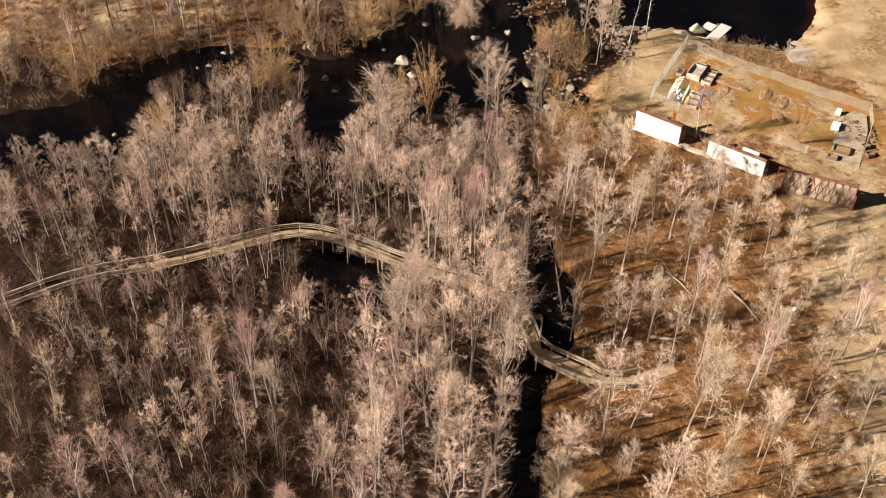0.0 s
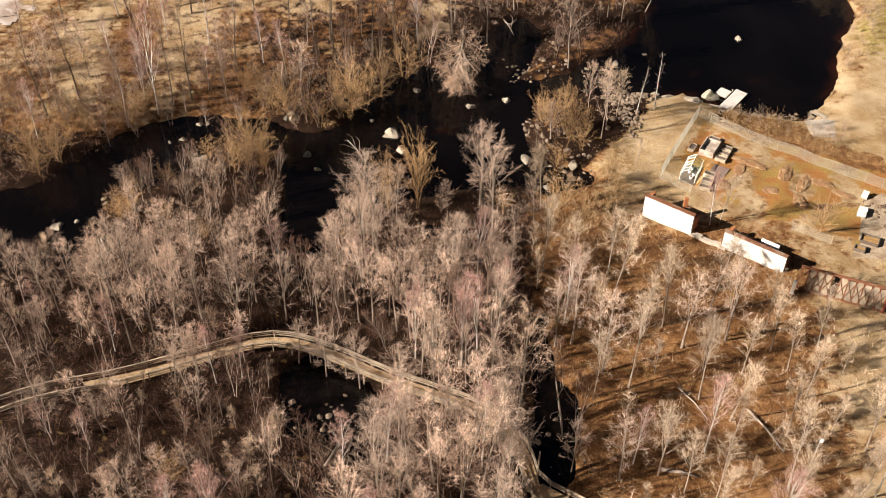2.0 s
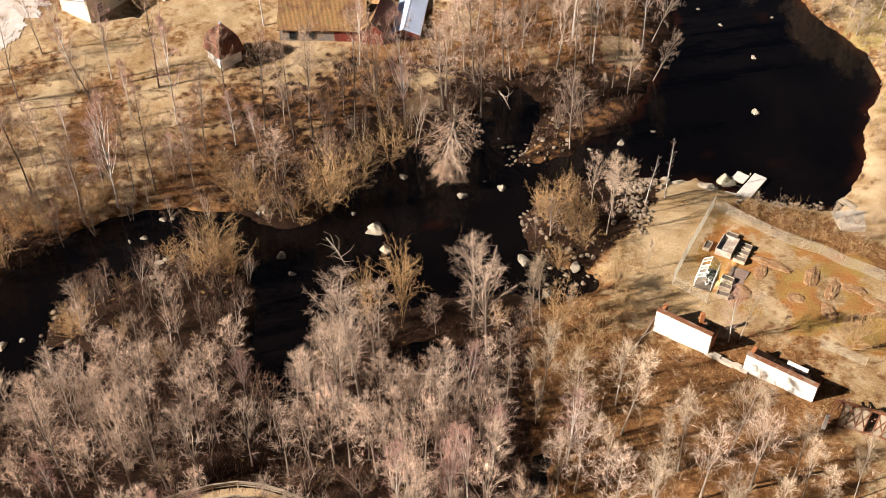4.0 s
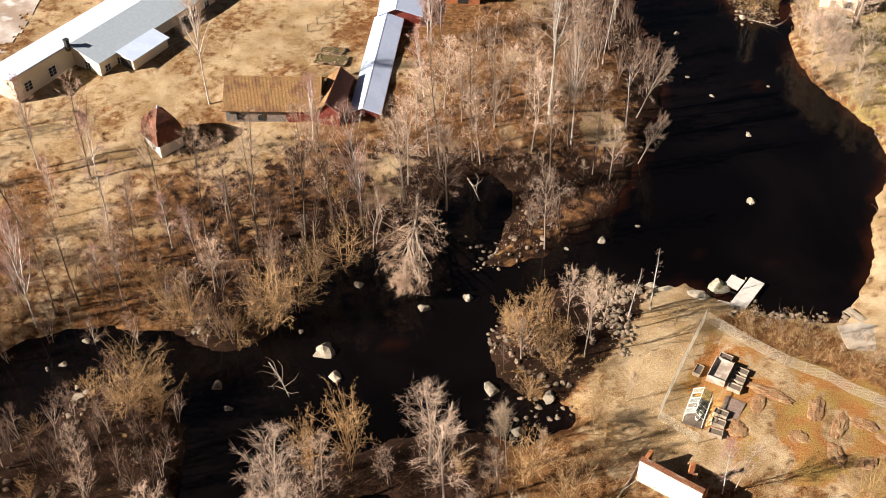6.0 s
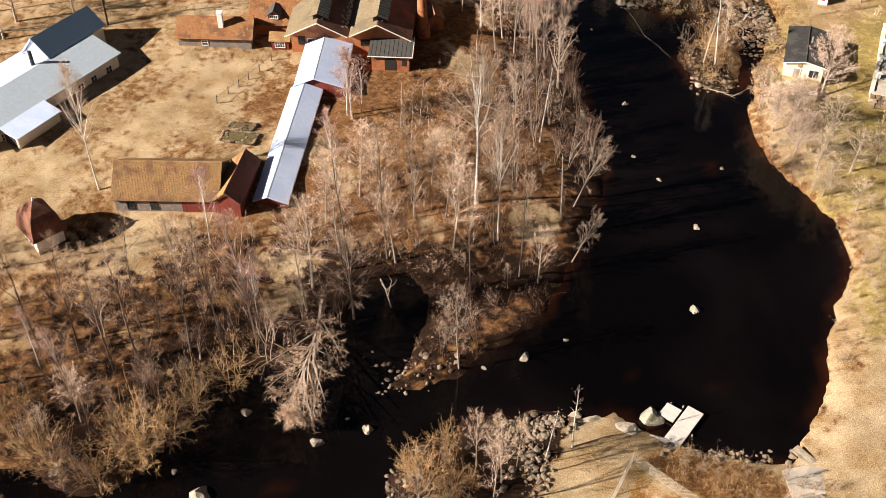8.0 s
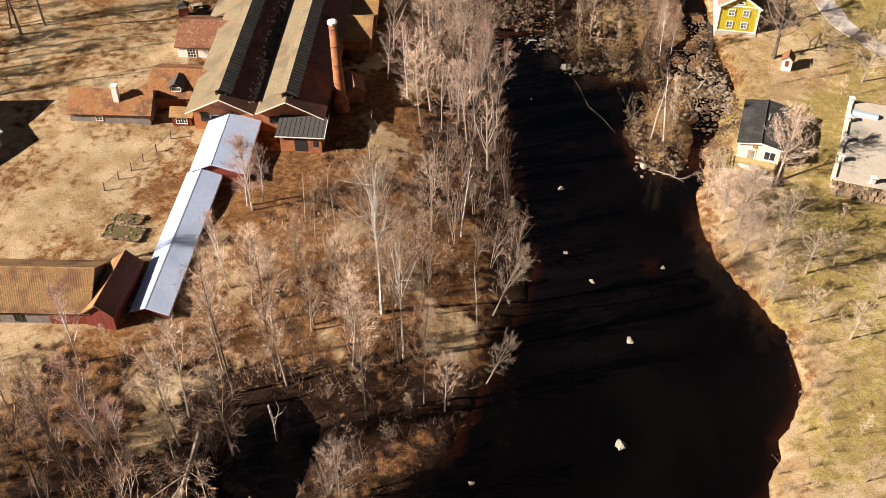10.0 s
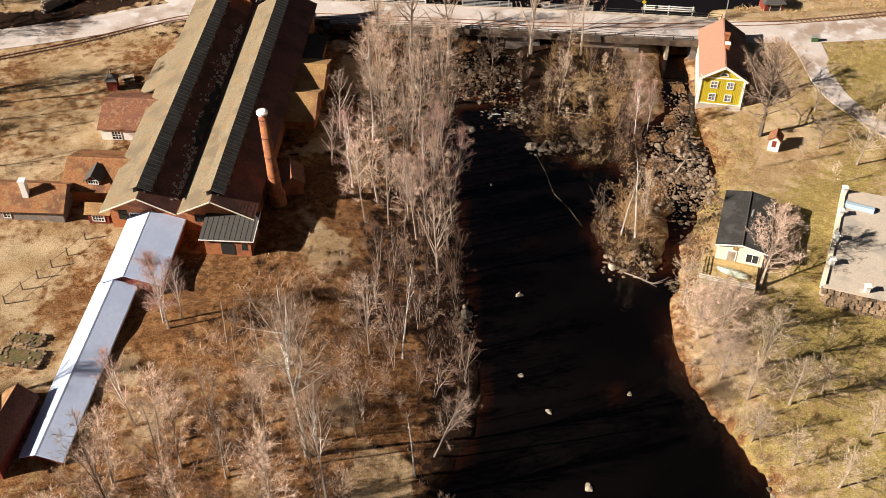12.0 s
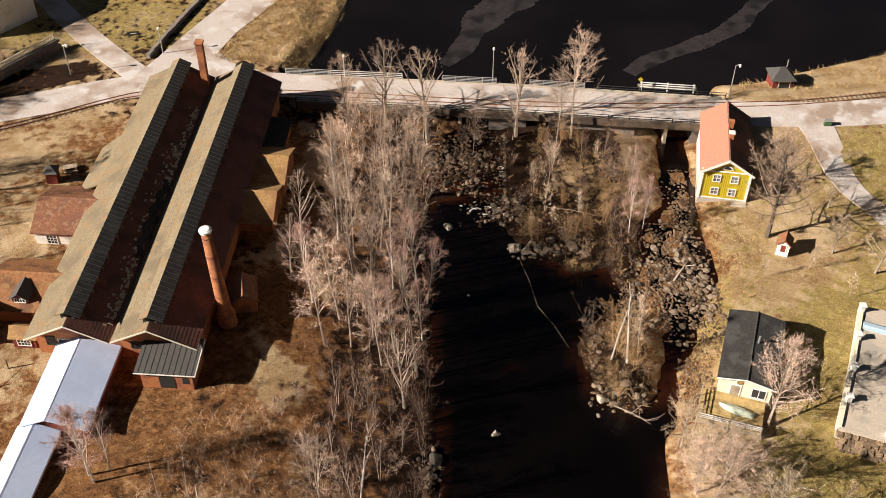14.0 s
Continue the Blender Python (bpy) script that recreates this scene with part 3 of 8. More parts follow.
# works hall: two long gabled halls side by side
HALL_Z = 4.6
HALL_M = pose(0.6, 244, HALL_Z, 0, 0, -1.6)
hall = thing("factory_hall", HALL_M, "long twin-gabled brick works hall with worn tile roofs, dun to the west and dark brown to the east", "factory")
part("wall", Mesh().prism([(-9.2, -2), (8.6, -2), (8.6, 3.4), (4.1, 5.6), (-0.3, 3.5), (-4.9, 5.6), (-9.2, 3.4)], -24.6, 24.5), BRICK, hall)
rsh = random.Random(5)
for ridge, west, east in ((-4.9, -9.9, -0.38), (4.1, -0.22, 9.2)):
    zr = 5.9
    # west slopes get the paler dun, east slopes the darker brown
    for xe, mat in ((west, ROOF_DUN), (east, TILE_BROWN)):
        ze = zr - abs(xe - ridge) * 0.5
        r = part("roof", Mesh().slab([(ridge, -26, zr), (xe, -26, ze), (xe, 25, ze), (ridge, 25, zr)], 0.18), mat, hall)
        part("barge_board", Mesh().slab([(ridge, -26.08, zr + 0.06), (xe, -26.08, ze + 0.06), (xe, -26.01, ze + 0.06), (ridge, -26.01, zr + 0.06)], 0.17), CREAM, r)
        courses = Mesh()
        step, n = 0.34, int(abs(xe - ridge) / 0.34)
        for k in range(1, n + 1):
            x = ridge + (xe - ridge) * k / n
            z = zr - abs(x - ridge) * 0.5
            courses.slab([(x - math.copysign(0.3, xe - ridge), -25.98, z + 0.16), (x, -25.98, z + 0.02), (x, 24.98, z + 0.02), (x - math.copysign(0.3, xe - ridge), 24.98, z + 0.16)], 0.03)
        tagged(part("tile_course", courses, mat, r), kind="stuff")
    v = part("ridge_ventilator", Mesh().prism([(ridge - 0.75, zr - 0.4), (ridge + 0.75, zr - 0.4), (ridge + 0.75, zr + 0.45), (ridge, zr + 0.85), (ridge - 0.75, zr + 0.45)], -24.5, 24.2), FELT, hall)
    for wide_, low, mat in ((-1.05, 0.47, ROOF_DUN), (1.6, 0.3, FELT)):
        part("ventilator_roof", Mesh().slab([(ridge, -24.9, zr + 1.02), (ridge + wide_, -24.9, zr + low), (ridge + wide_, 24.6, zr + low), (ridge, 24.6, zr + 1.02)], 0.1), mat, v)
    ribs = Mesh()
    k = -24.6
    while k < 24.4:
        ribs.slab([(ridge + 0.02, k, zr + 1.05), (ridge + 1.62, k, zr + 0.33), (ridge + 1.62, k + 0.06, zr + 0.33), (ridge + 0.02, k + 0.06, zr + 1.05)], 0.05)
        k += 0.75
    tagged(part("batten", ribs, TIN_BLACK, v), kind="stuff")
    br_ = Mesh()
    for k in range(27):
        br_.box((ridge + 1.5, -24 + k * 1.8, zr - 0.12), (0.16, 0.16, 0.8))
    tagged(part("ventilator_strut", br_, RUST, v), kind="stuff")
ext = part("roof", Mesh().slab([(-9.85, 0.5, 3.43), (-12.7, 0.5, 2.0), (-12.3, 9.6, 2.2), (-9.85, 11.0, 3.43)], 0.16), ROOF_DUN, hall)
# bare boards where the valley's tiles are gone
gap, hole = Mesh(), Mesh()
for k in range(330):
    y = rsh.uniform(-24, 17)
    x = -0.55 - abs(rsh.gauss(0, 0.75)) * (1.1 if -16 < y < 8 else 0.55)
    w, l = rsh.uniform(0.06, 0.34), rsh.uniform(0.12, 0.6)
    z = lambda q: 5.9 - (q + 4.9) * 0.5 + 0.07
    gap.slab([(x - w, y, z(x - w)), (x, y, z(x)), (x, y + l, z(x)), (x - w, y + l * rsh.uniform(0.6, 1), z(x - w))], 0.05)
for k in range(34):
    y = -13 + k * 0.42
    x, w = -1.0 + 0.2 * math.sin(k * 0.9), 0.28 + 0.25 * math.sin(math.pi * k / 34)
    hole.slab([(x - w, y, z(x - w) + 0.03), (x + w, y, z(x + w) + 0.03), (x + w, y + 0.43, z(x + w) + 0.03), (x - w, y + 0.43, z(x - w) + 0.03)], 0.06)
tagged(part("valley_patch", gap, CONCRETE, hall, "pale flaking mortar in the roof valley"), kind="stuff")
tagged(part("valley_gap", hole, FELT, hall, "dark gap of missing tiles in the valley"), kind="stuff")
for x, w, h in ((-3.2, 0.9, 0.9), (2.2, 1.5, 0.9), (-7.6, 0.9, 1.2)):
    window(hall, x, -24.61, 2.0, w, h, 0, IRON, (2, 1))
door(hall, -6.0, -24.61, 0.0, 1.4, 2.3, 0, IRON)
sq = part("square_chimney", Mesh().prism([(-0.45, -0.45), (0.45, -0.45), (0.45, 0.45), (-0.45, 0.45)], 2.5, 10.6, "z"), BRICK, hall, "slim square brick chimney")
sq.location = (-1.2, 22.9, 0)
part("chimney_cap", Mesh().box((0, 0, 10.7), (1.15, 1.15, 0.25)), BRICK, sq)


def wing(name, cx, cy, z, L, W, he, hr, wall_mat, roof_mats, label, ov=0.4, turn=88.4, category="outbuilding"):
    w = thing(name, pose(cx, cy, z, 0, 0, turn), label, category)
    gable_walls(w, L, W, he, hr, wall_mat)
    gable_roof(w, L, W, he, hr, ov, roof_mats)
    return w


# turned by 90 degrees the first slope faces south
wa = wing("factory_wing", -11.9, 228.0, HALL_Z, 9.0, 8.0, 2.0, 3.9, BRICK, (TILE, TILE), "brick side wing with an orange tile roof and dormer", 0.35)
dm = part("dormer", Mesh().prism([(-0.9, 2.6), (0.9, 2.6), (0.9, 3.3), (0, 4.0), (-0.9, 3.3)], -3.4, -1.0), RED_WOOD, wa)
dm.matrix_local = pose(0, 0.6, 0, 0, 0, 90) @ pose(0, 0, 0, 0, 0, 180)
for s in (-1, 1):
    part("dormer_roof", Mesh().slab([(0, -3.7, 4.1), (s * 1.2, -3.7, 3.15), (s * 1.2, -0.8, 3.15), (0, -0.8, 4.1)], 0.08), TIN_BLACK, dm)
window(dm, 0, -3.42, 2.95, 1.2, 0.5, 0, WHITE, (3, 0))
wb = wing("factory_wing", -10.9, 241.2, HALL_Z, 8.6, 8.6, 2.1, 3.9, WHITE, (TILE_RED, TILE_RED), "white plastered side wing with a worn red tile roof", 0.35)
window(wb, -4.31, 2.2, 1.0, 1.2, 1.3, -90, WHITE, (2, 2))
we = wing("factory_wing", 8.9, 251.4, HALL_Z, 9.6, 7.4, 2.0, 3.5, BRICK, (TILE_OLD, TILE_OLD), "low side wing with a ridged tan tile roof", 0.4)
wf = wing("factory_wing", 8.7, 244.2, HALL_Z, 9.2, 6.4, 2.0, 3.5, BRICK, (TILE_OLD, TILE_OLD), "low side wing with a ridged tan tile roof", 0.9)
for w_, half, run, ov in ((wa, 4.5, 4.0, 0.35), (wb, 4.3, 4.3, 0.35), (we, 4.8, 3.7, 0.4), (wf, 4.6, 3.2, 0.9)):
    hr, he = (3.9, 2.0) if w_ in (wa,) else (3.9, 2.1) if w_ is wb else (3.5, 2.0)
    rolls = Mesh()
    k = -half - 0.3
    d = (hr - he) / run
    while k < half + 0.3:
        rolls.slab([(0, k, hr + 0.172), (-run - ov, k, he - d * ov + 0.172), (-run - ov, k + 0.1, he - d * ov + 0.172), (0, k + 0.1, hr + 0.172)], 0.04)
        k += 0.2
    tagged(part("tile_roll", rolls, {wa: TILE, wb: TILE_RED}.get(w_, TILE_OLD), w_), kind="stuff")
lt = thing("lean_to", pose(11.0, 258.4, HALL_Z - 0.4, 0, 0, -1.6), "low lean-to with a black felt roof against the works hall", "outbuilding")
part("wall", Mesh().box((0, 0, 0.6), (2.8, 6.6, 3.2)), BRICK, lt)
part("roof", Mesh().slab([(-1.7, -3.6, 2.6), (1.7, -3.6, 2.25), (1.7, 3.6, 2.25), (-1.7, 3.6, 2.6)], 0.12), FELT, lt)

# cottage of slag stone beside the hall
cc = wing("stone_cottage", -21.2, 223.0, 4.75, 11.2, 5.4, 1.7, 3.5, STONE_WALL, (TILE, TILE), "slag-stone cottage with orange tile roof and white chimney", 0.45, 89.6, "house")
chimney(cc, -1.2, -1.0, 2.0, 5.1, 0.75, WHITE)
rolls = Mesh()
k = -5.8
while k < 5.8:
    rolls.slab([(0, k, 3.672), (-3.15, k, 1.572), (-3.15, k + 0.1, 1.572), (0, k + 0.1, 3.672)], 0.04)
    k += 0.2
tagged(part("tile_roll", rolls, TILE, cc), kind="stuff")
window(cc, -2.71, 1.5, 0.7, 0.8, 0.8, -90, WHITE, (1, 1))
rp = wing("porch", -11.2, 221.2, 4.3, 2.6, 1.8, 1.8, 2.5, RED_WOOD, (TILE_OLD, TILE_OLD), "small red timber porch with a mossy tile roof", 0.3)
window(rp, -0.91, 0.0, 1.0, 1.4, 0.8, -90, WHITE, (3, 1))

# brick annex with a dark sheet roof
ax = thing("brick_annex", pose(6.05, 217.3, 4.4, 0, 0, -1.6), "small orange brick annex with a black sheet-metal roof", "outbuilding")
part("wall", Mesh().prism([(-2.0, -1.5), (2.4, -1.5), (2.4, 3.0), (-2.0, 2.5)], -2.8, 2.8, "x"), BRICK, ax)
rf = part("roof", Mesh().slab([(-3.3, -2.4, 2.62), (3.3, -2.4, 2.62), (3.3, 2.5, 3.12), (-3.3, 2.5, 3.12)], 0.12), TIN_BLACK, ax)
sm_ = Mesh()
for k in range(10):
    x = -2.9 + k * 0.64
    sm_.slab([(x, -2.4, 2.66), (x + 0.05, -2.4, 2.66), (x + 0.05, 2.5, 3.16), (x, 2.5, 3.16)], 0.04)
part("seams", sm_, TIN_BLACK, rf)
part("edge_strip", Mesh().box((0, -2.43, 2.56), (6.7, 0.05, 0.14)), WHITE, rf)
part("edge_strip", Mesh().slab([(3.3, -2.45, 2.68), (3.38, -2.45, 2.68), (3.38, 2.5, 3.18), (3.3, 2.5, 3.18)], 0.2), WHITE, rf)
part("door", Mesh().prism([(-0.85, 0.0), (0.85, 0.0), (0.85, 1.7), (0.6, 2.0), (0, 2.15), (-0.6, 2.0), (-0.85, 1.7)], -2.04, -1.98), IRON, ax, "dark arched double door")
part("window", Mesh().prism([(1.7, 0.8), (2.4, 0.8), (2.4, 1.7), (2.05, 1.85), (1.7, 1.7)], -2.03, -1.98), GLASS, ax, "small dark arched window")

# white-roofed covered way
for near, far, z0, wide, he, hr, rx_, label in (((-8.0, 185.1), (-5.9, 208.4), 2.0, 4.1, 2.0, 2.85, -0.3, "long red timber walkway under a white sheet-metal roof"),
                                                ((-4.5, 208.1), (-4.1, 219.9), 3.75, 6.6, 2.5, 3.7, -0.6, "wider red timber passage under a white sheet-metal roof")):
    run = math.dist(near, far)
    turn = -math.degrees(math.atan2(far[0] - near[0], far[1] - near[1]))
    shed = thing("covered_walkway", pose((near[0] + far[0]) / 2, (near[1] + far[1]) / 2, z0 + (0.85 if wide < 5 else 0), 4.2 if wide < 5 else 0, 0, turn) @ pose(-rx_, 0, 0), label, "shed", "covered walkways")
    gable_walls(shed, run - 0.5, wide, he, hr, RED_WOOD, ridge_x=rx_)
    gable_roof(shed, run - 0.4, wide, he, hr, 0.3, (TIN_WHITE, TIN_WHITE), ridge_x=rx_, ridge_mat=TIN_WHITE, cap=0.03, thick=0.1)
    battens = Mesh()
    for k in range(int(wide / 0.4)):
        battens.box((-wide / 2 + 0.2 + 0.4 * k, -(run - 0.5) / 2 - 0.02, 0.35), (0.06, 0.05, 3.2))
    part("wall_battens", battens, RED_WOOD, shed)
    for side_ in (-1, 1):
        part("eaves_board", Mesh().box((side_ * (wide / 2 + 0.3), 0, he - 0.2), (0.05, run, 0.2)), WHITE, shed)
    part("foundation", Mesh().box((0, 0, -0.9), (wide + 0.2, run - 0.3, 1.6)), STONE_WALL, shed)

# round works chimney
stack = thing("factory_chimney", pose(10.5, 225.3, 4.4, 0.6, -2.0, 0), "tall tapered round brick chimney with a pale capped top", "chimney")
part("shaft", Mesh().tube([(0, 0, -1), (0, 0, 2.2), (0, 0, 14.0)], [0.84, 0.8, 0.54], 24), BRICK, stack, smooth=True)
part("base_ring", Mesh().tube([(0, 0, -1), (0, 0, 1.6), (0, 0, 1.8)], [1.1, 1.05, 0.84], 16), BRICK, stack)
for z in (4.5, 7.5, 10.5, 13.2):
    part("iron_band", Mesh().tube([(0, 0, z), (0, 0, z + 0.12)], [0.87 - z * 0.0215] * 2, 24), RUST, stack)
part("cap", Mesh().tube([(0, 0, 13.9), (0, 0, 14.0), (0, 0, 14.25), (0, 0, 14.4)], [0.58, 0.7, 0.7, 0.45], 24), WHITE, stack, "pale sheet-metal cap")
sh2 = thing("boiler_house", pose(11.9, 228.6, 4.2, 0, 0, 12), "small brick boiler house with a tiled roof at the chimney foot", "outbuilding")
gable_walls(sh2, 3.4, 2.8, 2.0, 2.9, BRICK)
gable_roof(sh2, 3.4, 2.8, 2.0, 2.9, 0.25, (TILE_RED, TILE_RED))

# yellow house
yh = thing("house", pose(72.3, 259.9, 0.9, 0, 0, -7.5), "yellow two-storey timber house, its tiled roof pale to the west and dark brown to the east", "house")
part("foundation", Mesh().box((0, 0, -0.75), (6.4, 12.8, 2.2)), CONCRETE, yh)
part("wall", Mesh().prism([(-3.1, 0.35), (3.1, 0.35), (3.1, 5.0), (0, 7.0), (-3.1, 5.0)], -6.3, 6.3), YELLOW, yh)
# west slope pale salmon, east slope dark brown
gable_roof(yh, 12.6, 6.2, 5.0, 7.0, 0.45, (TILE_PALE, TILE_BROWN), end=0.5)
for s in (-1, 1):
    part("corner_board", Mesh().box((s * 3.1, -6.3, 2.7), (0.3, 0.3, 4.9)), WHITE, yh)
    part("barge_board", Mesh().slab([(0, -6.86, 7.25), (s * 3.6, -6.86, 4.92), (s * 3.6, -6.81, 4.92), (0, -6.81, 7.25)], 0.34), WHITE, yh)
part("plinth_board", Mesh().box((0, -6.33, 0.4), (6.3, 0.08, 0.2)), WHITE, yh)
part("belt_board", Mesh().box((0, -6.33, 4.9), (6.2, 0.08, 0.2)), WHITE, yh)
for k in range(24):
    part("cover_strip", Mesh().box((-2.95 + k * 0.256, -6.32, 2.65), (0.035, 0.03, 4.3)), YELLOW, yh)
for x in (-1.15, 1.15):
    for z in (1.6, 3.75):
        window(yh, x, -6.34, z, 0.85, 1.05, 0, WHITE, (1, 1), GLASS_GREY)
HALF = [(0.75 * math.cos(math.pi * k / 10), 5.3 + 0.62 * math.sin(math.pi * k / 10)) for k in range(11)]
at = part("attic_window", Mesh().prism(HALF, -6.42, -6.3), WHITE, yh, "white half-round attic window")
part("pane", Mesh().prism([(x * 0.62, 5.4 + (z - 5.3) * 0.62) for x, z in HALF], -6.44, -6.4), GLASS, at)
# thin cream face over the west wall; the other walls stay yellow
part("wall_cladding", Mesh().box((-3.14, 0, 2.6), (0.06, 12.4, 4.6)), CREAM, yh)
chimney(yh, 0.2, 0.9, 5.8, 8.0, 0.65, BRICK)
chimney(yh, 0.2, -1.6, 5.8, 7.9, 0.65, BRICK, WHITE)
for k in range(4):
    part("step", Mesh().box((2.2, -6.9 - 0.35 * k, 0.1 - 0.25 * k), (2.0, 0.4, 0.7)), CONCRETE, yh)

# black-roofed cottage
bc = thing("cottage", pose(69.85, 223.5, 1.6, 0, 0, -16), "cream one-storey cottage with a black felt roof", "house")
gable_walls(bc, 10.2, 5.6, 3.0, 3.5, CREAM)
gable_roof(bc, 10.2, 5.6, 3.0, 3.5, 0.4, (FELT, FELT), end=0.3)
for s in (-1, 1):
    part("barge_board", Mesh().slab([(0, -5.47, 3.7), (s * 3.2, -5.47, 3.04), (s * 3.2, -5.42, 3.04), (0, -5.42, 3.7)], 0.18), WHITE, bc)
window(bc, 1.5, -5.11, 1.6, 1.4, 1.3, 0, WHITE, (1, 0))
door(bc, -1.0, -5.11, 0.1, 0.95, 2.05, 0, WOOD_GREY)
part("fan_light", Mesh().tube([(-0.7, -5.1, 2.75), (-0.7, -5.2, 2.75)], [0.32, 0.32], 14), TILE_OLD, bc, "small yellow half-round light over the door")
part("roof_hatch", Mesh().box((0.55, -0.6, 3.75), (0.7, 0.9, 0.5)), IRON, bc)
part("flue", Mesh().tube([(0.5, 0.6, 3.3), (0.5, 0.6, 4.6)], [0.12, 0.12], 8), STEEL, bc)
dk = thing("deck", pose(66.84, 216.6, 1.3, 0, 0, -16), "golden timber sun deck with a white railing before the cottage", "deck")
for k in range(25):
    part("board", Mesh().box((0, -2.15 + k * 0.18, 0.9), (6.9, 0.165, 0.06)), DECK_TAN, dk)
part("under_frame", Mesh().box((0, 0, 0.55), (6.8, 4.4, 0.62)), WOOD_GREY, dk)
for x in (-3.4, -1.7, 0, 1.7, 3.4):
    part("post", Mesh().box((x, -2.2, 0.6), (0.12, 0.12, 2.6)), WOOD_GREY, dk)
for y in (-1.1, 0, 1.1, 2.2):
    part("post", Mesh().box((-3.4, y, 0.9), (0.12, 0.12, 2.0)), WOOD_GREY, dk)
for z in (1.3, 1.55, 1.85):
    part("rail", Mesh().box((0, -2.2, z), (6.9, 0.06, 0.1)), WHITE, dk)
    part("rail", Mesh().box((-3.4, 0, z), (0.06, 4.4, 0.1)), WOOD_GREY, dk)
for k in range(34):
    part("baluster", Mesh().box((-3.3 + k * 0.2, -2.2, 1.4), (0.05, 0.04, 0.9)), WOOD_GREY, dk)
bt = thing("rowing_boat", pose(67.4, 216.6, 2.24, 0, 0, -25) @ Matrix.Diagonal((0.98, 0.8, 0.8, 1)), "upturned pale green rowing boat lying on the deck", "boat")
hull = Mesh()
st = [(-2.0, 0.02, 0.3), (-1.4, 0.5, 0.42), (-0.4, 0.72, 0.5), (0.8, 0.7, 0.5), (1.7, 0.5, 0.45), (2.0, 0.45, 0.42)]
for i, (x, w, h) in enumerate(st):
    hull.v += [(x, -w, 0), (x, -w * 0.75, h * 0.75), (x, 0, h), (x, w * 0.75, h * 0.75), (x, w, 0)]
for i in range(len(st) - 1):
    hull.f += [(5 * i + k, 5 * i + k + 1, 5 * i + 6 + k, 5 * i + 5 + k) for k in range(4)]
hull.f.append((25, 26, 27, 28, 29))
part("hull", hull, material("pale_green_hull", (0.50, 0.56, 0.46), 0.5, spread=0.1), bt, smooth=True)
part("keel", Mesh().box((-0.1, 0, 0.5), (3.6, 0.06, 0.1)), WOOD_GREY, bt)

# bell-roofed white pavilion
tw = thing("bell_roofed_pavilion", pose(-35.4, 178.6, 2.3, 0, 0, 43) @ Matrix.Diagonal((0.98, 0.98, 1.0, 1)), "white plastered pavilion with a tall curved brown tile roof", "outbuilding")
part("wall", Mesh().box((0, 0, 0.6), (3.7, 4.1, 3.4)), WHITE, tw)
rm = Mesh()
prof = [(1.08, 2.3), (1.0, 2.7), (0.94, 3.6), (0.85, 4.5), (0.68, 5.2), (0.36, 6.0), (0.04, 6.7)]
rings = [[(sx * 2.15 * a, sy * 2.35 * a, z) for sx, sy in ((-1, -1), (1, -1), (1, 1), (-1, 1))] for a, z in prof]
rm.add(sum(rings, []), [(4 * i + k, 4 * i + (k + 1) % 4, 4 * i + 4 + (k + 1) % 4, 4 * i + 4 + k) for i in range(len(prof) - 1) for k in range(4)])
part("roof", rm, TILE_MID, tw)
part("finial", Mesh().tube([(0, 0, 6.4), (0, 0, 6.8), (0, 0, 7.1)], [0.22, 0.16, 0.04], 8), TIN_WHITE, tw)
for k in range(6):
    part("roof_peg", Mesh().box((-2.0, -1.5 + 0.5 * k, 2.9 + 0.25 * (k % 2)), (0.3, 0.22, 0.2)), TILE, tw)
window(tw, -1.86, -0.3, 1.0, 0.7, 0.9, -90, WHITE, (1, 1))
part("bracket", Mesh().box((2.1, 1.4, 1.9), (0.9, 0.5, 0.25)), WHITE, tw)

# ochre-tiled barn and its link
bn = wing("barn", -20.9, 187.7, 3.0, 13.3, 8.0, 2.3, 5.0, STONE_WALL, (TILE_BARN, TILE_BARN), "dark stone and red timber barn under mossy ochre tiles", 0.45, 90.5, "barn")
rolls = Mesh()
k = -6.9
while k < 6.9:
    rolls.slab([(0, k, 5.185), (-4.45, k, 2.18), (-4.45, k + 0.09, 2.18), (0, k + 0.09, 5.185)], 0.05)
    k += 0.2
tagged(part("tile_roll", rolls, TILE_BARN, bn), kind="stuff")
part("red_boarding", Mesh().box((-4.03, -4.3, 0.8), (0.08, 4.6, 3.0)), RED_WOOD, bn)
for y in (4.6, 1.6):
    window(bn, -4.02, y, 1.0, 0.8, 1.0, -90, IRON, (1, 1))
lk = thing("link_roof", pose(-12.3, 187.6, 3.2, 0, 0, -8), "brown tiled gabled link between barn and walkway", "outbuilding")
gable_walls(lk, 8.6, 3.4, 2.2, 3.6, RED_WOOD)
# tan tiles on the west slope, darker brown on the east
gable_roof(lk, 8.6, 3.4, 2.2, 3.6, 0.3, (TILE_OLD, TILE_BROWN))

# pale sheet-roofed long house
wh = thing("long_house", pose(-45.0, 208.2, 3.9, 0, 0, -31), "cream plastered long house with pale standing-seam sheet roofs", "house")
part("wall", Mesh().prism([(-6.8, -1.5), (-0.2, -1.5), (-0.2, 3.9), (-6.8, 2.3)], -25.5, 14), CREAM, wh)
part("wall", Mesh().prism([(-0.2, -1.5), (5.4, -1.5), (5.4, 2.6), (-0.2, 3.9)], -14.4, 11.0), CREAM, wh)


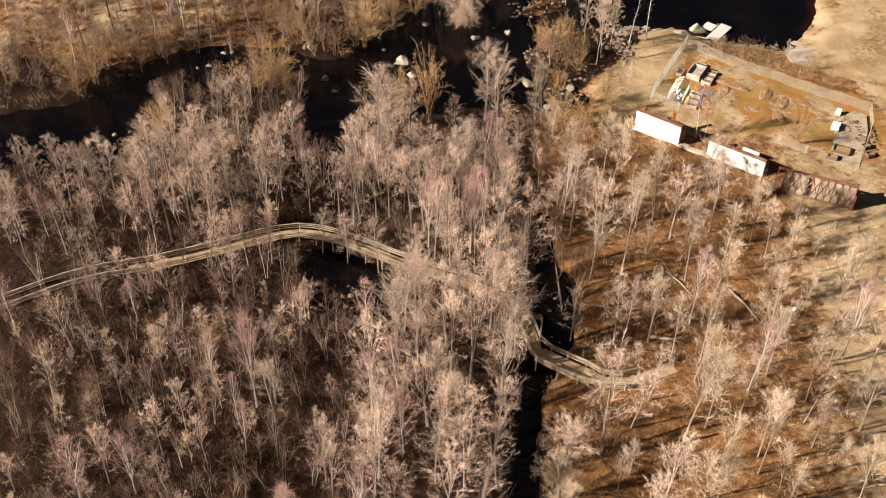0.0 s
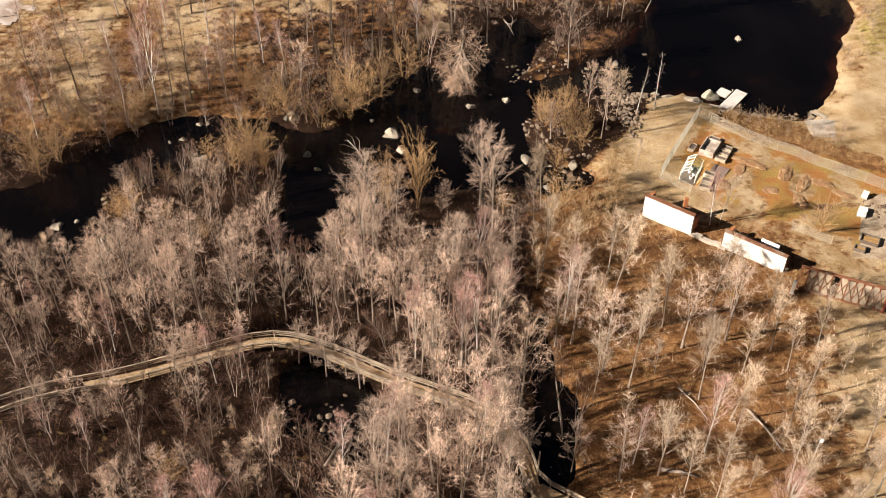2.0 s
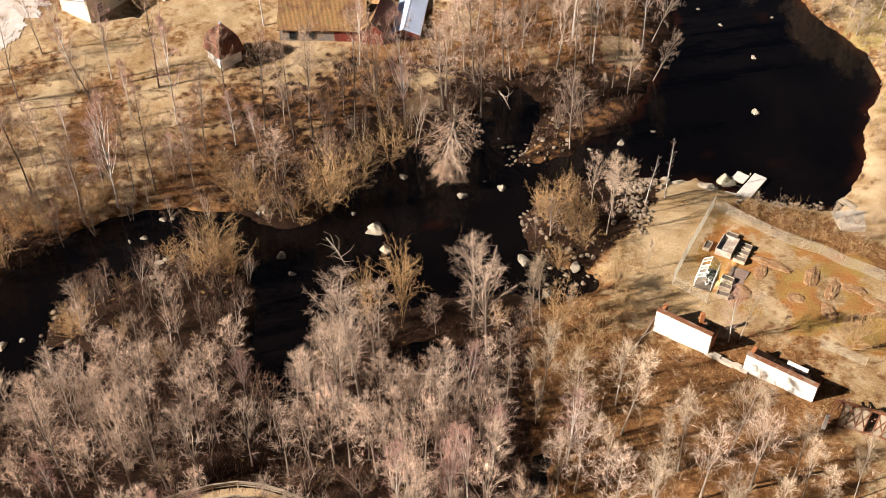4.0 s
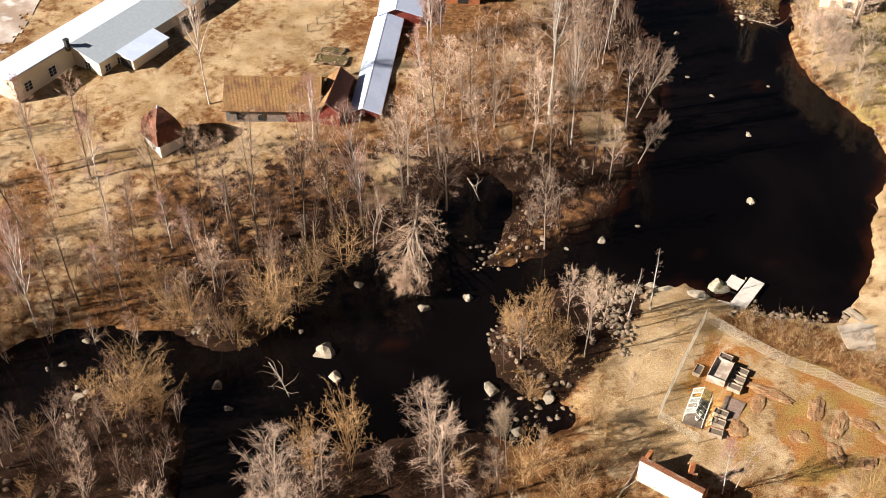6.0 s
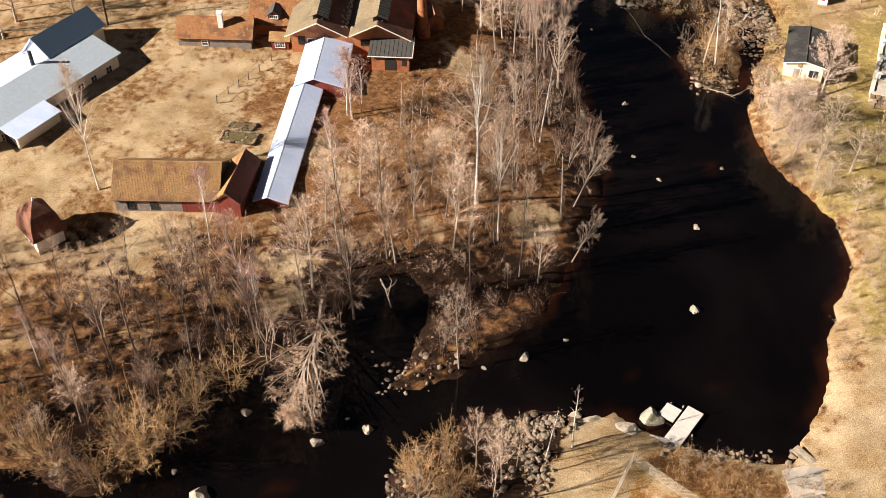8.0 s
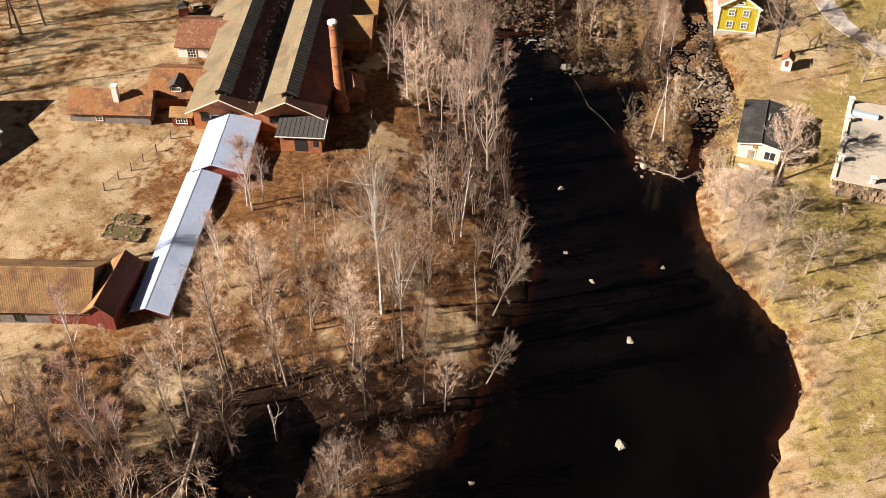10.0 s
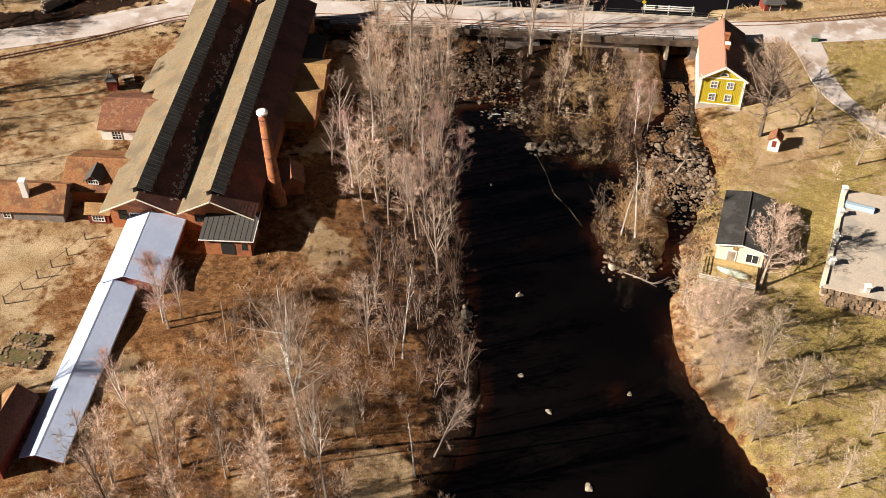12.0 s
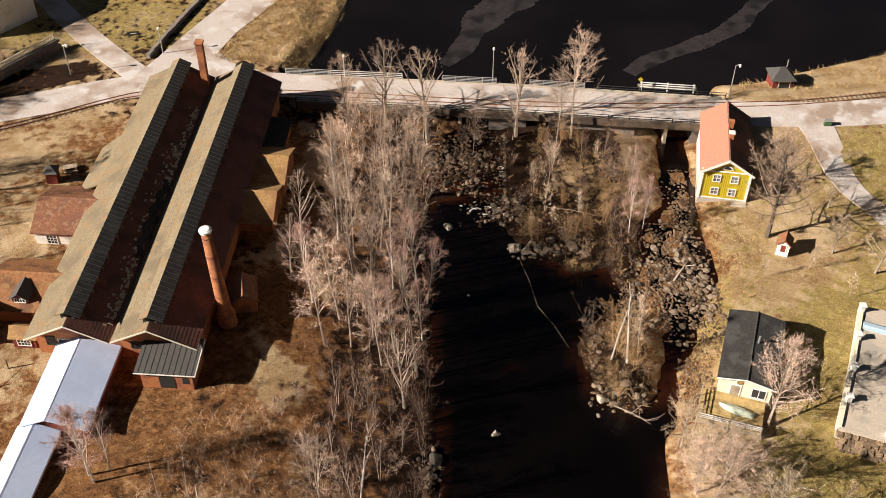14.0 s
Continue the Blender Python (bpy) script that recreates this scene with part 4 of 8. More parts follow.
def sheet(parent, quad, mat, seam=0.6, along=(0, 1)):
    """A slope of sheet metal with standing seams running down it."""
    r = part("roof", Mesh().slab(quad, 0.14), mat, parent)
    a, b, c, d = (Vector(p) for p in quad)
    n = int((d - a).length / seam)
    mb = Mesh()
    for k in range(1, n):
        p, q = a.lerp(d, k / n), b.lerp(c, k / n)
        e = (d - a).normalized() * 0.03
        up = Vector((0, 0, 0.012))
        mb.slab([p + up, q + up, q + e + up, p + e + up], 0.05)
    part("seams", mb, mat, r)
    return r


# west slopes are white, east slopes blue-grey and, on the raised gable, blue
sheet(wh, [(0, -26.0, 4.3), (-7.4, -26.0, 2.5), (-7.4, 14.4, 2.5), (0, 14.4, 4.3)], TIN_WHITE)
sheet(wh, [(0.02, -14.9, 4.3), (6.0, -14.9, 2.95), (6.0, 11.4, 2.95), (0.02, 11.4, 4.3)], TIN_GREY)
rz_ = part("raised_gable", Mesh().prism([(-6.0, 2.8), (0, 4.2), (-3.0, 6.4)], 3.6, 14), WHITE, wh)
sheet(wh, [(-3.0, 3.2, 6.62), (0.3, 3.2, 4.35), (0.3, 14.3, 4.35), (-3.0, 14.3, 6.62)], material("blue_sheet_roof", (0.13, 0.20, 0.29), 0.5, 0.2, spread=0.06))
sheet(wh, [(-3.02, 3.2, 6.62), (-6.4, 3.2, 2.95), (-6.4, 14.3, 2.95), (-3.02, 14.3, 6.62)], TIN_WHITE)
for y in (-23.2, -18.6):
    window(wh, -0.19, y, 1.6, 1.3, 1.5, 90, WHITE, (1, 2))
window(wh, 2.8, -14.41, 1.2, 1.1, 1.5, 0, WHITE, (1, 2))
for y in (-13, -10.5, 3.5, 6.0, 9.0):
    window(wh, 5.41, y, 1.1, 1.0, 1.1, 90, WHITE, (1, 1))
part("flue", Mesh().tube([(-0.8, 1.0, 3.8), (-0.8, 1.0, 6.4)], [0.28, 0.28], 10), IRON, wh)
chimney(wh, 0.2, -15.2, 3.5, 5.3, 0.6, IRON)
pc = thing("side_porch", pose(-45.0, 208.2, 3.7, 0, 0, -31) @ pose(6.9, -7.6, 0.3), "cream garage annex with a white sheet roof and dark door", "garage")
part("wall", Mesh().prism([(-1.0, -1.5), (1.9, -1.5), (1.9, 2.2), (-1.0, 2.75)], -3.3, 4.0), CREAM, pc)
sheet(pc, [(-1.1, -3.6, 2.95), (2.2, -3.6, 2.35), (2.2, 4.3, 2.35), (-1.1, 4.3, 2.95)], TIN_WHITE, 0.9)
door(pc, 0.4, -3.31, 0.0, 2.4, 2.1, 0, IRON)

# ruined white walls of a roofless building
rsr = random.Random(8)
for cx, cy, ln, hh in ((27.95, 122.95, 6.9, 3.6), (37.9, 116.6, 8.2, 3.1)):
    rw = thing("ruined_wall", pose(cx, cy, 1.0, 0, 0, -33.5), "tall whitewashed wall of a roofless ruined building with brick coping", "ruin", "ruined walls")
    part("wall", Mesh().box((0, 0, hh / 2 - 0.3), (ln, 0.45, hh + 0.6)), WHITE, rw)
    part("coping", Mesh().box((0, 0.04, hh + 0.06), (ln + 0.1, 0.62, 0.12)), RUST, rw)
    part("return_wall", Mesh().box((-ln / 2 + 0.22, 1.2, hh / 2 - 0.6), (0.42, 2.0, hh - 0.2)), BRICK, rw)
    part("inner_wall", Mesh().box((ln / 2 - 0.25, 1.1, hh / 2 - 0.8), (0.42, 1.8, hh - 0.8)), BRICK, rw)
    for k in range(9):
        part("fallen_beam", Mesh().box((0, 0, 0), (rsr.uniform(1.0, 2.6), 0.18, 0.14), 0, pose(rsr.uniform(-ln / 2 + 1, ln / 2 - 1), rsr.uniform(0.6, 2.0), rsr.uniform(0.5, hh * 0.7), rsr.uniform(-25, 25), rsr.uniform(-30, 30), rsr.uniform(0, 180))), RUST, rw)
lw = thing("low_wall", pose(32.8, 119.7, 0.9, 0, 0, -33.5), "crumbling low pale masonry between the ruined walls", "ruin")
for k in range(6):
    part("masonry", Mesh().box((-2.2 + k * 0.85, rsr.uniform(-0.1, 0.1), 0.3), (0.95, 0.6, rsr.uniform(0.9, 1.6)), rsr.uniform(-4, 4)), CONCRETE, lw)
flue = thing("brick_flue", pose(30.2, 124.2, 1.0), "leaning orange clay flue inside the ruin", "flue")
part("pipe", Mesh().box((0, 0, 1.9), (0.5, 0.4, 3.9)), BRICK, flue)
tile_slope = thing("collapsed_roof", pose(38.4, 118.3, 2.1, 0, 0, -33.5), "collapsed piece of rusty red tiled roof behind the ruined wall", "ruin")
part("tiles", Mesh().slab([(-3.2, -0.9, 1.5), (3.6, -0.9, 1.2), (3.4, 1.5, -0.4), (-3.4, 1.5, 0.1)], 0.16), TILE_RED, tile_slope)
part("bare_wall", Mesh().box((1.6, 0.9, 0.4), (2.4, 0.3, 1.1)), WHITE, tile_slope)
for k in range(7):
    part("rafter", Mesh().slab([(-3.0 + k, -0.9, 1.62), (-2.86 + k, -0.9, 1.62), (-2.86 + k, 1.7, -0.2), (-3.0 + k, 1.7, -0.2)], 0.1), RUST, tile_slope)

BOARDWALK = [(-120, 60), (-62, 82), (-53.5, 85.8), (-45.7, 91.2), (-36.6, 93.6), (-28.9, 97), (-23.5, 99.6), (-19.0, 100.6), (-13.4, 98.7), (-6.5, 95.1), (-0.6, 92.9), (4.1, 91.0), (6.9, 88.7), (8.6, 85.2), (9.2, 82.4), (9.4, 81.4), (9.9, 80.9), (14.6, 78.1), (17.0, 77.1), (18.6, 77.0), (21.4, 77.9), (25.0, 79.8)]


# ---- roads, track and bridge ----
def ribbon(line, half, z, thick=0.12):
    """A strip of even width along a polyline."""
    n = len(line)
    vs, fs = [], []
    for i, (x, y) in enumerate(line):
        a, b = line[max(i - 1, 0)], line[min(i + 1, n - 1)]
        d = Vector((b[0] - a[0], b[1] - a[1])).normalized()
        h = half[i] if isinstance(half, (list, tuple)) else half
        zz = z[i] if isinstance(z, (list, tuple)) else z
        for s, dz in ((-1, 0), (1, 0), (1, -thick), (-1, -thick)):
            vs.append((x - s * d.y * h, y + s * d.x * h, zz + dz))
    for i in range(n - 1):
        for k in range(4):
            fs.append((4 * i + k, 4 * i + (k + 1) % 4, 4 * i + 4 + (k + 1) % 4, 4 * i + 4 + k))
    fs += [(0, 1, 2, 3), tuple(4 * n - 4 + k for k in (3, 2, 1, 0))]
    return Mesh().add(vs, fs)


def finer(line, step):
    """The same polyline with points a step apart, corners rounded."""
    pts = [Vector((*p, 0)) for p in line]
    for _ in range(2):
        q = [pts[0]]
        for a, b in zip(pts, pts[1:]):
            q += [a.lerp(b, 0.25), a.lerp(b, 0.75)]
        pts = q + [pts[-1]]
    out, carry = [pts[0]], 0.0
    for a, b in zip(pts, pts[1:]):
        ln = (b - a).length
        t = step - carry
        while t < ln:
            out.append(a.lerp(b, t / ln))
            t += step
        carry = (carry + ln) % step
    return [(p.x, p.y) for p in out]


tagged(part("road", ribbon(finer(ROAD_LINE, 4), 3.0, ROAD_Z + 0.03), ASPHALT), "pale worn asphalt road with grit along its edges", "road", kind="structure")
tagged(part("road", ribbon(finer([(-12, 275), (-17, 279.5), (-24, 286.5), (-34, 298), (-60, 330)], 3), 2.0, ROAD_Z + 0.022), ASPHALT), "narrow pale side lane", "road", kind="structure")
tagged(part("road", Mesh().prism([(-14, 273), (-10.8, 280.5), (-8.2, 287), (-3.5, 298), (6, 330), (12, 330), (5.2, 299), (2.4, 293), (-0.2, 288), (-1.8, 282.5), (0.4, 279.5), (5.5, 277.4)], 3.85, ROAD_Z + 0.014, "z"), ASPHALT), "rutted pale gravel yard beside the bridge", "yard", kind="structure")
DRIVE = finer([(86.2, 268.5), (87, 262), (89.5, 255.5), (94, 248), (102, 240), (130, 220)], 1.5)
tagged(part("road", ribbon(DRIVE, [2.6 - min(1.0, k * 0.1) for k in range(len(DRIVE))], [ground_at(*p) + 0.1 for p in DRIVE], 0.6), ASPHALT), "pale gravel drive through the garden", "path", kind="structure")


def patch(area, step, lift):
    """A thin sheet that follows the ground over an outline."""
    xs, ys = [p[0] for p in area], [p[1] for p in area]
    qx, qy = np.meshgrid(np.arange(min(xs), max(xs), step), np.arange(min(ys), max(ys), step))
    inside = signed(qx + step / 2, qy + step / 2, area) + 1.6 * wave(qx, qy, 0.7, 41) < 0
    qz = height(qx, qy) + lift
    n = qx.shape[1]
    mb = Mesh()
    r, c = np.nonzero(inside[:-1, :-1])
    k = np.arange(qx.size).reshape(qx.shape)
    mb.add(np.stack([qx, qy, qz], -1).reshape(-1, 3).tolist(), np.stack([k[r, c], k[r, c + 1], k[r + 1, c + 1], k[r + 1, c]], -1).tolist())
    return mb


tagged(part("yard", patch([(-100, 158), (-74, 166), (-71, 178), (-68, 188), (-65, 200), (-63.5, 208), (-63, 216), (-75, 226), (-100, 215)], 0.5, 0.1), ASPHALT), "pale gravelled yard beside the long house", "yard", kind="structure")
track = thing("railway_track", pose(0, 0, 0), "narrow rusty railway track let in beside the road", "railway track")
TRACK = [(-90, 233), (-60, 247.5), (-29, 261.0), (-22, 264.8), (-15, 268.9), (-10.6, 270.9), (4, 271.9), (20, 271.6), (43, 270.4), (62, 270.6), (75.6, 271.7), (84, 272.4), (98, 275.2), (130, 283), (180, 298)]
tl = finer(TRACK, 1.5)
for off in (-0.55, 0.55):
    part("rail", ribbon([(x + off * 0.35, y + off) for x, y in tl], 0.06, ROAD_Z + 0.13, 0.14), RUST, track)
sl = Mesh()
for (x, y), (x2, y2) in zip(tl, tl[1:]):
    if x < 2 or x > 76:
        for t in (0, 0.5):
            sl.box((x + (x2 - x) * t, y + (y2 - y) * t, ROAD_Z - 0.03), (0.2, 1.7, 0.1), math.degrees(math.atan2(y2 - y, x2 - x)))
tagged(part("sleeper", sl, BARK_DARK, track), kind="stuff")

# dark brown for the south edge beam; the north one stays pale concrete
BEAM = material("dark_brown_beam", (0.13, 0.095, 0.07), 0.85, second=(0.07, 0.05, 0.04), scale=0.5, fine=4, spread=0.3)
br = thing("bridge", pose(0, 0, 0), "low concrete road bridge on stone piers", "bridge")
part("deck", Mesh().prism([(12, 269.6), (26.5, 268.9), (45, 268.1), (74, 266.3), (74, 273.2), (45, 275.1), (26, 275.9), (12, 276.4)], 3.2, 3.985, "z"), CONCRETE, br)
part("edge_beam", Mesh().prism([(12, 269.3), (45, 267.8), (74, 266.0), (74, 266.4), (45, 268.2), (12, 269.7)], 3.05, 4.12, "z"), BEAM, br)
part("edge_beam", Mesh().prism([(12, 276.3), (45, 275.0), (74, 273.1), (74, 273.5), (45, 275.4), (12, 276.7)], 3.05, 4.12, "z"), CONCRETE, br)


def deck_y(x, off):
    """The bridge's edges: off 0 south, 1 north."""
    s = np.interp(x, [12, 45, 74], [269.5, 268.0, 266.2])
    return float(s + off * np.interp(x, [12, 45, 74], [7.0, 7.2, 7.1]))


for x0, x1 in ((9, 15.5), (24, 32.6), (40.2, 45.6), (48.8, 61.2), (69.2, 76)):
    xm = (x0 + x1) / 2
    part("abutment", Mesh().box((xm, deck_y(xm, 0.5), 1.2), (x1 - x0, 6.2, 4.2), -2.8), STONE_WALL, br)
for x in (36.0, 65.6, 19.8):
    part("pier", Mesh().box((x, deck_y(x, 0.5), 1.2), (0.5, 6.0, 4.2), -2.8), CONCRETE, br)


def railing(x0, x1, off, mat, label, rails, h=1.0, step=2.0, z=ROAD_Z + 0.1):
    rl = thing("railing", pose(0, 0, 0), label, "railing", "bridge railings")
    n = max(2, int((x1 - x0) / step))
    for k in range(n + 1):
        x = x0 + (x1 - x0) * k / n
        part("post", Mesh().box((x, deck_y(x, off), z + h / 2), (0.1, 0.1, h)), mat, rl)
    for q in range(rails):
        zz = z + h * (q + 1) / rails
        part("rail", Mesh().tube([(x0, deck_y(x0, off), zz), ((x0 + x1) / 2, deck_y((x0 + x1) / 2, off), zz), (x1, deck_y(x1, off), zz)], [0.05] * 3, 5), mat, rl)
    return rl


railing(9.5, 16.0, 1.0, STEEL, "white-grey steel bridge railing", 4)
railing(16.2, 27.0, 1.0, WHITE, "pale concrete and steel bridge railing", 3)
railing(33.0, 41.0, 1.0, STEEL, "white-grey steel bridge railing", 4)
railing(46.0, 54.0, 1.0, STEEL, "white-grey steel bridge railing", 4)
railing(56.0, 74.5, 1.0, IRON, "low dark steel bridge railing", 2, 0.8)
railing(12, 72, 0.0, IRON, "low dark pipe railing along the bridge", 2, 0.7, 3.0)
sg = thing("sluice_frame", pose(66.2, 274.8, 4.1, 0, 0, -4), "white timber sluice frame beside the bridge", "sluice")
for x in (-3.8, 0, 3.8):
    part("upright", Mesh().box((x, 0, 0.5), (0.16, 0.16, 1.6)), WHITE, sg)
for z in (0.35, 0.75, 1.1):
    part("beam", Mesh().box((0, 0, z), (8.0, 0.12, 0.12)), WHITE, sg)
part("walk_board", Mesh().box((0, 0.7, 0.1), (8.6, 0.7, 0.1)), WOOD_GREY, sg)


def street_lamp(x, y, z, h, arm=0.0):
    sl_ = thing("street_lamp", pose(x, y, z), "grey street lamp on a thin tapered pole", "street lamp", "street lamps")
    part("pole", Mesh().tube([(0, 0, -0.3), (0, 0, h * 0.5), (0, 0, h)], [0.09, 0.07, 0.05], 8), STEEL, sl_)
    if arm:
        part("arm", Mesh().tube([(0, 0, h), (arm * 0.6, 0, h + 0.15), (arm, 0, h + 0.1)], [0.05, 0.04, 0.04], 6), STEEL, sl_)
    part("lamp_head", Mesh().tube([(arm, 0, h + 0.15), (arm, 0, h - 0.05), (arm, 0, h - 0.3)], [0.16, 0.22, 0.1], 10), WHITE, sl_)


for x, y, h, a in ((18.3, 276.5, 3.6, 0), (40.5, 276.2, 5.6, 0), (75.3, 274.3, 5.0, 0.6), (-22.8, 275.2, 5.0, 0.5), (-10.3, 281.5, 4.5, 0), (38.5, 85.5, 4.4, 0.2), (-53.5, 217.0, 4.5, 0)):
    street_lamp(x, y, max(ground_at(x, y), 1.0) if x < 0 or y < 200 else 4.0, h, a)
ws = thing("warning_sign", pose(62.0, 274.2, 4.1), "small yellow diamond sign on a post", "road sign")
part("post", Mesh().tube([(0, 0, 0), (0, 0, 2.0)], [0.04, 0.04], 6), STEEL, ws)
part("plate", Mesh().box((0, 0, 0), (0.55, 0.03, 0.55), 0, pose(0, -0.03, 2.2, 0, 45, 0)), YELLOW, ws)

# ice left on the lake
ICE = material("thin_grey_ice", (0.030, 0.025, 0.026), 0.5, second=(0.012, 0.010, 0.0105), scale=0.3, fine=1.2, spread=0.3)
rsi = random.Random(3)
for line, half in (([(33, 283), (36, 288), (38, 296), (44, 305), (52, 318), (70, 350)], [1.0, 3.2, 4.0, 5.5, 7, 6]), ([(61.5, 282), (65, 286), (72, 290), (80, 296), (84, 303), (96, 320)], [1.2, 1.8, 1.6, 1.8, 1.4, 1.0])):
    fl = finer(line, 0.45)
    hf = [float(np.interp(k / len(fl), np.linspace(0, 1, len(half)), half)) * (1 + 0.22 * math.sin(k * 0.21) * math.sin(k * 0.083)) * rsi.uniform(0.9, 1.08) for k in range(len(fl))]
    tagged(part("ice_sheet", ribbon(fl, hf, LAKE_Z + 0.02, 0.015), ICE), "thin grey sheet of rotten ice on the lake", "ice", "ice on the lake")

# boathouse, manor corner, retaining wall, outhouse, playhouse
bh = thing("boathouse", pose(83.6, 279.0, 2.8, 0, 0, 4), "small red boathouse with a dark hipped sheet roof", "boathouse")
part("wall", Mesh().box((0, 0, 0.5), (3.0, 3.0, 2.8)), RED_WOOD, bh)
hip = Mesh().add([(-1.9, -1.9, 1.8), (1.9, -1.9, 1.8), (1.9, 1.9, 1.8), (-1.9, 1.9, 1.8), (-0.3, 0, 3.2), (0.3, 0, 3.2)], [(0, 1, 5, 4), (1, 2, 5), (2, 3, 4, 5), (3, 0, 4), (3, 2, 1, 0)])
part("roof", hip, TIN_BLACK, bh)
door(bh, 0.2, -1.51, -0.4, 1.6, 1.9, 0, IRON)
for x in (-0.95, 1.3):
    part("shutter", Mesh().box((x, -1.54, 0.5), (0.5, 0.05, 1.6)), RED_WOOD, bh)
part("flue", Mesh().tube([(0.8, 0.6, 2.4), (0.8, 0.6, 4.0)], [0.08, 0.08], 6), STEEL, bh)
mn = thing("manor_house", pose(-40.5, 291.5, 4.6, 0, 0, -38), "white timber manor house seen at its corner", "house")
part("wall", Mesh().box((0, 0, 2.0), (12, 9, 6)), WHITE, mn)
gable_roof(mn, 9, 12, 5.0, 7.5, 0.5, (TILE_RED, TILE_RED))
for x in (-4, -1.5, 1.5, 4):
    window(mn, x, -4.51, 2.4, 1.0, 1.5, 0, TIN_GREY, (1, 2))
part("steps", Mesh().box((4.8, -5.2, 0.0), (2.2, 1.4, 1.0)), CONCRETE, mn)
rt = thing("retaining_wall", pose(-30.6, 276.6, 4.0, 0, 0, 56), "dark stone retaining wall under a white balustrade", "wall")
rsw = random.Random(2)
for i in range(16):
    for j in range(4):
        part("stone", Mesh().box((-6.4 + i * 0.85 + (j % 2) * 0.4, rsw.uniform(-0.05, 0.05), 0.1 + j * 0.42), (0.8, 0.6, 0.39), rsw.uniform(-2, 2)), STONE_WALL, rt)
bl = thing("balustrade", pose(-30.8, 276.8, 5.52, 0, 0, 56), "white timber balustrade on the retaining wall", "balustrade")
part("top_rail", Mesh().box((0, 0, 0.8), (13.2, 0.14, 0.1)), CREAM, bl)
part("bottom_rail", Mesh().box((0, 0, 0.12), (13.2, 0.1, 0.1)), CREAM, bl)
for k in range(40):
    part("baluster", Mesh().box((-6.4 + k * 0.33, 0, 0.45), (0.1, 0.08, 0.65)), CREAM, bl)
oh = thing("outhouse", pose(-17.1, 249.4, 4.6, 0, 0, 6), "small dark timber outhouse with a pointed felt roof", "outhouse")
part("wall", Mesh().box((0, 0, 0.7), (1.4, 1.4, 2.2)), RED_WOOD, oh)
part("roof", Mesh().add([(-0.95, -0.95, 1.75), (0.95, -0.95, 1.75), (0.95, 0.95, 1.75), (-0.95, 0.95, 1.75), (0, 0, 2.7)], [(0, 1, 4), (1, 2, 4), (2, 3, 4), (3, 0, 4), (3, 2, 1, 0)]), TIN_BLACK, oh)
part("spire", Mesh().tube([(0, 0, 2.6), (0, 0, 3.6)], [0.06, 0.02], 5), STEEL, oh)
ph = thing("playhouse", pose(77.8, 243.8, 1.6, 0, 0, -20), "small red and white playhouse with a red tile roof", "playhouse")
gable_walls(ph, 1.6, 1.5, 1.2, 1.9, WHITE)
gable_roof(ph, 1.6, 1.5, 1.2, 1.9, 0.25, (TILE_RED, TILE_RED), end=0.2)
door(ph, 0, -0.81, 0.0, 0.6, 1.1, 0, RED_WOOD)
for (x, y, rz, lab) in ((-15.5, 251.6, 20, "grey timber picnic table in dry grass"), (-56, 222, 30, "dark timber picnic table under bare trees")):
    pt = thing("picnic_table", pose(x, y, ground_at(x, y), 0, 0, rz), lab, "table")
    part("tabletop", Mesh().box((0, 0, 0.74), (1.8, 0.8, 0.06)), WOOD_GREY, pt)
    for s in (-1, 1):
        part("bench", Mesh().box((0, s * 0.75, 0.44), (1.8, 0.3, 0.06)), WOOD_GREY, pt)
        part("leg", Mesh().box((s * 0.7, 0, 0.34), (0.1, 1.3, 0.7)), WOOD_GREY, pt)
el = thing("electric_cabinet", pose(87.9, 267.2, 3.75), "small green roadside cabinet", "cabinet")
part("body", Mesh().box((0, 0, 0.5), (1.0, 0.5, 1.2)), material("green_cabinet_paint", (0.06, 0.12, 0.05), 0.6), el)
part("lid", Mesh().box((0, 0, 1.13), (1.1, 0.6, 0.08)), STEEL, el)

# walled terrace
tr = thing("terrace", pose(0, 0, 0), "raised concrete terrace with a stone retaining wall", "terrace")
part("slab", Mesh().prism([(77.6, 214.2), (83.0, 212.6), (104, 207), (108, 226), (84.6, 232.5)], 0.6, 2.95, "z"), CONCRETE, tr)
part("kerb", ribbon([(77.7, 214.3), (81.0, 222.5), (84.5, 232.3)], 0.28, 3.2, 0.9), CREAM, tr)
part("kerb", ribbon([(77.7, 214.1), (83.0, 212.5), (104, 206.9)], 0.22, 3.05, 0.3), CONCRETE, tr)
for i in range(34):
    for j in range(5):
        part("stone", Mesh().box((77.8 + i * 0.78 + (j % 2) * 0.35, 213.85 - (i * 0.78 + (j % 2) * 0.35) * 0.276 - (4 - j) * 0.42 + rsw.uniform(-0.1, 0.1), 0.55 + j * 0.5 + rsw.uniform(-0.06, 0.06)), (rsw.uniform(0.55, 0.85), rsw.uniform(0.6, 0.9), rsw.uniform(0.4, 0.56)), -15 + rsw.uniform(-9, 9)), STONE_BROWN, tr)
for x, y in ((84.3, 231.6), (82.7, 227.0), (81.0, 222.2), (79.5, 217.8), (82.6, 213.2), (88, 211.6)):
    pl = thing("terrace_pillar", pose(x, y, 2.95), "short white square pillar on the terrace wall", "pillar", "terrace pillars")
    part("shaft", Mesh().box((0, 0, 0.45), (0.55, 0.55, 1.0)), WHITE, pl)
    part("capstone", Mesh().box((0, 0, 1.0), (0.75, 0.75, 0.14)), WHITE, pl)
tp = thing("tarpaulin_cover", pose(85.6, 228.6, 2.95, 0, 0, 70), "blue-grey tarpaulin draped over garden furniture", "tarpaulin")
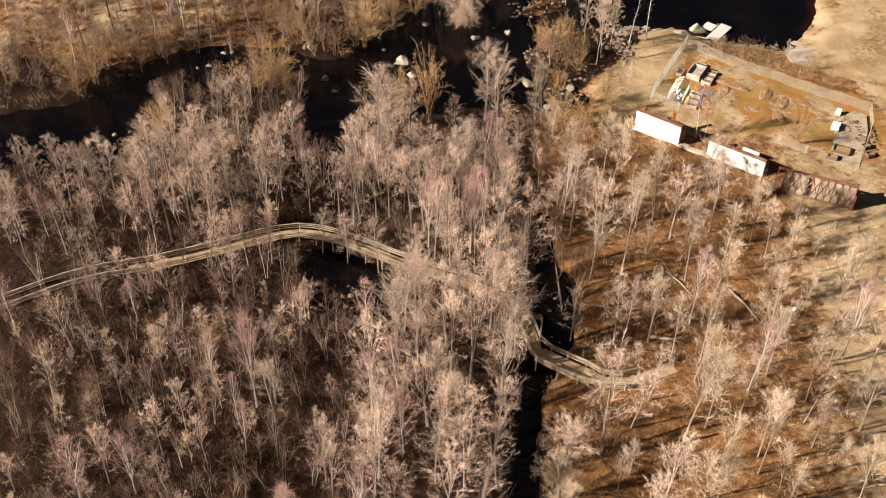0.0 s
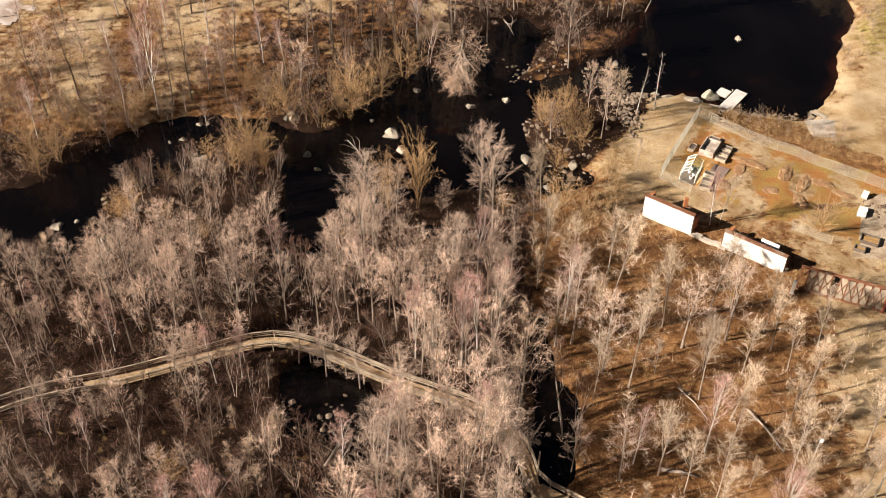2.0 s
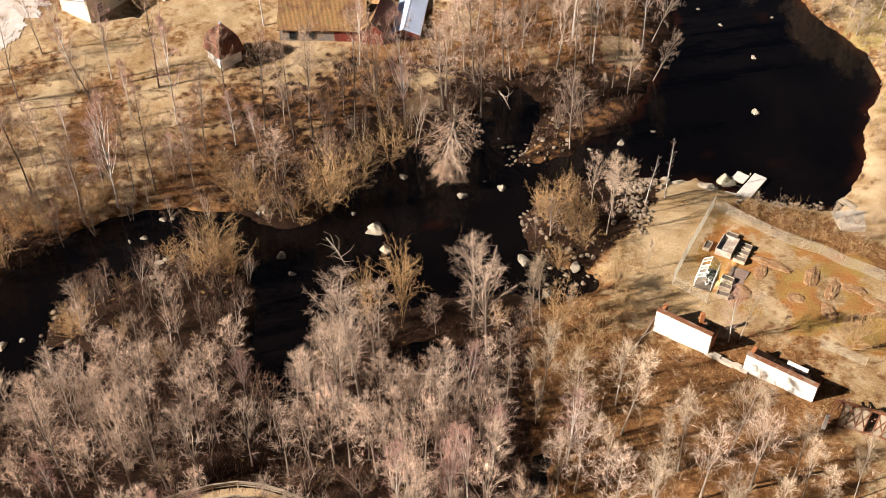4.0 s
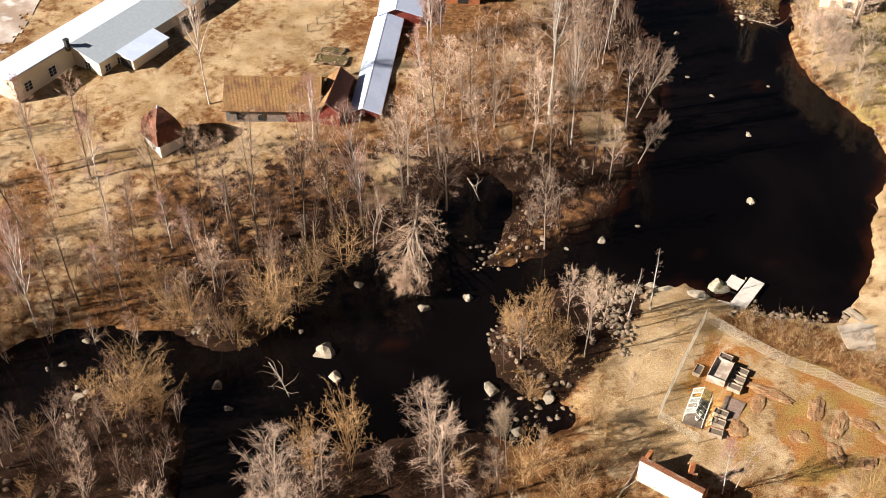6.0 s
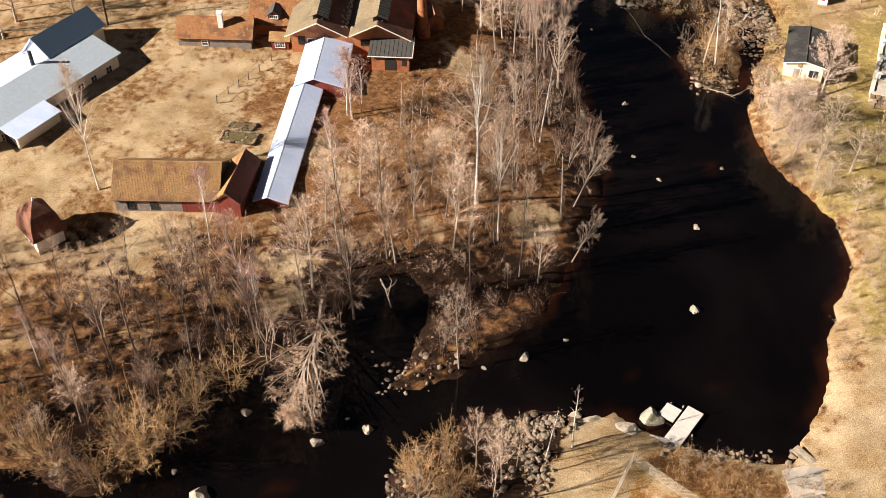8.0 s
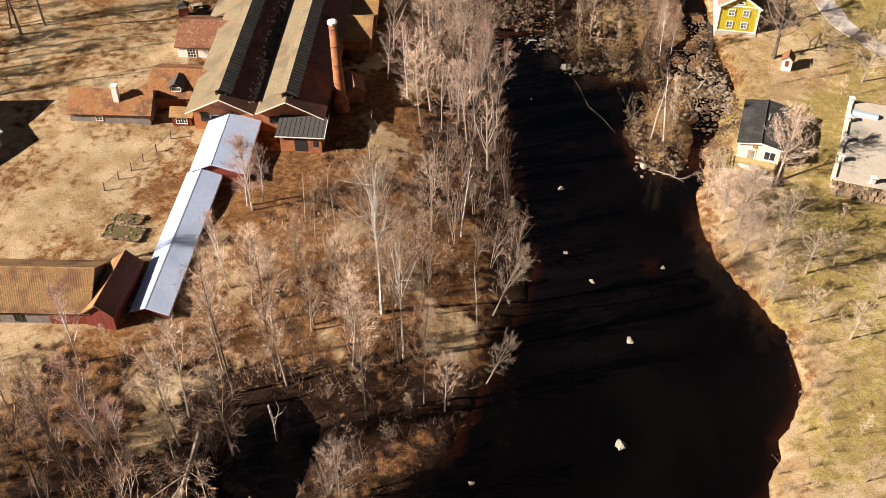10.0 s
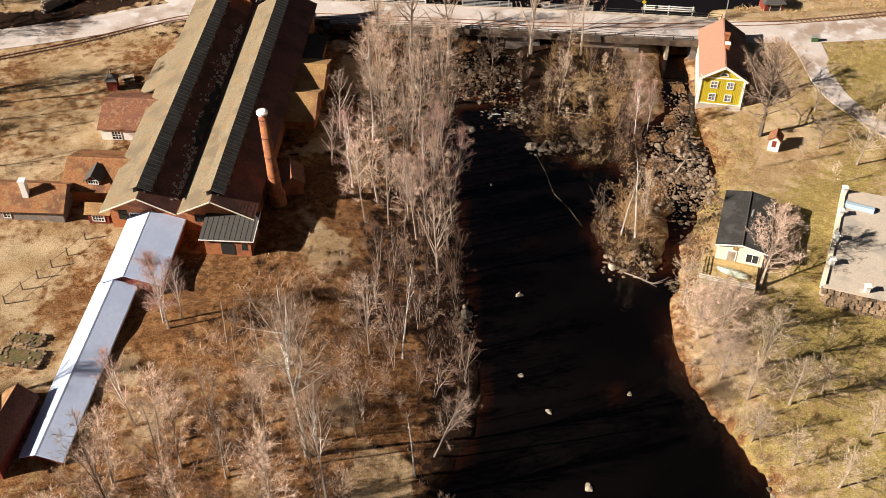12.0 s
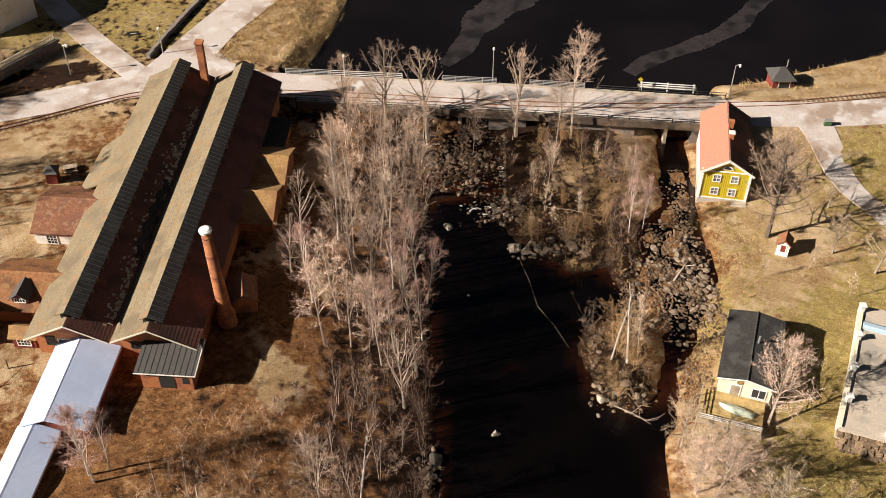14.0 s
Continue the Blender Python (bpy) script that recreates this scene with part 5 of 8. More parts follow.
part("cover", Mesh().prism([(-0.55, 0), (0.55, 0), (0.5, 0.35), (0.2, 0.5), (-0.3, 0.5), (-0.5, 0.3)], -1.8, 1.8), BLUE, tp)

# ---- boardwalk ----
bw = thing("boardwalk", pose(0, 0, 0), "long weathered timber boardwalk with double handrails through wet forest", "boardwalk")
BW_Z = 1.4
bl_ = finer(BOARDWALK, 0.25)
rsb = random.Random(4)
plank_mesh = part("plank", Mesh().box((0, 0, 0), (0.235, 1.5, 0.06)), DECK_WOOD, bw)
plank_data = plank_mesh.data
bpy.data.objects.remove(plank_mesh)
planks = Mesh()
for (x, y), (x2, y2) in zip(bl_, bl_[1:]):
    mx, my, turn = (x + x2) / 2, (y + y2) / 2, math.degrees(math.atan2(y2 - y, x2 - x))
    wide, z = 1 + rsb.uniform(-0.03, 0.03) + (0.5 if 9.6 < x < 15.5 else 0), BW_Z + rsb.uniform(-0.012, 0.012)
    if -44 < mx < 18:
        board = new("plank", plank_data)
        board.parent = bw
        board.matrix_local = pose(mx, my, z, 0, 0, turn) @ Matrix.Diagonal((1, wide, 1, 1))
    else:
        planks.box((mx, my, z), (0.235, 1.5 * wide, 0.06), turn)
tagged(part("decking", planks, DECK_WOOD, bw), kind="stuff")
for s in (-0.5, 0.5):
    part("bearer", ribbon([(x, y + s) for x, y in finer(BOARDWALK, 2)], 0.08, BW_Z - 0.05, 0.2), BARK_DARK, bw)
pp = finer(BOARDWALK, 2.4)
side = {-1: [], 1: []}
for i, (x, y) in enumerate(pp):
    a, b = pp[max(i - 1, 0)], pp[min(i + 1, len(pp) - 1)]
    d = Vector((b[0] - a[0], b[1] - a[1])).normalized()
    for s in (-1, 1):
        w = 0.84 if not 9.6 < x < 15.5 else 1.25
        side[s].append((x - s * d.y * w, y + s * d.x * w))
for s in (-1, 1):
    for x, y in side[s]:
        if -66 < x < 23:
            part("post", Mesh().box((x, y, BW_Z - 0.2), (0.12, 0.12, 2.5)), WOOD_GREY, bw)
    for (a, b), (c, d) in zip(side[s], side[s][1:]):
        if a < -66 or c > 23:
            continue
        ang, ln = math.degrees(math.atan2(d - b, c - a)), math.hypot(c - a, d - b)
        for z, hh, wd in ((1.0, 0.06, 0.16), (0.72, 0.13, 0.05), (0.4, 0.13, 0.05)):
            part("handrail" if z == 1.0 else "rail", Mesh().box(((a + c) / 2, (b + d) / 2, BW_Z + z), (ln + 0.04, wd, hh), ang), WOOD_GREY, bw)
gp = thing("gate_post", pose(9.9, 83.2, 1.2), "tall weathered post at the boardwalk bridge", "post")
part("post", Mesh().box((0, 0, 1.8), (0.16, 0.16, 4.2)), WOOD_GREY, gp)

# ---- jetty and waterside ----
jt = thing("jetty", pose(0, 0, 0), "L-shaped pale timber jetty on the river bank", "jetty")


JETTY = material("pale_jetty_boards", (0.62, 0.58, 0.54), 0.7, spread=0.12, rand=0.08)


def jetty_deck(parent, cx, cy, L, W, rz, z=0.45):
    d = part("platform", Mesh().box((0, 0, -0.14), (W, L, 0.16), 0, pose(cx, cy, z, 0, 0, rz)), WOOD_GREY, parent)
    n = int(L / 0.17)
    for k in range(n):
        part("board", Mesh().box((0, -L / 2 + 0.085 + k * L / n, 0), (W, L / n - 0.02, 0.05), 0, pose(cx, cy, z, 0, 0, rz)), JETTY, d)


jetty_deck(jt, 41.9, 153.2, 5.4, 1.9, -36)
jetty_deck(jt, 40.6, 155.0, 2.0, 1.8, -36, 0.43)
jetty_deck(jt, 39.2, 150.7, 3.0, 1.5, -108, 0.41)
for x, y in ((43.5, 155.4), (42.2, 156.0), (40.9, 156.4), (39.4, 155.2), (42.6, 152.0)):
    part("pile", Mesh().tube([(x, y, -1.5), (x, y, 0.35)], [0.09, 0.09], 6), WOOD_GREY, jt)
gw = thing("gangway", pose(54.2, 149.0, 0.75, 0, 0, -51), "pale timber gangway lying on the shore", "gangway")
for k in range(6):
    part("board", Mesh().box((0, -0.5 + k * 0.2, 0), (3.4, 0.18, 0.07)), WOOD_GREY, gw)
tagged(part("path", Mesh().prism([(51.2, 147.2), (53.6, 147.8), (57.6, 147.2), (58.5, 143.2), (56.5, 143.0), (51.5, 143.6)], 0.9, ground_at(54.5, 145.2) + 0.08, "z"), CONCRETE), "pale sanded landing by the shore", "landing", kind="structure")

# ---- boulders ----
ROCKS = []
for k in range(8):
    bm = bmesh.new()
    bmesh.ops.create_icosphere(bm, subdivisions=2, radius=1.0)
    o = Vector((k * 7.3, k * 3.1, 1.7))
    for v in bm.verts:
        n = noise.noise(v.co * 1.1 + o) * 0.55 + noise.noise(v.co * 2.7 + o) * 0.2
        v.co *= 1 + n
        v.co.z *= 0.72
        for ax_ in (Vector((0.8, 0.3, 0.5)), Vector((-0.5, 0.7, 0.5)), Vector((0.1, -0.8, 0.6))):
            e = v.co.dot(ax_.normalized()) - 0.62
            if e > 0:
                v.co -= ax_.normalized() * e * 0.85
    me = bpy.data.meshes.new("boulder")
    bm.to_mesh(me)
    bm.free()
    me.materials.append(STONE)
    ROCKS.append(me)
BOULDERS = [(-9.4, 142.7, 1.7), (2.1, 150.0, 0.9), (7.4, 151.9, 0.9), (45.7, 171.1, 0.9), (48.1, 186.2, 0.6), (24.8, 162.8, 0.8), (-21.0, 137.2, 0.8), (-19.2, 134.0, 0.6), (-7.7, 138.9, 1.1), (-6.2, 153.8, 0.8),
            (44.4, 196.1, 0.5), (53.5, 198.9, 0.4), (-24.2, 145.1, 1.0), (10.2, 137.3, 1.1), (16.6, 136.3, 0.9), (12.9, 131.5, 0.9), (41.4, 201.2, 0.4), (29.7, 165.7, 0.4), (20.0, 161.1, 0.4), (-35.4, 136.1, 0.7),
            (-39.4, 140.0, 0.6), (-36.5, 144.0, 0.5), (-12.5, 145.8, 0.4), (5.0, 153.3, 0.3)]
BOULDERS += [(-51.7, 120.6, 1.0), (-49.4, 121.7, 0.5), (-51.9, 115.2, 0.4), (-36.4, 135.2, 0.8), (-37.7, 143.7, 0.6), (-41.0, 139.2, 0.4), (34.9, 247.7, 0.8), (31.8, 241.7, 0.7), (43.6, 243.9, 1.2), (45.1, 243.3, 0.8),
             (41.4, 214.0, 0.7), (34.9, 210.2, 1.0), (37.9, 235.1, 0.25), (-24.7, 144.9, 0.8), (26.5, 255.5, 1.2), (53.2, 219.3, 0.8)]
rsk = random.Random(6)
for x, y, r in BOULDERS:
    b = new("boulder", ROCKS[rsk.randrange(8)])
    z = max(ground_at(x, y), -0.15 * r)
    b.matrix_world = pose(x, y, z + 0.05 * r, rsk.uniform(-15, 15), rsk.uniform(-15, 15), rsk.uniform(0, 360)) @ Matrix.Diagonal((r, r * rsk.uniform(0.7, 1.0), r * rsk.uniform(0.7, 1.0), 1))
    tagged(b, "pale grey granite boulder lying in dark water", "boulder", "boulders in the river")


MOSSY = material("mossy_boulder", (0.40, 0.36, 0.28), 0.9, second=(0.12, 0.11, 0.05), scale=0.8, fine=5, spread=0.4, bump=0.08)
for x, y, sx, sy, sz, rz, label in ((38.5, 154.4, 1.75, 1.5, 1.3, 20, "large mossy boulder standing in the water by the jetty"), (32.0, 153.9, 2.0, 0.8, 0.35, 5, "flat sunlit rock slab at the water's edge"),
                                    (35.6, 152.4, 1.6, 1.3, 0.4, -30, "flat sunlit rock slab at the water's edge"), (30.0, 154.3, 0.9, 0.6, 0.3, 15, "flat sunlit rock slab at the water's edge")):
    me = ROCKS[rsk.randrange(8)].copy()
    me.materials[0] = MOSSY if sz > 1 else STONE
    b = new("boulder", me)
    b.matrix_world = pose(x, y, max(ground_at(x, y), -0.1) + 0.1 * sz, 0, 0, rz) @ Matrix.Diagonal((sx, sy, sz, 1))
    tagged(b, label, "boulder", "boulders in the river")


def rubble(name, label, boxes, seed, rmin, rmax, mat=None):
    """A field of small stones: boxes of x, y, half sizes and count."""
    rs = np.random.RandomState(seed)
    bm = bmesh.new()
    bmesh.ops.create_icosphere(bm, subdivisions=1, radius=1.0)
    v0 = np.array([v.co for v in bm.verts])
    f0 = np.array([[v.index for v in f.verts] for f in bm.faces])
    bm.free()
    V, F, n = [], [], 0
    for cx, cy, hx, hy, count in boxes:
        x, y = cx + hx * rs.normal(0, 0.55, count).clip(-1, 1), cy + hy * rs.normal(0, 0.55, count).clip(-1, 1)
        z = np.maximum(height(x, y), -0.12)
        for k in range(count):
            r = rmin + (rmax - rmin) * rs.uniform() ** 2.5
            a = rs.uniform(0, 6.28)
            v = v0 * (1 + rs.uniform(-0.28, 0.28, (len(v0), 1))) * [r * rs.uniform(0.8, 1.4), r, r * rs.uniform(0.55, 0.9)]
            V.append(v @ np.array([[np.cos(a), np.sin(a), 0], [-np.sin(a), np.cos(a), 0], [0, 0, 1]]) + [x[k], y[k], z[k] + 0.25 * r])
            F.append(f0 + n)
            n += len(v0)
    ob = new(name, fast_mesh(name, np.concatenate(V), np.concatenate(F), mat or PEBBLE))
    return tagged(ob, label, "stones", kind="stuff")


PEBBLE = material("river_stones", (0.17, 0.11, 0.066), 0.85, second=(0.05, 0.032, 0.021), scale=0.55, fine=3.5, spread=0.5, bump=0.03)
rubble("river_stones", "bed of brown stones below the bridge", [(35, 261, 7.5, 6.5, 1400), (40.5, 251.5, 4, 3.5, 200), (28.5, 256, 4, 4, 260), (45, 250, 4, 4, 120)], 1, 0.1, 0.32)
rubble("river_stones", "dry bed of heaped brown stones beside the island", [(63.4, 239, 5.0, 10.5, 2300), (66.8, 237, 2.0, 12, 600), (66, 254, 2.4, 7, 500), (63.9, 223, 1.9, 6.5, 330), (57.6, 235, 1.6, 5, 260), (55.8, 219.5, 3.6, 1.8, 140)], 2, 0.1, 0.25)
BLOCK = material("pale_blocks", (0.24, 0.18, 0.13), 0.85, second=(0.075, 0.054, 0.037), scale=0.6, fine=4, spread=0.35, bump=0.03)
rubble("stone_blocks", "large pale stones among the river gravel", [(63.5, 239, 4.4, 11, 50), (35, 261, 7.5, 6.5, 60), (42.5, 250.5, 3.5, 3.0, 46), (47, 243.5, 4, 1.2, 26), (56, 219.6, 3.0, 1.6, 6), (25, 148, 2.2, 4.0, 30), (16, 143, 6, 6, 16), (66.5, 240, 2, 9, 70)], 8, 0.22, 0.6, BLOCK)
rubble("shore_stones", "stones along the river bank", [(26, 152.4, 4.0, 1.6, 190), (25.2, 147, 1.5, 5.0, 150), (15.5, 140, 5, 6, 60), (16, 134, 3.5, 2.5, 40), (11.5, 145, 1.6, 5, 36), (46, 149.6, 7, 0.9, 130), (53, 222, 2, 5, 30), (56, 219.5, 4, 1.4, 36), (34.5, 209, 1.2, 2.6, 70)], 3, 0.09, 0.4, BLOCK)
rubble("shore_stones", "stones at the water's edge", [(-44, 124, 4, 3, 60), (-36, 134, 3, 3, 40), (10, 160, 4, 4, 90), (15.5, 166, 1.5, 6, 50), (47, 243.5, 4, 1.5, 60), (66.5, 185, 0.8, 6, 10), (-12, 91, 5, 3, 40), (12, 88, 3, 5, 30), (60.5, 205, 1.2, 6, 14)], 4, 0.1, 0.4, BLOCK)
fo = np.random.RandomState(5)
fm = Mesh()
for cx, cy, hx, hy, n in ((38.5, 251.5, 2.2, 0.9, 16), (42.2, 261, 0.7, 3.2, 22), (41, 250.5, 1.6, 0.8, 8)):
    for _ in range(n):
        x, y, l, w, a = cx + hx * fo.normal() * 0.6, cy + hy * fo.normal() * 0.6, fo.uniform(0.15, 0.5), fo.uniform(0.05, 0.14), fo.uniform(-0.6, 0.6)
        c, s = math.cos(a), math.sin(a)
        fm.add([(x - l * c, y - l * s, 0.16), (x + w * s, y - w * c, 0.2), (x + l * c, y + l * s, 0.16), (x - w * s, y + w * c, 0.2)], [(0, 1, 2, 3)])
tagged(part("white_water", fm, FOAM), "streaks of white foam among the stones", "foam", kind="stuff")

lawn_wall = thing("low_wall", pose(0, 0, 0), "low dark dry-stone wall along the lawn", "wall")
rsl = random.Random(12)
LW = finer([(-12.2, 280.0), (-10.3, 288.6), (-8.2, 296.2), (-6.0, 304)], 0.7)
for (a, b), (c, d) in zip(LW, LW[1:]):
    part("stone", Mesh().box(((a + c) / 2, (b + d) / 2, ground_at(a, b) + 0.3), (0.78, rsl.uniform(0.5, 0.7), rsl.uniform(0.7, 1.0)), math.degrees(math.atan2(d - b, c - a)) + rsl.uniform(-5, 5)), STONE_WALL, lawn_wall)
nb = thing("notice_board", pose(-15.9, 285.9, ground_at(-15.9, 285.9), 0, 0, 8), "black notice board with a short white line of lettering", "sign")
part("board", Mesh().box((0, 0, 0.75), (1.9, 0.08, 0.7)), IRON, nb)
part("lettering", Mesh().box((0, -0.05, 0.78), (0.9, 0.02, 0.14)), WHITE, nb)
for q in (-0.8, 0.8):
    part("post", Mesh().box((q, 0.05, 0.35), (0.09, 0.09, 1.1)), IRON, nb)


# ---- walled garden ----
third = thing("ruined_wall", pose(46.9, 109.6, 1.5, 0, 0, -20.5), "roofless shed wall of rusty lattice and flaking white boards", "ruin", "ruined walls")
part("frame", Mesh().box((0, 0, 4.0), (10.2, 0.25, 0.25)), RUST, third)
part("frame", Mesh().box((0, 0, 0.4), (10.2, 0.22, 0.3)), RUST, third)
for k in range(12):
    x = -5 + k * 10 / 11
    part("stud", Mesh().box((x, 0, 1.8), (0.12, 0.2, 4.4)), RUST, third)
    if k < 11 and k not in (0, 4):
        for t in (-1, 1):
            part("brace", Mesh().box((0, 0, 0), (3.5, 0.06, 0.06), 0, pose(x + 0.45, -0.11, 2.2, 0, t * 70, 0)), RUST, third)
        part("board", Mesh().box((x + 0.45, -0.04, 2.05), (0.8, 0.05, 3.3 + 0.25 * (k % 2))), WOOD_GREY, third)
for k in range(14):
    part("roof_beam", Mesh().box((0, 0, 0), (2.8, 0.14, 0.14), 0, pose(-4.2 + k * 0.68, 1.4, 2.1 + 0.3 * math.sin(k * 2.1), 0, 18, 75 + 14 * math.sin(k * 1.7))), RUST, third)
part("end_wall", Mesh().box((5.2, 1.3, 1.2), (0.25, 2.8, 2.6)), RED_WOOD, third)
part("corner_post", Mesh().box((-5.3, -0.9, 0.9), (0.4, 0.4, 2.6)), WHITE, third)

gh = thing("greenhouse", pose(32.55, 133.7, ground_at(32.5, 133.7), 0, 0, -24), "small glass greenhouse with a pale metal frame", "greenhouse")
part("base", Mesh().box((0, 0, 0.1), (2.2, 4.0, 0.3)), BARK_DARK, gh)
GH = bpy.data.materials.new("greenhouse_glass")
GH.use_nodes = True
gb = GH.node_tree.nodes["Principled BSDF"]
gb.inputs["Base Color"].default_value, gb.inputs["Roughness"].default_value, gb.inputs["Transmission Weight"].default_value, gb.inputs["IOR"].default_value = (0.85, 0.95, 0.9, 1), 0.08, 0.9, 1.2
for k in range(6):
    y = -1.9 + k * 0.76
    part("rib", Mesh().tube([(-1.05, y, 0.2), (-1.05, y, 1.6), (0, y, 2.35), (1.05, y, 1.6), (1.05, y, 0.2)], [0.04] * 5, 4), WHITE, gh)
    if k < 5:
        y2 = y + 0.76
        for q, nm in (([(-1.05, y, 1.6), (0, y, 2.35), (0, y2, 2.35), (-1.05, y2, 1.6)], "pane"), ([(1.05, y, 1.6), (0, y, 2.35), (0, y2, 2.35), (1.05, y2, 1.6)], "pane")):
            if nm == "pane" and k in (1, 3) and q[0][0] < 0:
                continue
            g = part("pane", Mesh().slab(q, 0.012), GH, gh)
            g.visible_shadow = False
        for s in (-1, 1):
            g = part("pane", Mesh().box((s * 1.05, (y + y2) / 2, 0.9), (0.012, 0.74, 1.35)), GH, gh)
            g.visible_shadow = False
for z, x in ((2.35, 0), (1.6, 1.05), (1.6, -1.05)):
    part("bar", Mesh().box((x, 0, z), (0.07, 3.9, 0.07)), WHITE, gh)
# flat brown patch, slightly mottled, laid just above the soil
gs = thing("ground_patch", pose(36.3, 134.0, ground_at(36.3, 134.0) + 0.06, 0, 0, -30), "thin flat brown patch over the garden soil", "sheet")
part("sheet", Mesh().box((0, 0, 0), (2.2, 3.6, 0.05)), material("brown_ground_patch", (0.24, 0.17, 0.14), 0.6, second=(0.17, 0.12, 0.10), scale=0.8, fine=4), gs)
for k in range(4):
    pv = thing("plant_pot", pose(32.4 + 0.5 * (k % 2), 132.6 + 0.7 * k, ground_at(32.5, 133) + 0.25), "pale plastic pot inside the greenhouse", "pot", "pots in the greenhouse")
    part("pot", Mesh().tube([(0, 0, 0), (0, 0, 0.4)], [0.18, 0.26], 10), WHITE, pv)
    part("soil", Mesh().tube([(0, 0, 0.37), (0, 0, 0.405)], [0.22, 0.22], 10), BARK_DARK, pv)
STAINED = material("stained_boards", (0.50, 0.43, 0.37), 0.9, second=(0.33, 0.26, 0.21), scale=0.9, fine=5, spread=0.25)
tsd = thing("tool_shed", pose(35.95, 139.2, ground_at(36, 139), 0, 0, -29), "roofless grey timber tool shed", "shed")
part("floor", Mesh().box((0, 0, 0.3), (1.9, 3.0, 0.7)), STAINED, tsd)
for s in (-1, 1):
    part("wall", Mesh().box((s * 1.0, 0, 0.5), (0.1, 3.2, 1.2)), STAINED, tsd)
    part("wall", Mesh().box((0, s * 1.55, 0.45), (1.9, 0.1, 1.1)), STAINED, tsd)
rsg = random.Random(9)
for x, y, rz in ((37.2, 137.0, -29), (37.8, 138.2, -29), (38.4, 139.4, -29), (37.0, 141.5, -29), (35.1, 133.4, -29), (34.6, 132.1, -25), (34.1, 130.8, -20), (33.6, 139.6, 60)):
    bd = thing("raised_bed", pose(x, y, ground_at(x, y), 0, 0, rz), "weathered timber raised bed frame filled with dark soil", "raised bed", "raised beds")
    for s in (-1, 1):
        part("side_board", Mesh().box((0, s * 0.4, 0.25), (1.5, 0.07, 0.55)), WOOD_GREY, bd)
        part("end_board", Mesh().box((s * 0.72, 0, 0.25), (0.07, 0.8, 0.55)), WOOD_GREY, bd)
    part("soil", Mesh().box((0, 0, 0.2), (1.4, 0.74, 0.4)), BARK_DARK, bd)


def net_fence(line, h, label, step=2.2, mesh_gap=0.1, wire=0.012):
    """Posts with a wire net between them."""
    f = thing("wire_fence", pose(0, 0, 0), label, "fence", "wire fences")
    pts = []
    for a, b in zip(line, line[1:]):
        n = max(1, round(math.dist(a, b) / step))
        pts += [(a[0] + (b[0] - a[0]) * k / n, a[1] + (b[1] - a[1]) * k / n) for k in range(n)]
    pts.append(line[-1])
    for x, y in pts:
        part("post", Mesh().tube([(x, y, ground_at(x, y) - 0.3), (x, y, ground_at(x, y) + h)], [0.045, 0.04], 5), WOOD_GREY, f)
    for (x, y), (x2, y2) in zip(pts, pts[1:]):
        z, z2 = ground_at(x, y), ground_at(x2, y2)
        mb = Mesh()
        n = int(math.dist((x, y), (x2, y2)) / mesh_gap)
        for k in range(n + 1):
            t = k / n
            px_, py_, pz_ = x + (x2 - x) * t, y + (y2 - y) * t, z + (z2 - z) * t
            mb.add([(px_ - wire / 2, py_, pz_), (px_ + wire / 2, py_, pz_), (px_ + wire / 2, py_, pz_ + h), (px_ - wire / 2, py_, pz_ + h)], [(0, 1, 2, 3)])
        for k in range(int(h / mesh_gap) + 1):
            q = k * mesh_gap
            mb.add([(x, y, z + q), (x2, y2, z2 + q), (x2, y2, z2 + q + 0.012), (x, y, z + q + 0.012)], [(0, 1, 2, 3)])
        part("net", mb, NET, f)


NET = material("pale_wire_net", (0.62, 0.58, 0.48), 0.6, 0.0, spread=0.1)
net_fence([(35.6, 147.6), (31.5, 139.6), (28.3, 133.0)], 2.1, "tall pale netting fence round the garden", wire=0.05)
net_fence([(35.8, 147.4), (39.9, 143.6), (43.6, 140.8), (47.6, 138.8), (50.2, 136.8), (54.2, 134.3), (60.2, 130.6)], 1.7, "tall pale wire net fence round the garden", wire=0.02)
net_fence([(28.3, 132.8), (32.0, 129.6)], 1.6, "sagging green-grey net at the garden corner")
net_fence([(60.2, 130.4), (59.4, 126.5), (55.0, 116.8)], 1.5, "wire net fence along the stone yard")
net_fence([(44, 122.5), (48.5, 119.8)], 1.4, "short sagging net fence behind the ruin")
yd = tagged(part("yard", Mesh().prism([(50.6, 117.6), (52.4, 121.2), (55.0, 128.6), (57.8, 130.4), (59.4, 129.4), (58.6, 125.6), (55.2, 117.2)], 0.6, ground_at(54.5, 122) + 0.12, "z"), GRIT), "pale gritty yard with piles of stones", "yard", kind="structure")
yz = ground_at(54.5, 122) + 0.12
for x, y, sx, sy, rz in ((53.6, 120.6, 2.2, 1.5, -25), (51.9, 118.9, 1.3, 0.9, -25), (57.2, 121.6, 1.0, 0.8, 20), (57.3, 119.7, 1.0, 0.8, 20)):
    cf = thing("cold_frame", pose(x, y, yz, 0, 0, rz), "low brown timber cold frame on the yard", "cold frame", "cold frames")
    for s in (-1, 1):
        part("side_board", Mesh().box((0, s * sy / 2, 0.22), (sx, 0.1, 0.45)), BARK_DARK, cf)
        part("end_board", Mesh().box((s * sx / 2, 0, 0.22), (0.1, sy, 0.45)), BARK_DARK, cf)
    part("soil", Mesh().box((0, 0, 0.12), (sx - 0.1, sy - 0.1, 0.24)), TILE_OLD, cf)
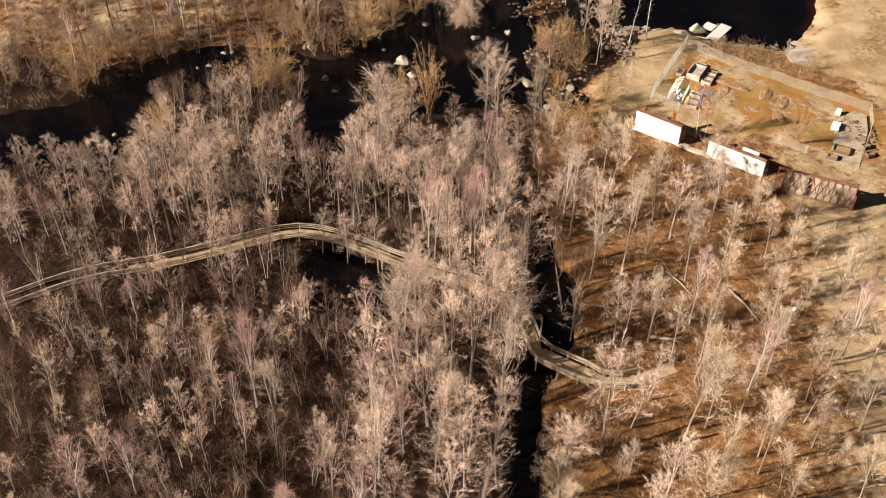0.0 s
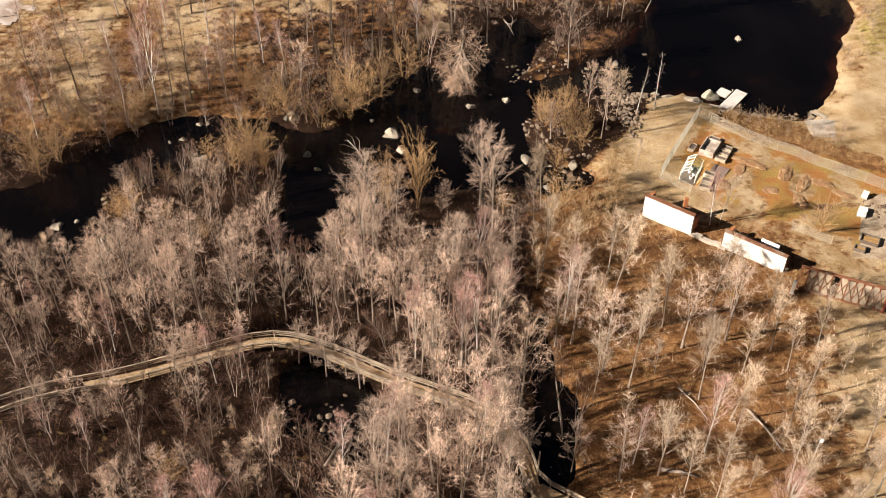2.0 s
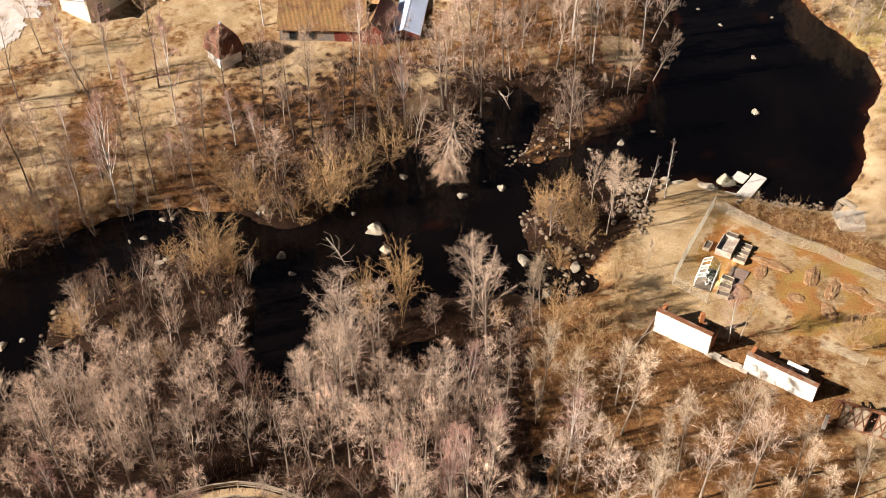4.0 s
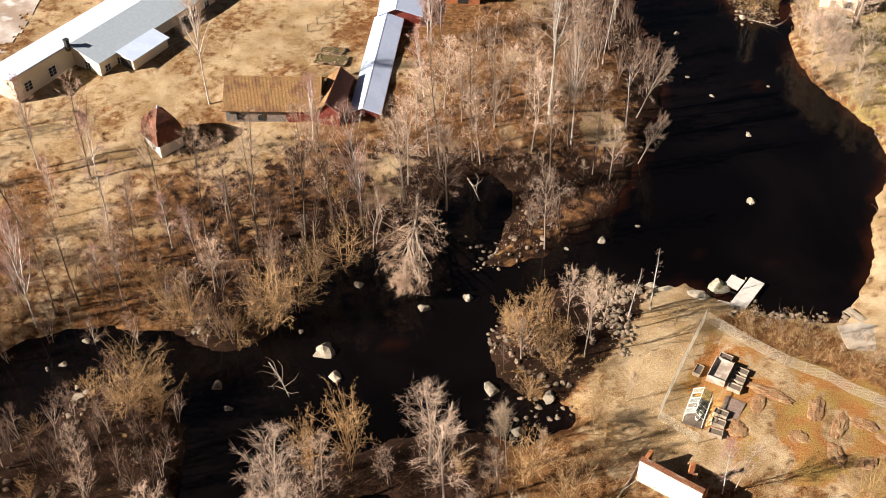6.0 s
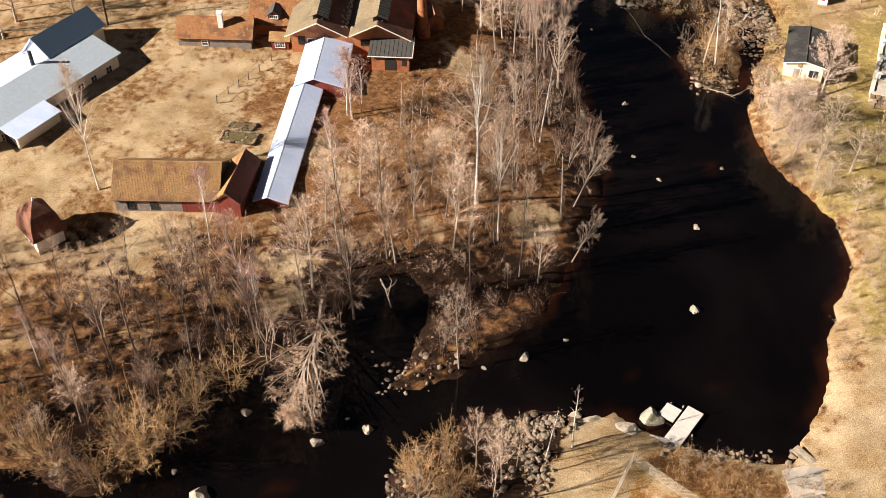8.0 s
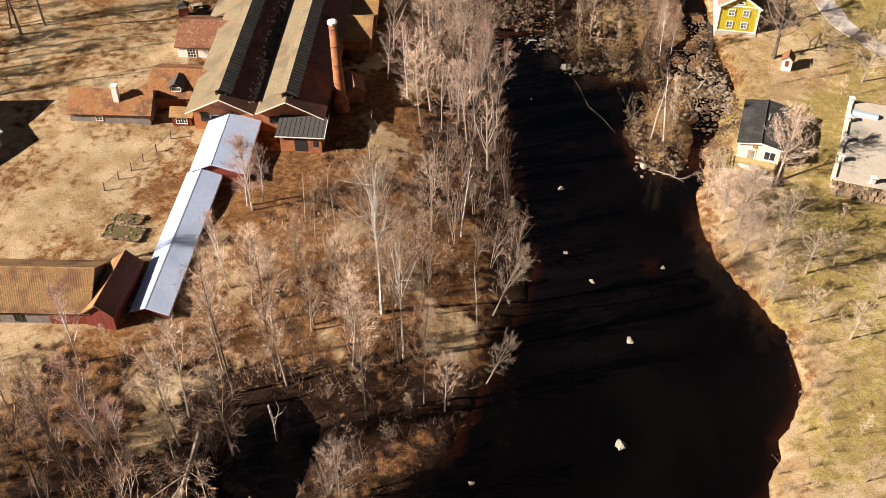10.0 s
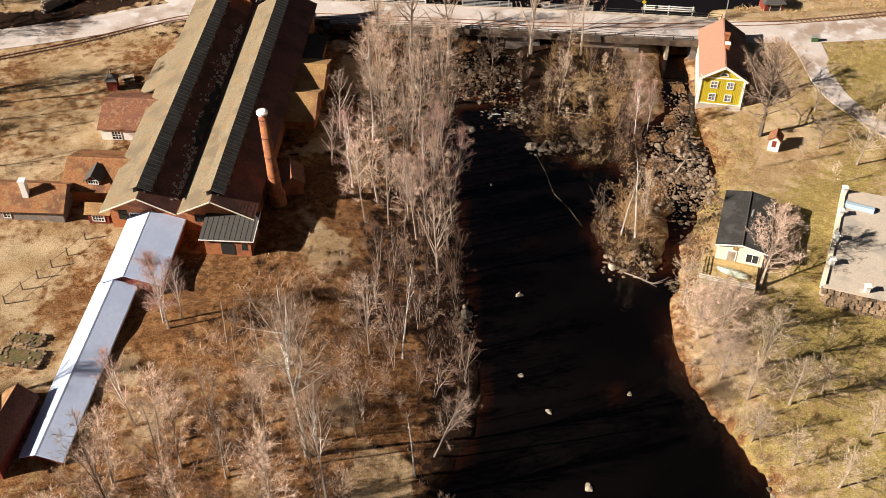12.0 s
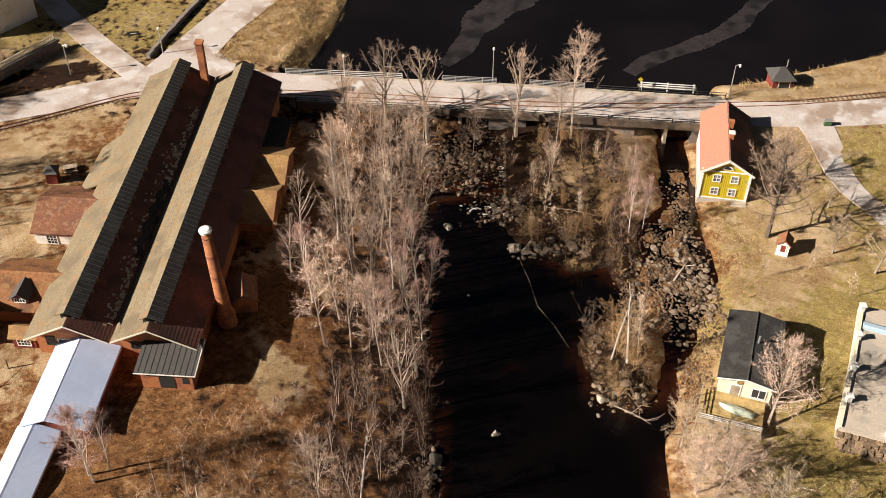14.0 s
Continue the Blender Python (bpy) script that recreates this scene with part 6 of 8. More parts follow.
for x, y, rz in ((53.8, 125.6, -20), (54.2, 126.4, -20), (55.3, 129.6, 60)):
    sk = thing("stone_pallet", pose(x, y, yz, 0, 0, rz), "pallet stacked with pale stone blocks", "pallet", "stone pallets")
    part("pallet", Mesh().box((0, 0, 0.08), (1.2, 0.9, 0.16)), WOOD_GREY, sk)
    for i in range(3):
        for j in range(2):
            part("block", Mesh().box((-0.38 + i * 0.38, -0.2 + j * 0.4, 0.4), (0.34, 0.36, 0.45), rsg.uniform(-5, 5)), WHITE, sk)
rubble("stone_pile", "heap of dug-up stones on the yard", [(57.8, 125.5, 1.8, 3.2, 150), (56.5, 128.2, 1.5, 1.4, 60)], 7, 0.12, 0.4)
# dug heaps of soil in the garden
HEAP = material("dug_soil", (0.27, 0.145, 0.07), 0.95, second=(0.36, 0.23, 0.12), scale=1.2, fine=6, spread=0.4, bump=0.08)
for x, y, sx, sy, rz, h in ((41.0, 136.6, 2.6, 0.8, -30, 0.22), (39.6, 135.0, 0.8, 1.8, -25, 0.22), (45.6, 134.2, 0.9, 1.8, -25, 0.26), (47.6, 132.0, 0.8, 2.0, -28, 0.26), (50.4, 132.4, 1.6, 0.8, -25, 0.18), (43.0, 130.4, 1.2, 0.9, -20, 0.18),
                            (36.6, 131.6, 1.2, 1.2, 0, 0.26), (46.4, 128.2, 1.0, 1.5, 10, 0.22), (52.6, 130.2, 1.8, 0.7, -30, 0.18), (49.2, 127.2, 1.4, 0.8, 20, 0.18)):
    bm = bmesh.new()
    bmesh.ops.create_uvsphere(bm, u_segments=22, v_segments=12, radius=1)
    for v in bm.verts:
        n = 1 + 0.35 * noise.noise(v.co * 2.2 + Vector((x, y, 0))) + 0.15 * noise.noise(v.co * 5 + Vector((x, y, 0)))
        v.co = Vector((v.co.x * sx * n, v.co.y * sy * n, v.co.z * h * n))
    me = bpy.data.meshes.new("soil_mound")
    bm.to_mesh(me)
    bm.free()
    me.materials.append(HEAP)
    ob = new("soil_mound", me)
    ob.matrix_world = pose(x, y, ground_at(x, y), 0, 0, rz)
    tagged(ob, "rough heap of dug reddish-brown soil and turf", "soil heap", "soil heaps")
# post fence and turf plots by the walkway
pf = thing("post_fence", pose(0, 0, 0), "row of leaning timber fence posts with a single rail", "fence")
FP = [(-18.4, 206.0), (-17.2, 208.4), (-16.0, 210.4), (-14.9, 212.3), (-13.6, 214.4), (-12.2, 217.2)]
for x, y in FP:
    part("post", Mesh().tube([(x, y, ground_at(x, y) - 0.2), (x + 0.08, y, ground_at(x, y) + 1.4)], [0.09, 0.07], 6), BARK_DARK, pf)
for (a, b), (c, d) in zip(FP, FP[1:]):
    part("rail", Mesh().tube([(a, b, ground_at(a, b) + 0.95), (c, d, ground_at(c, d) + 0.95)], [0.03, 0.03], 5), BARK_DARK, pf)
MOSS = material("moss_bed", (0.10, 0.085, 0.03), 0.95, second=(0.16, 0.09, 0.04), scale=1.5, fine=6, spread=0.4)
for x, y, sx, sy in ((-14.0, 200.6, 3.6, 1.7), (-13.9, 197.8, 4.8, 2.4)):
    cb = thing("cold_frame", pose(x, y, ground_at(x, y), 0, 0, -8), "old stone-edged garden frame overgrown with moss", "garden frame", "garden frames")
    part("moss", Mesh().box((0, 0, 0.02), (sx - 0.2, sy - 0.2, 0.3)), MOSS, cb)
    for a, b, c, d in ((-sx / 2, -sy / 2, sx / 2, -sy / 2), (-sx / 2, sy / 2, sx / 2, sy / 2), (-sx / 2, -sy / 2, -sx / 2, sy / 2), (sx / 2, -sy / 2, sx / 2, sy / 2)):
        n = int(math.hypot(c - a, d - b) / 0.42)
        for k in range(n):
            if rsg.uniform(0, 1) < 0.88:
                u = (k + 0.5) / n
                part("stone", Mesh().box((a + (c - a) * u + rsg.uniform(-0.06, 0.06), b + (d - b) * u + rsg.uniform(-0.06, 0.06), 0.15), (rsg.uniform(0.28, 0.42), rsg.uniform(0.24, 0.34), rsg.uniform(0.16, 0.32)), rsg.uniform(-25, 25)), STONE_BROWN, cb)
    for k in range(9):
        part("stone", Mesh().box((rsg.uniform(-0.4, 0.4) * sx, rsg.uniform(-0.35, 0.35) * sy, 0.16), (rsg.uniform(0.2, 0.4), rsg.uniform(0.2, 0.4), 0.2), rsg.uniform(0, 90)), STONE_BROWN, cb)


# ---- fallen wood ----
def log(x, y, x2, y2, r, mat, label, z=None, branches=0, name="fallen_log"):
    a, b = Vector((x, y, (ground_at(x, y) if z is None else z) + r)), Vector((x2, y2, (ground_at(x2, y2) if z is None else z) + r))
    lg = thing(name, pose(0, 0, 0), label, "log", "fallen wood")
    m = a.lerp(b, 0.5) + Vector((0.15, 0.1, 0.1))
    part("trunk", Mesh().tube([a, m, b], [r, r * 0.8, r * 0.4], 7), mat, lg, smooth=True)
    for k in range(branches):
        p = a.lerp(b, 0.3 + 0.65 * k / max(branches, 1))
        w = rsg.uniform(0, 6.28)
        q = p + Vector((math.cos(w), math.sin(w), rsg.uniform(0.2, 0.9))) * rsg.uniform(0.8, 2.2)
        e = q + Vector((math.cos(w + 0.7), math.sin(w + 0.7), 0.3)) * rsg.uniform(0.4, 1.0)
        part("branch", Mesh().tube([p, q, e], [r * 0.45, r * 0.25, 0.015], 5), mat, lg)


for a in ((14.0, 92.9, 27.3, 94.8, 0.2), (22.7, 84.2, 26.6, 83.3, 0.24), (26.0, 95.4, 28.6, 91.0, 0.1), (12.9, 84.5, 12.5, 97.5, 0.2), (12.2, 88.0, 11.8, 97, 0.13), (-12.2, 83.5, -10.2, 91.5, 0.16),
          (33.2, 92.6, 36.0, 87.0, 0.14), (22.0, 121.0, 26.4, 128.2, 0.12), (-7.0, 117.4, 4.0, 117.8, 0.1)):
    log(*a, BARK, "fallen bare tree trunk lying on leaf litter", branches=2)
log(-15.6, 140.8, -12.6, 135.8, 0.09, BARK, "bleached branchy driftwood crown in the river", z=0.0, branches=9, name="driftwood")
log(44.2, 242.2, 46.4, 233.6, 0.022, WOOD_GREY, "long thin bleached pole drifting in the river", z=0.0, name="driftwood")
log(46.4, 233.6, 49.9, 227.0, 0.02, WOOD_GREY, "long thin bleached pole drifting in the river", z=0.0, name="driftwood")
log(54.6, 218.4, 58.4, 216.0, 0.08, BARK, "bleached driftwood trunk at the island's tip", z=0.0, branches=5, name="driftwood")
log(-45.5, 118.5, -42.5, 112.6, 0.1, BIRCH, "bleached branch trailing in the river", z=0.0, branches=5, name="driftwood")
log(6.8, 175.8, 8.8, 170.2, 0.14, BARK, "grey fallen trunk in the backwater", z=0.1, branches=3)
log(47.5, 251, 54.5, 249.4, 0.06, BARK, "pale fallen trunk on the island", branches=2)
log(63.5, 238.5, 66.2, 243.0, 0.16, BARK, "grey trunk wedged among the stones", branches=2)


# ---- trees ----
def limb_tubes(paths, n=4):
    """Tapered tubes along many polylines: arrays of points (k, p, 3) and radii (k, p)."""
    pts, rad = paths
    k, p, _ = pts.shape
    d = np.gradient(pts, axis=1)
    d /= np.linalg.norm(d, axis=2, keepdims=True) + 1e-9
    a = np.cross(d, np.array([0.31, 0.87, 0.38]))
    a /= np.linalg.norm(a, axis=2, keepdims=True) + 1e-9
    c = np.cross(d, a)
    w = 2 * np.pi * np.arange(n) / n
    v = pts[:, :, None] + rad[:, :, None, None] * (np.cos(w)[:, None] * a[:, :, None] + np.sin(w)[:, None] * c[:, :, None])
    base = (np.arange(k) * p * n)[:, None, None] + (np.arange(p - 1) * n)[None, :, None] + np.arange(n)[None, None]
    nxt = base - np.arange(n) + (np.arange(n) + 1) % n
    f = np.stack([base, nxt, nxt + n, base + n], -1).reshape(-1, 4)
    return v.reshape(-1, 3), f


def slivers(start, way, width, rs):
    """Thin tapering twigs, one long triangle each."""
    side = np.cross(way, rs.normal(size=way.shape))
    side /= np.linalg.norm(side, axis=1, keepdims=True) + 1e-9
    side *= width[:, None] / 2
    v = np.stack([start - side, start + side, start + way], 1).reshape(-1, 3)
    return v, np.arange(len(v)).reshape(-1, 3)


def tree_data(seed, h, wide, base, limbs, subs, twigs, up=50, droop=0.0, trunk=0.013, stems=1, lean=0.04, twig_len=0.75, twig_w=0.023, shape="oval", limb_r=0.0095, bark=None, twig=None, fork=0.48, fuzz=0.68, reach=0.16):
    """Meshes of one leafless tree: its trunk with limbs, and its crown of branches and twigs."""
    rs = np.random.RandomState(seed)
    T, R = [], []
    for s in range(stems):
        hh = h * (1 if s == 0 else rs.uniform(0.7, 1)) * (0.7 if stems > 2 and shape == "round" else 1)
        a = rs.uniform(0, 6.28)
        off = np.array([np.cos(a), np.sin(a), 0]) * (0 if stems == 1 else rs.uniform(0.05, 0.35))
        tilt = np.array([np.cos(a), np.sin(a), 0]) * (lean if stems == 1 else rs.uniform(0.06, 0.34)) * hh
        u = np.linspace(0, 1, 6)
        wob = np.cumsum(rs.normal(0, 0.012 * hh, (6, 3)), 0) * [1, 1, 0]
        T.append(off + u[:, None] * np.array([0, 0, hh]) + (u ** 1.4)[:, None] * tilt + wob * u[:, None] - [0, 0, 0.3] * (u[:, None] == 0))
        r = h * trunk / (1 if stems == 1 else stems ** 0.5)
        R.append(np.maximum(r * (1 - 0.88 * u) * np.where(u == 0, 1.25, 1), 0.012))
    T, R = np.array(T), np.array(R)
    v1, f1 = limb_tubes((T, R), 5 if stems == 1 else 3)
    # limbs
    who = rs.randint(0, stems, limbs)
    u = base + (0.97 - base) * (np.arange(limbs) + rs.uniform(0, 1, limbs)) / limbs
    at = u * 5
    i = np.clip(at.astype(int), 0, 4)
    start = T[who, i] + (T[who, i + 1] - T[who, i]) * (at - i)[:, None]
    q = (u - base) / (1 - base)
    prof = {"oval": np.sin(np.pi * (0.15 + 0.8 * q)) ** 0.7, "round": np.sqrt(np.maximum(1 - (1.7 * q - 0.75) ** 2, 0.06)), "fan": 0.35 + 0.65 * q, "cone": 1.08 - 0.85 * q, "brush": 0.8 - 0.35 * q}[shape]
    ln = wide / 2 * prof * rs.uniform(0.75, 1.2, limbs)
    az = np.arange(limbs) * 2.4 + rs.uniform(-0.5, 0.5, limbs)
    el = np.radians(np.clip(up + rs.normal(0, 13, limbs) + 20 * (q - 0.5), -20, 82))
    if shape in ("oval", "round"):
        el = np.radians(np.clip(up + rs.normal(0, 24, limbs), -8, 84))
    d = np.stack([np.cos(az) * np.cos(el), np.sin(az) * np.cos(el), np.sin(el)], 1)
    if shape in ("oval", "round"):
        # limbs reach out to an egg-shaped crown
        size = np.array([wide / 2, wide / 2, h * (1 - base) / 2 * 1.04])
        mid = T[who, 3] * [1, 1, 0] + [0, 0, h * (1 + base) / 2]
        p, e = (start - mid) / size, d / size
        a, b, c = (e * e).sum(1), (p * e).sum(1), (p * p).sum(1) - 1
        ln = np.maximum((-b + np.sqrt(np.maximum(b * b - a * c, 0))) / a, 0.5) * rs.uniform(0.6, 0.92, limbs)
    else:
        ln = np.minimum(ln / np.maximum(np.cos(el), 0.35), wide * 0.9)
    s3 = np.array([0, 0.5, 1.0])
    bend = np.array([0, 0, 1.0]) * (0.16 - droop)
    P = start[:, None] + s3[None, :, None] * (d * ln[:, None])[:, None] + (s3 ** 2)[None, :, None] * (bend * ln[:, None])[:, None] + rs.normal(0, 0.05 if stems == 1 else 0.11, (limbs, 3, 3)) * ln[:, None, None] * s3[None, :, None]
    r0 = np.clip(limb_r * ln, 0.016, 0.14)
    v2, f2 = limb_tubes((P, np.stack([r0, r0 * 0.6, r0 * 0.22], 1)), 3)
    # branches
    n = limbs * subs
    li = np.repeat(np.arange(limbs), subs)
    s = np.clip(rs.uniform(0.22, 1.0, n), 0, 0.999)
    k = (s * 2).astype(int)
    st = P[li, k] + (P[li, k + 1] - P[li, k]) * (s * 2 - k)[:, None]
    dd = d[li] + rs.normal(0, fork, (n, 3)) + np.array([0, 0, 0.16 - 1.3 * droop])
    dd /= np.linalg.norm(dd, axis=1, keepdims=True)
    sl = np.clip(ln[li] * rs.uniform(0.28, 0.55, n) * (1.15 - 0.5 * s), 0.3, reach * h)
    bv, bf = slivers(st, dd * sl[:, None], np.clip(0.020 * sl, 0.016, 0.034), rs)
    # twigs
    m = n * twigs
    bi = np.repeat(np.arange(n), twigs)
    s = rs.uniform(0.15, 1.0, m)
    ts = st[bi] + dd[bi] * (sl[bi] * s)[:, None]
    td = dd[bi] + rs.normal(0, fuzz, (m, 3)) + np.array([0, 0, 0.12 - 2.2 * droop])
    td /= np.linalg.norm(td, axis=1, keepdims=True)
    tl = twig_len * rs.uniform(0.4, 1.2, m)
    tv, tf = slivers(ts, td * tl[:, None], twig_w * rs.uniform(0.6, 1.3, m), rs)
    crown = fast_mesh("crown", np.concatenate([bv, tv, v2]), bf.tolist() + (tf + len(bv)).tolist() + (f2 + len(bv) + len(tv)).tolist(), twig)
    crown.materials.append(bark)
    slot = np.zeros(len(crown.polygons), np.int32)
    slot[len(bf) + len(tf):] = 1
    crown.polygons.foreach_set("material_index", slot)
    return fast_mesh("trunk", v1, f1, bark), crown


KINDS = {}


def kind_of_tree(key, name, label, category, variants, **kw):
    made = []
    for v in range(variants):
        trunk_me, crown_me = tree_data(seed=len(KINDS) * 31 + v * 7 + 5, **kw)
        made.append((trunk_me, crown_me))
    KINDS[key] = (name, label, category, made, kw["h"])


kind_of_tree("alder", "alder_tree", "leafless grey-barked alder with a dense narrow twiggy crown", "tree", 6, h=12.0, wide=5.8, base=0.26, limbs=30, subs=7, twigs=8, up=46, trunk=0.010, twig_w=0.024, bark=BARK, twig=TWIG)
kind_of_tree("tall", "aspen_tree", "tall slender leafless tree with a long dark trunk", "tree", 5, h=18.0, wide=6.4, base=0.34, limbs=32, subs=7, twigs=8, up=46, trunk=0.0085, twig_len=0.8, twig_w=0.022, bark=BARK_DARK, twig=TWIG_BROWN)
kind_of_tree("birch", "birch_tree", "leafless white-barked birch with fine purplish twigs", "tree", 5, h=12.0, wide=4.6, base=0.22, limbs=30, subs=7, twigs=10, up=58, droop=0.03, trunk=0.008, twig_w=0.02, limb_r=0.010, bark=BIRCH, twig=TWIG_PURPLE)
kind_of_tree("tall_birch", "birch_tree", "tall leafless birch with white limbs and a hazy pinkish crown", "tree", 2, h=23.0, wide=9.5, base=0.4, limbs=44, subs=10, twigs=11, up=56, droop=0.02, trunk=0.0085, twig_len=1.0, twig_w=0.022, limb_r=0.012, bark=BIRCH, twig=TWIG_BROWN)
kind_of_tree("willow", "willow_shrub", "many-stemmed leafless willow thicket with tan twigs", "shrub", 5, h=6.5, wide=6.0, base=0.12, limbs=38, subs=8, twigs=8, up=44, stems=5, trunk=0.007, shape="round", limb_r=0.01, twig_len=0.36, fork=0.7, fuzz=0.85, reach=0.1, twig_w=0.02, bark=BARK_GOLD, twig=TWIG_GOLD)
kind_of_tree("round", "orchard_tree", "broad leafless tree with a round spreading crown", "tree", 4, h=8.0, wide=8.0, base=0.2, limbs=40, subs=10, twigs=9, up=30, trunk=0.02, limb_r=0.014, shape="round", twig_len=0.45, twig_w=0.022, fork=0.65, fuzz=0.9, reach=0.11, bark=BARK, twig=TWIG_STRAW)
kind_of_tree("sapling", "sapling", "thin leafless sapling in dry grass", "sapling", 5, h=6.0, wide=2.4, base=0.15, limbs=22, subs=4, twigs=9, up=62, trunk=0.0075, twig_len=0.65, twig_w=0.02, bark=BARK, twig=TWIG_TAN)
kind_of_tree("brush", "bush", "low tangled leafless bush", "bush", 5, h=2.6, wide=3.2, base=0.05, limbs=22, subs=4, twigs=6, up=50, stems=6, trunk=0.010, shape="fan", twig_len=0.5, fork=0.7, fuzz=0.9, bark=BARK_DARK, twig=TWIG_BROWN)
kind_of_tree("gold", "aspen_tree", "slender pale leafless tree with straw-coloured twigs", "tree", 4, h=12.0, wide=4.4, base=0.3, limbs=28, subs=7, twigs=10, up=54, trunk=0.0075, limb_r=0.008, twig_w=0.019, bark=BARK, twig=TWIG_TAN)
kind_of_tree("spar", "dead_tree", "bleached dead tree with a few short broken branches", "tree", 3, h=10.0, wide=1.6, base=0.3, limbs=14, subs=2, twigs=2, up=35, trunk=0.011, limb_r=0.015, twig_len=0.4, bark=BIRCH, twig=TWIG)
kind_of_tree("weeping", "willow_tree", "broad leafless tree leaning far out over the water", "tree", 2, h=14.0, wide=5.2, base=0.14, limbs=64, subs=9, twigs=15, up=64, trunk=0.011, limb_r=0.012, fork=0.55, fuzz=0.8, reach=0.075, twig_len=0.38, twig_w=0.018, bark=BARK, twig=TWIG_BROWN)
kind_of_tree("thorn", "hazel_bush", "tall many-stemmed leafless hazel with dark reddish twigs", "bush", 5, h=9.0, wide=4.6, base=0.2, limbs=26, subs=5, twigs=6, up=48, trunk=0.008, stems=2, twig_w=0.025, bark=BARK, twig=TWIG_RED)
kind_of_tree("gnarled", "old_tree", "old leafless tree with thick crooked pale limbs", "tree", 2, h=12.0, wide=9.0, base=0.22, limbs=22, subs=9, twigs=10, up=42, trunk=0.022, shape="round", limb_r=0.026, fork=0.7, fuzz=0.95, reach=0.12, twig_len=0.45, bark=BARK, twig=TWIG)
kind_of_tree("dark_dome", "maple_tree", "broad leafless maple with dark limbs and brown twigs", "tree", 1, h=10.0, wide=10.5, base=0.2, limbs=58, subs=12, twigs=10, up=26, trunk=0.024, shape="round", twig_len=0.5, twig_w=0.026, limb_r=0.016, fork=0.7, fuzz=0.95, reach=0.09, bark=BARK_DARK, twig=TWIG_BROWN)
kind_of_tree("dome", "lime_tree", "dense leafless tree with a dome-shaped grey-brown crown", "tree", 1, h=10.0, wide=10.5, base=0.2, limbs=64, subs=14, twigs=11, up=24, trunk=0.022, shape="round", twig_len=0.5, twig_w=0.027, limb_r=0.012, fork=0.7, fuzz=0.95, reach=0.09, bark=BARK, twig=TWIG)
PLACED = []


def plant(key, x, y, h, group, rz=None, wide=1.0, rs=random, lean=None):
    name, label, category, made, h0 = KINDS[key]
    trunk_me, crown_me = made[rs.randrange(len(made))]
    ob = new(name)
    s = h / h0
    ob.matrix_world = pose(x, y, ground_at(x, y) - 0.05, rs.uniform(-4, 4) if lean is None else lean, rs.uniform(-4, 4), rs.uniform(0, 360) if rz is None else rz) @ Matrix.Diagonal((s * wide, s * wide, s, 1))
    tagged(ob, label, category, group)
    for nm, me in (("trunk", trunk_me), ("crown", crown_me)):
        new(nm, me).parent = ob
    PLACED.append((x, y))


def scatter(area, spacing, mix, hlo, hhi, group, seed, clear=1.6, keep=None, rough=0.55, firm=False):
    """Trees at random over an outline, no nearer to each other than the spacing."""
    rs = random.Random(seed)
    xs, ys = [p[0] for p in area], [p[1] for p in area]
    n = int((max(xs) - min(xs)) * (max(ys) - min(ys)) / spacing ** 2 * 4)
    px = np.array([rs.uniform(min(xs), max(xs)) for _ in range(n)])
    py = np.array([rs.uniform(min(ys), max(ys)) for _ in range(n)])
    ok = (signed(px, py, area) < 0) & (shore(px, py) > 0.3) & (from_line(px, py, BOARDWALK) > clear)
    mine = list(PLACED) if firm else []
    for x, y in zip(px[ok], py[ok]):
        need = spacing * rs.uniform(1 - rough, 1)
        if any((x - a) ** 2 + (y - b) ** 2 < need ** 2 for a, b in mine) or (keep and not keep(x, y)):
            continue
        mine.append((x, y))
        key = rs.choices(list(mix), list(mix.values()))[0]
        h = rs.uniform(hlo, hhi) * KINDS[key][4] / 12
        plant(key, x, y, h, group, rs=rs, wide=rs.uniform(0.85, 1.15))


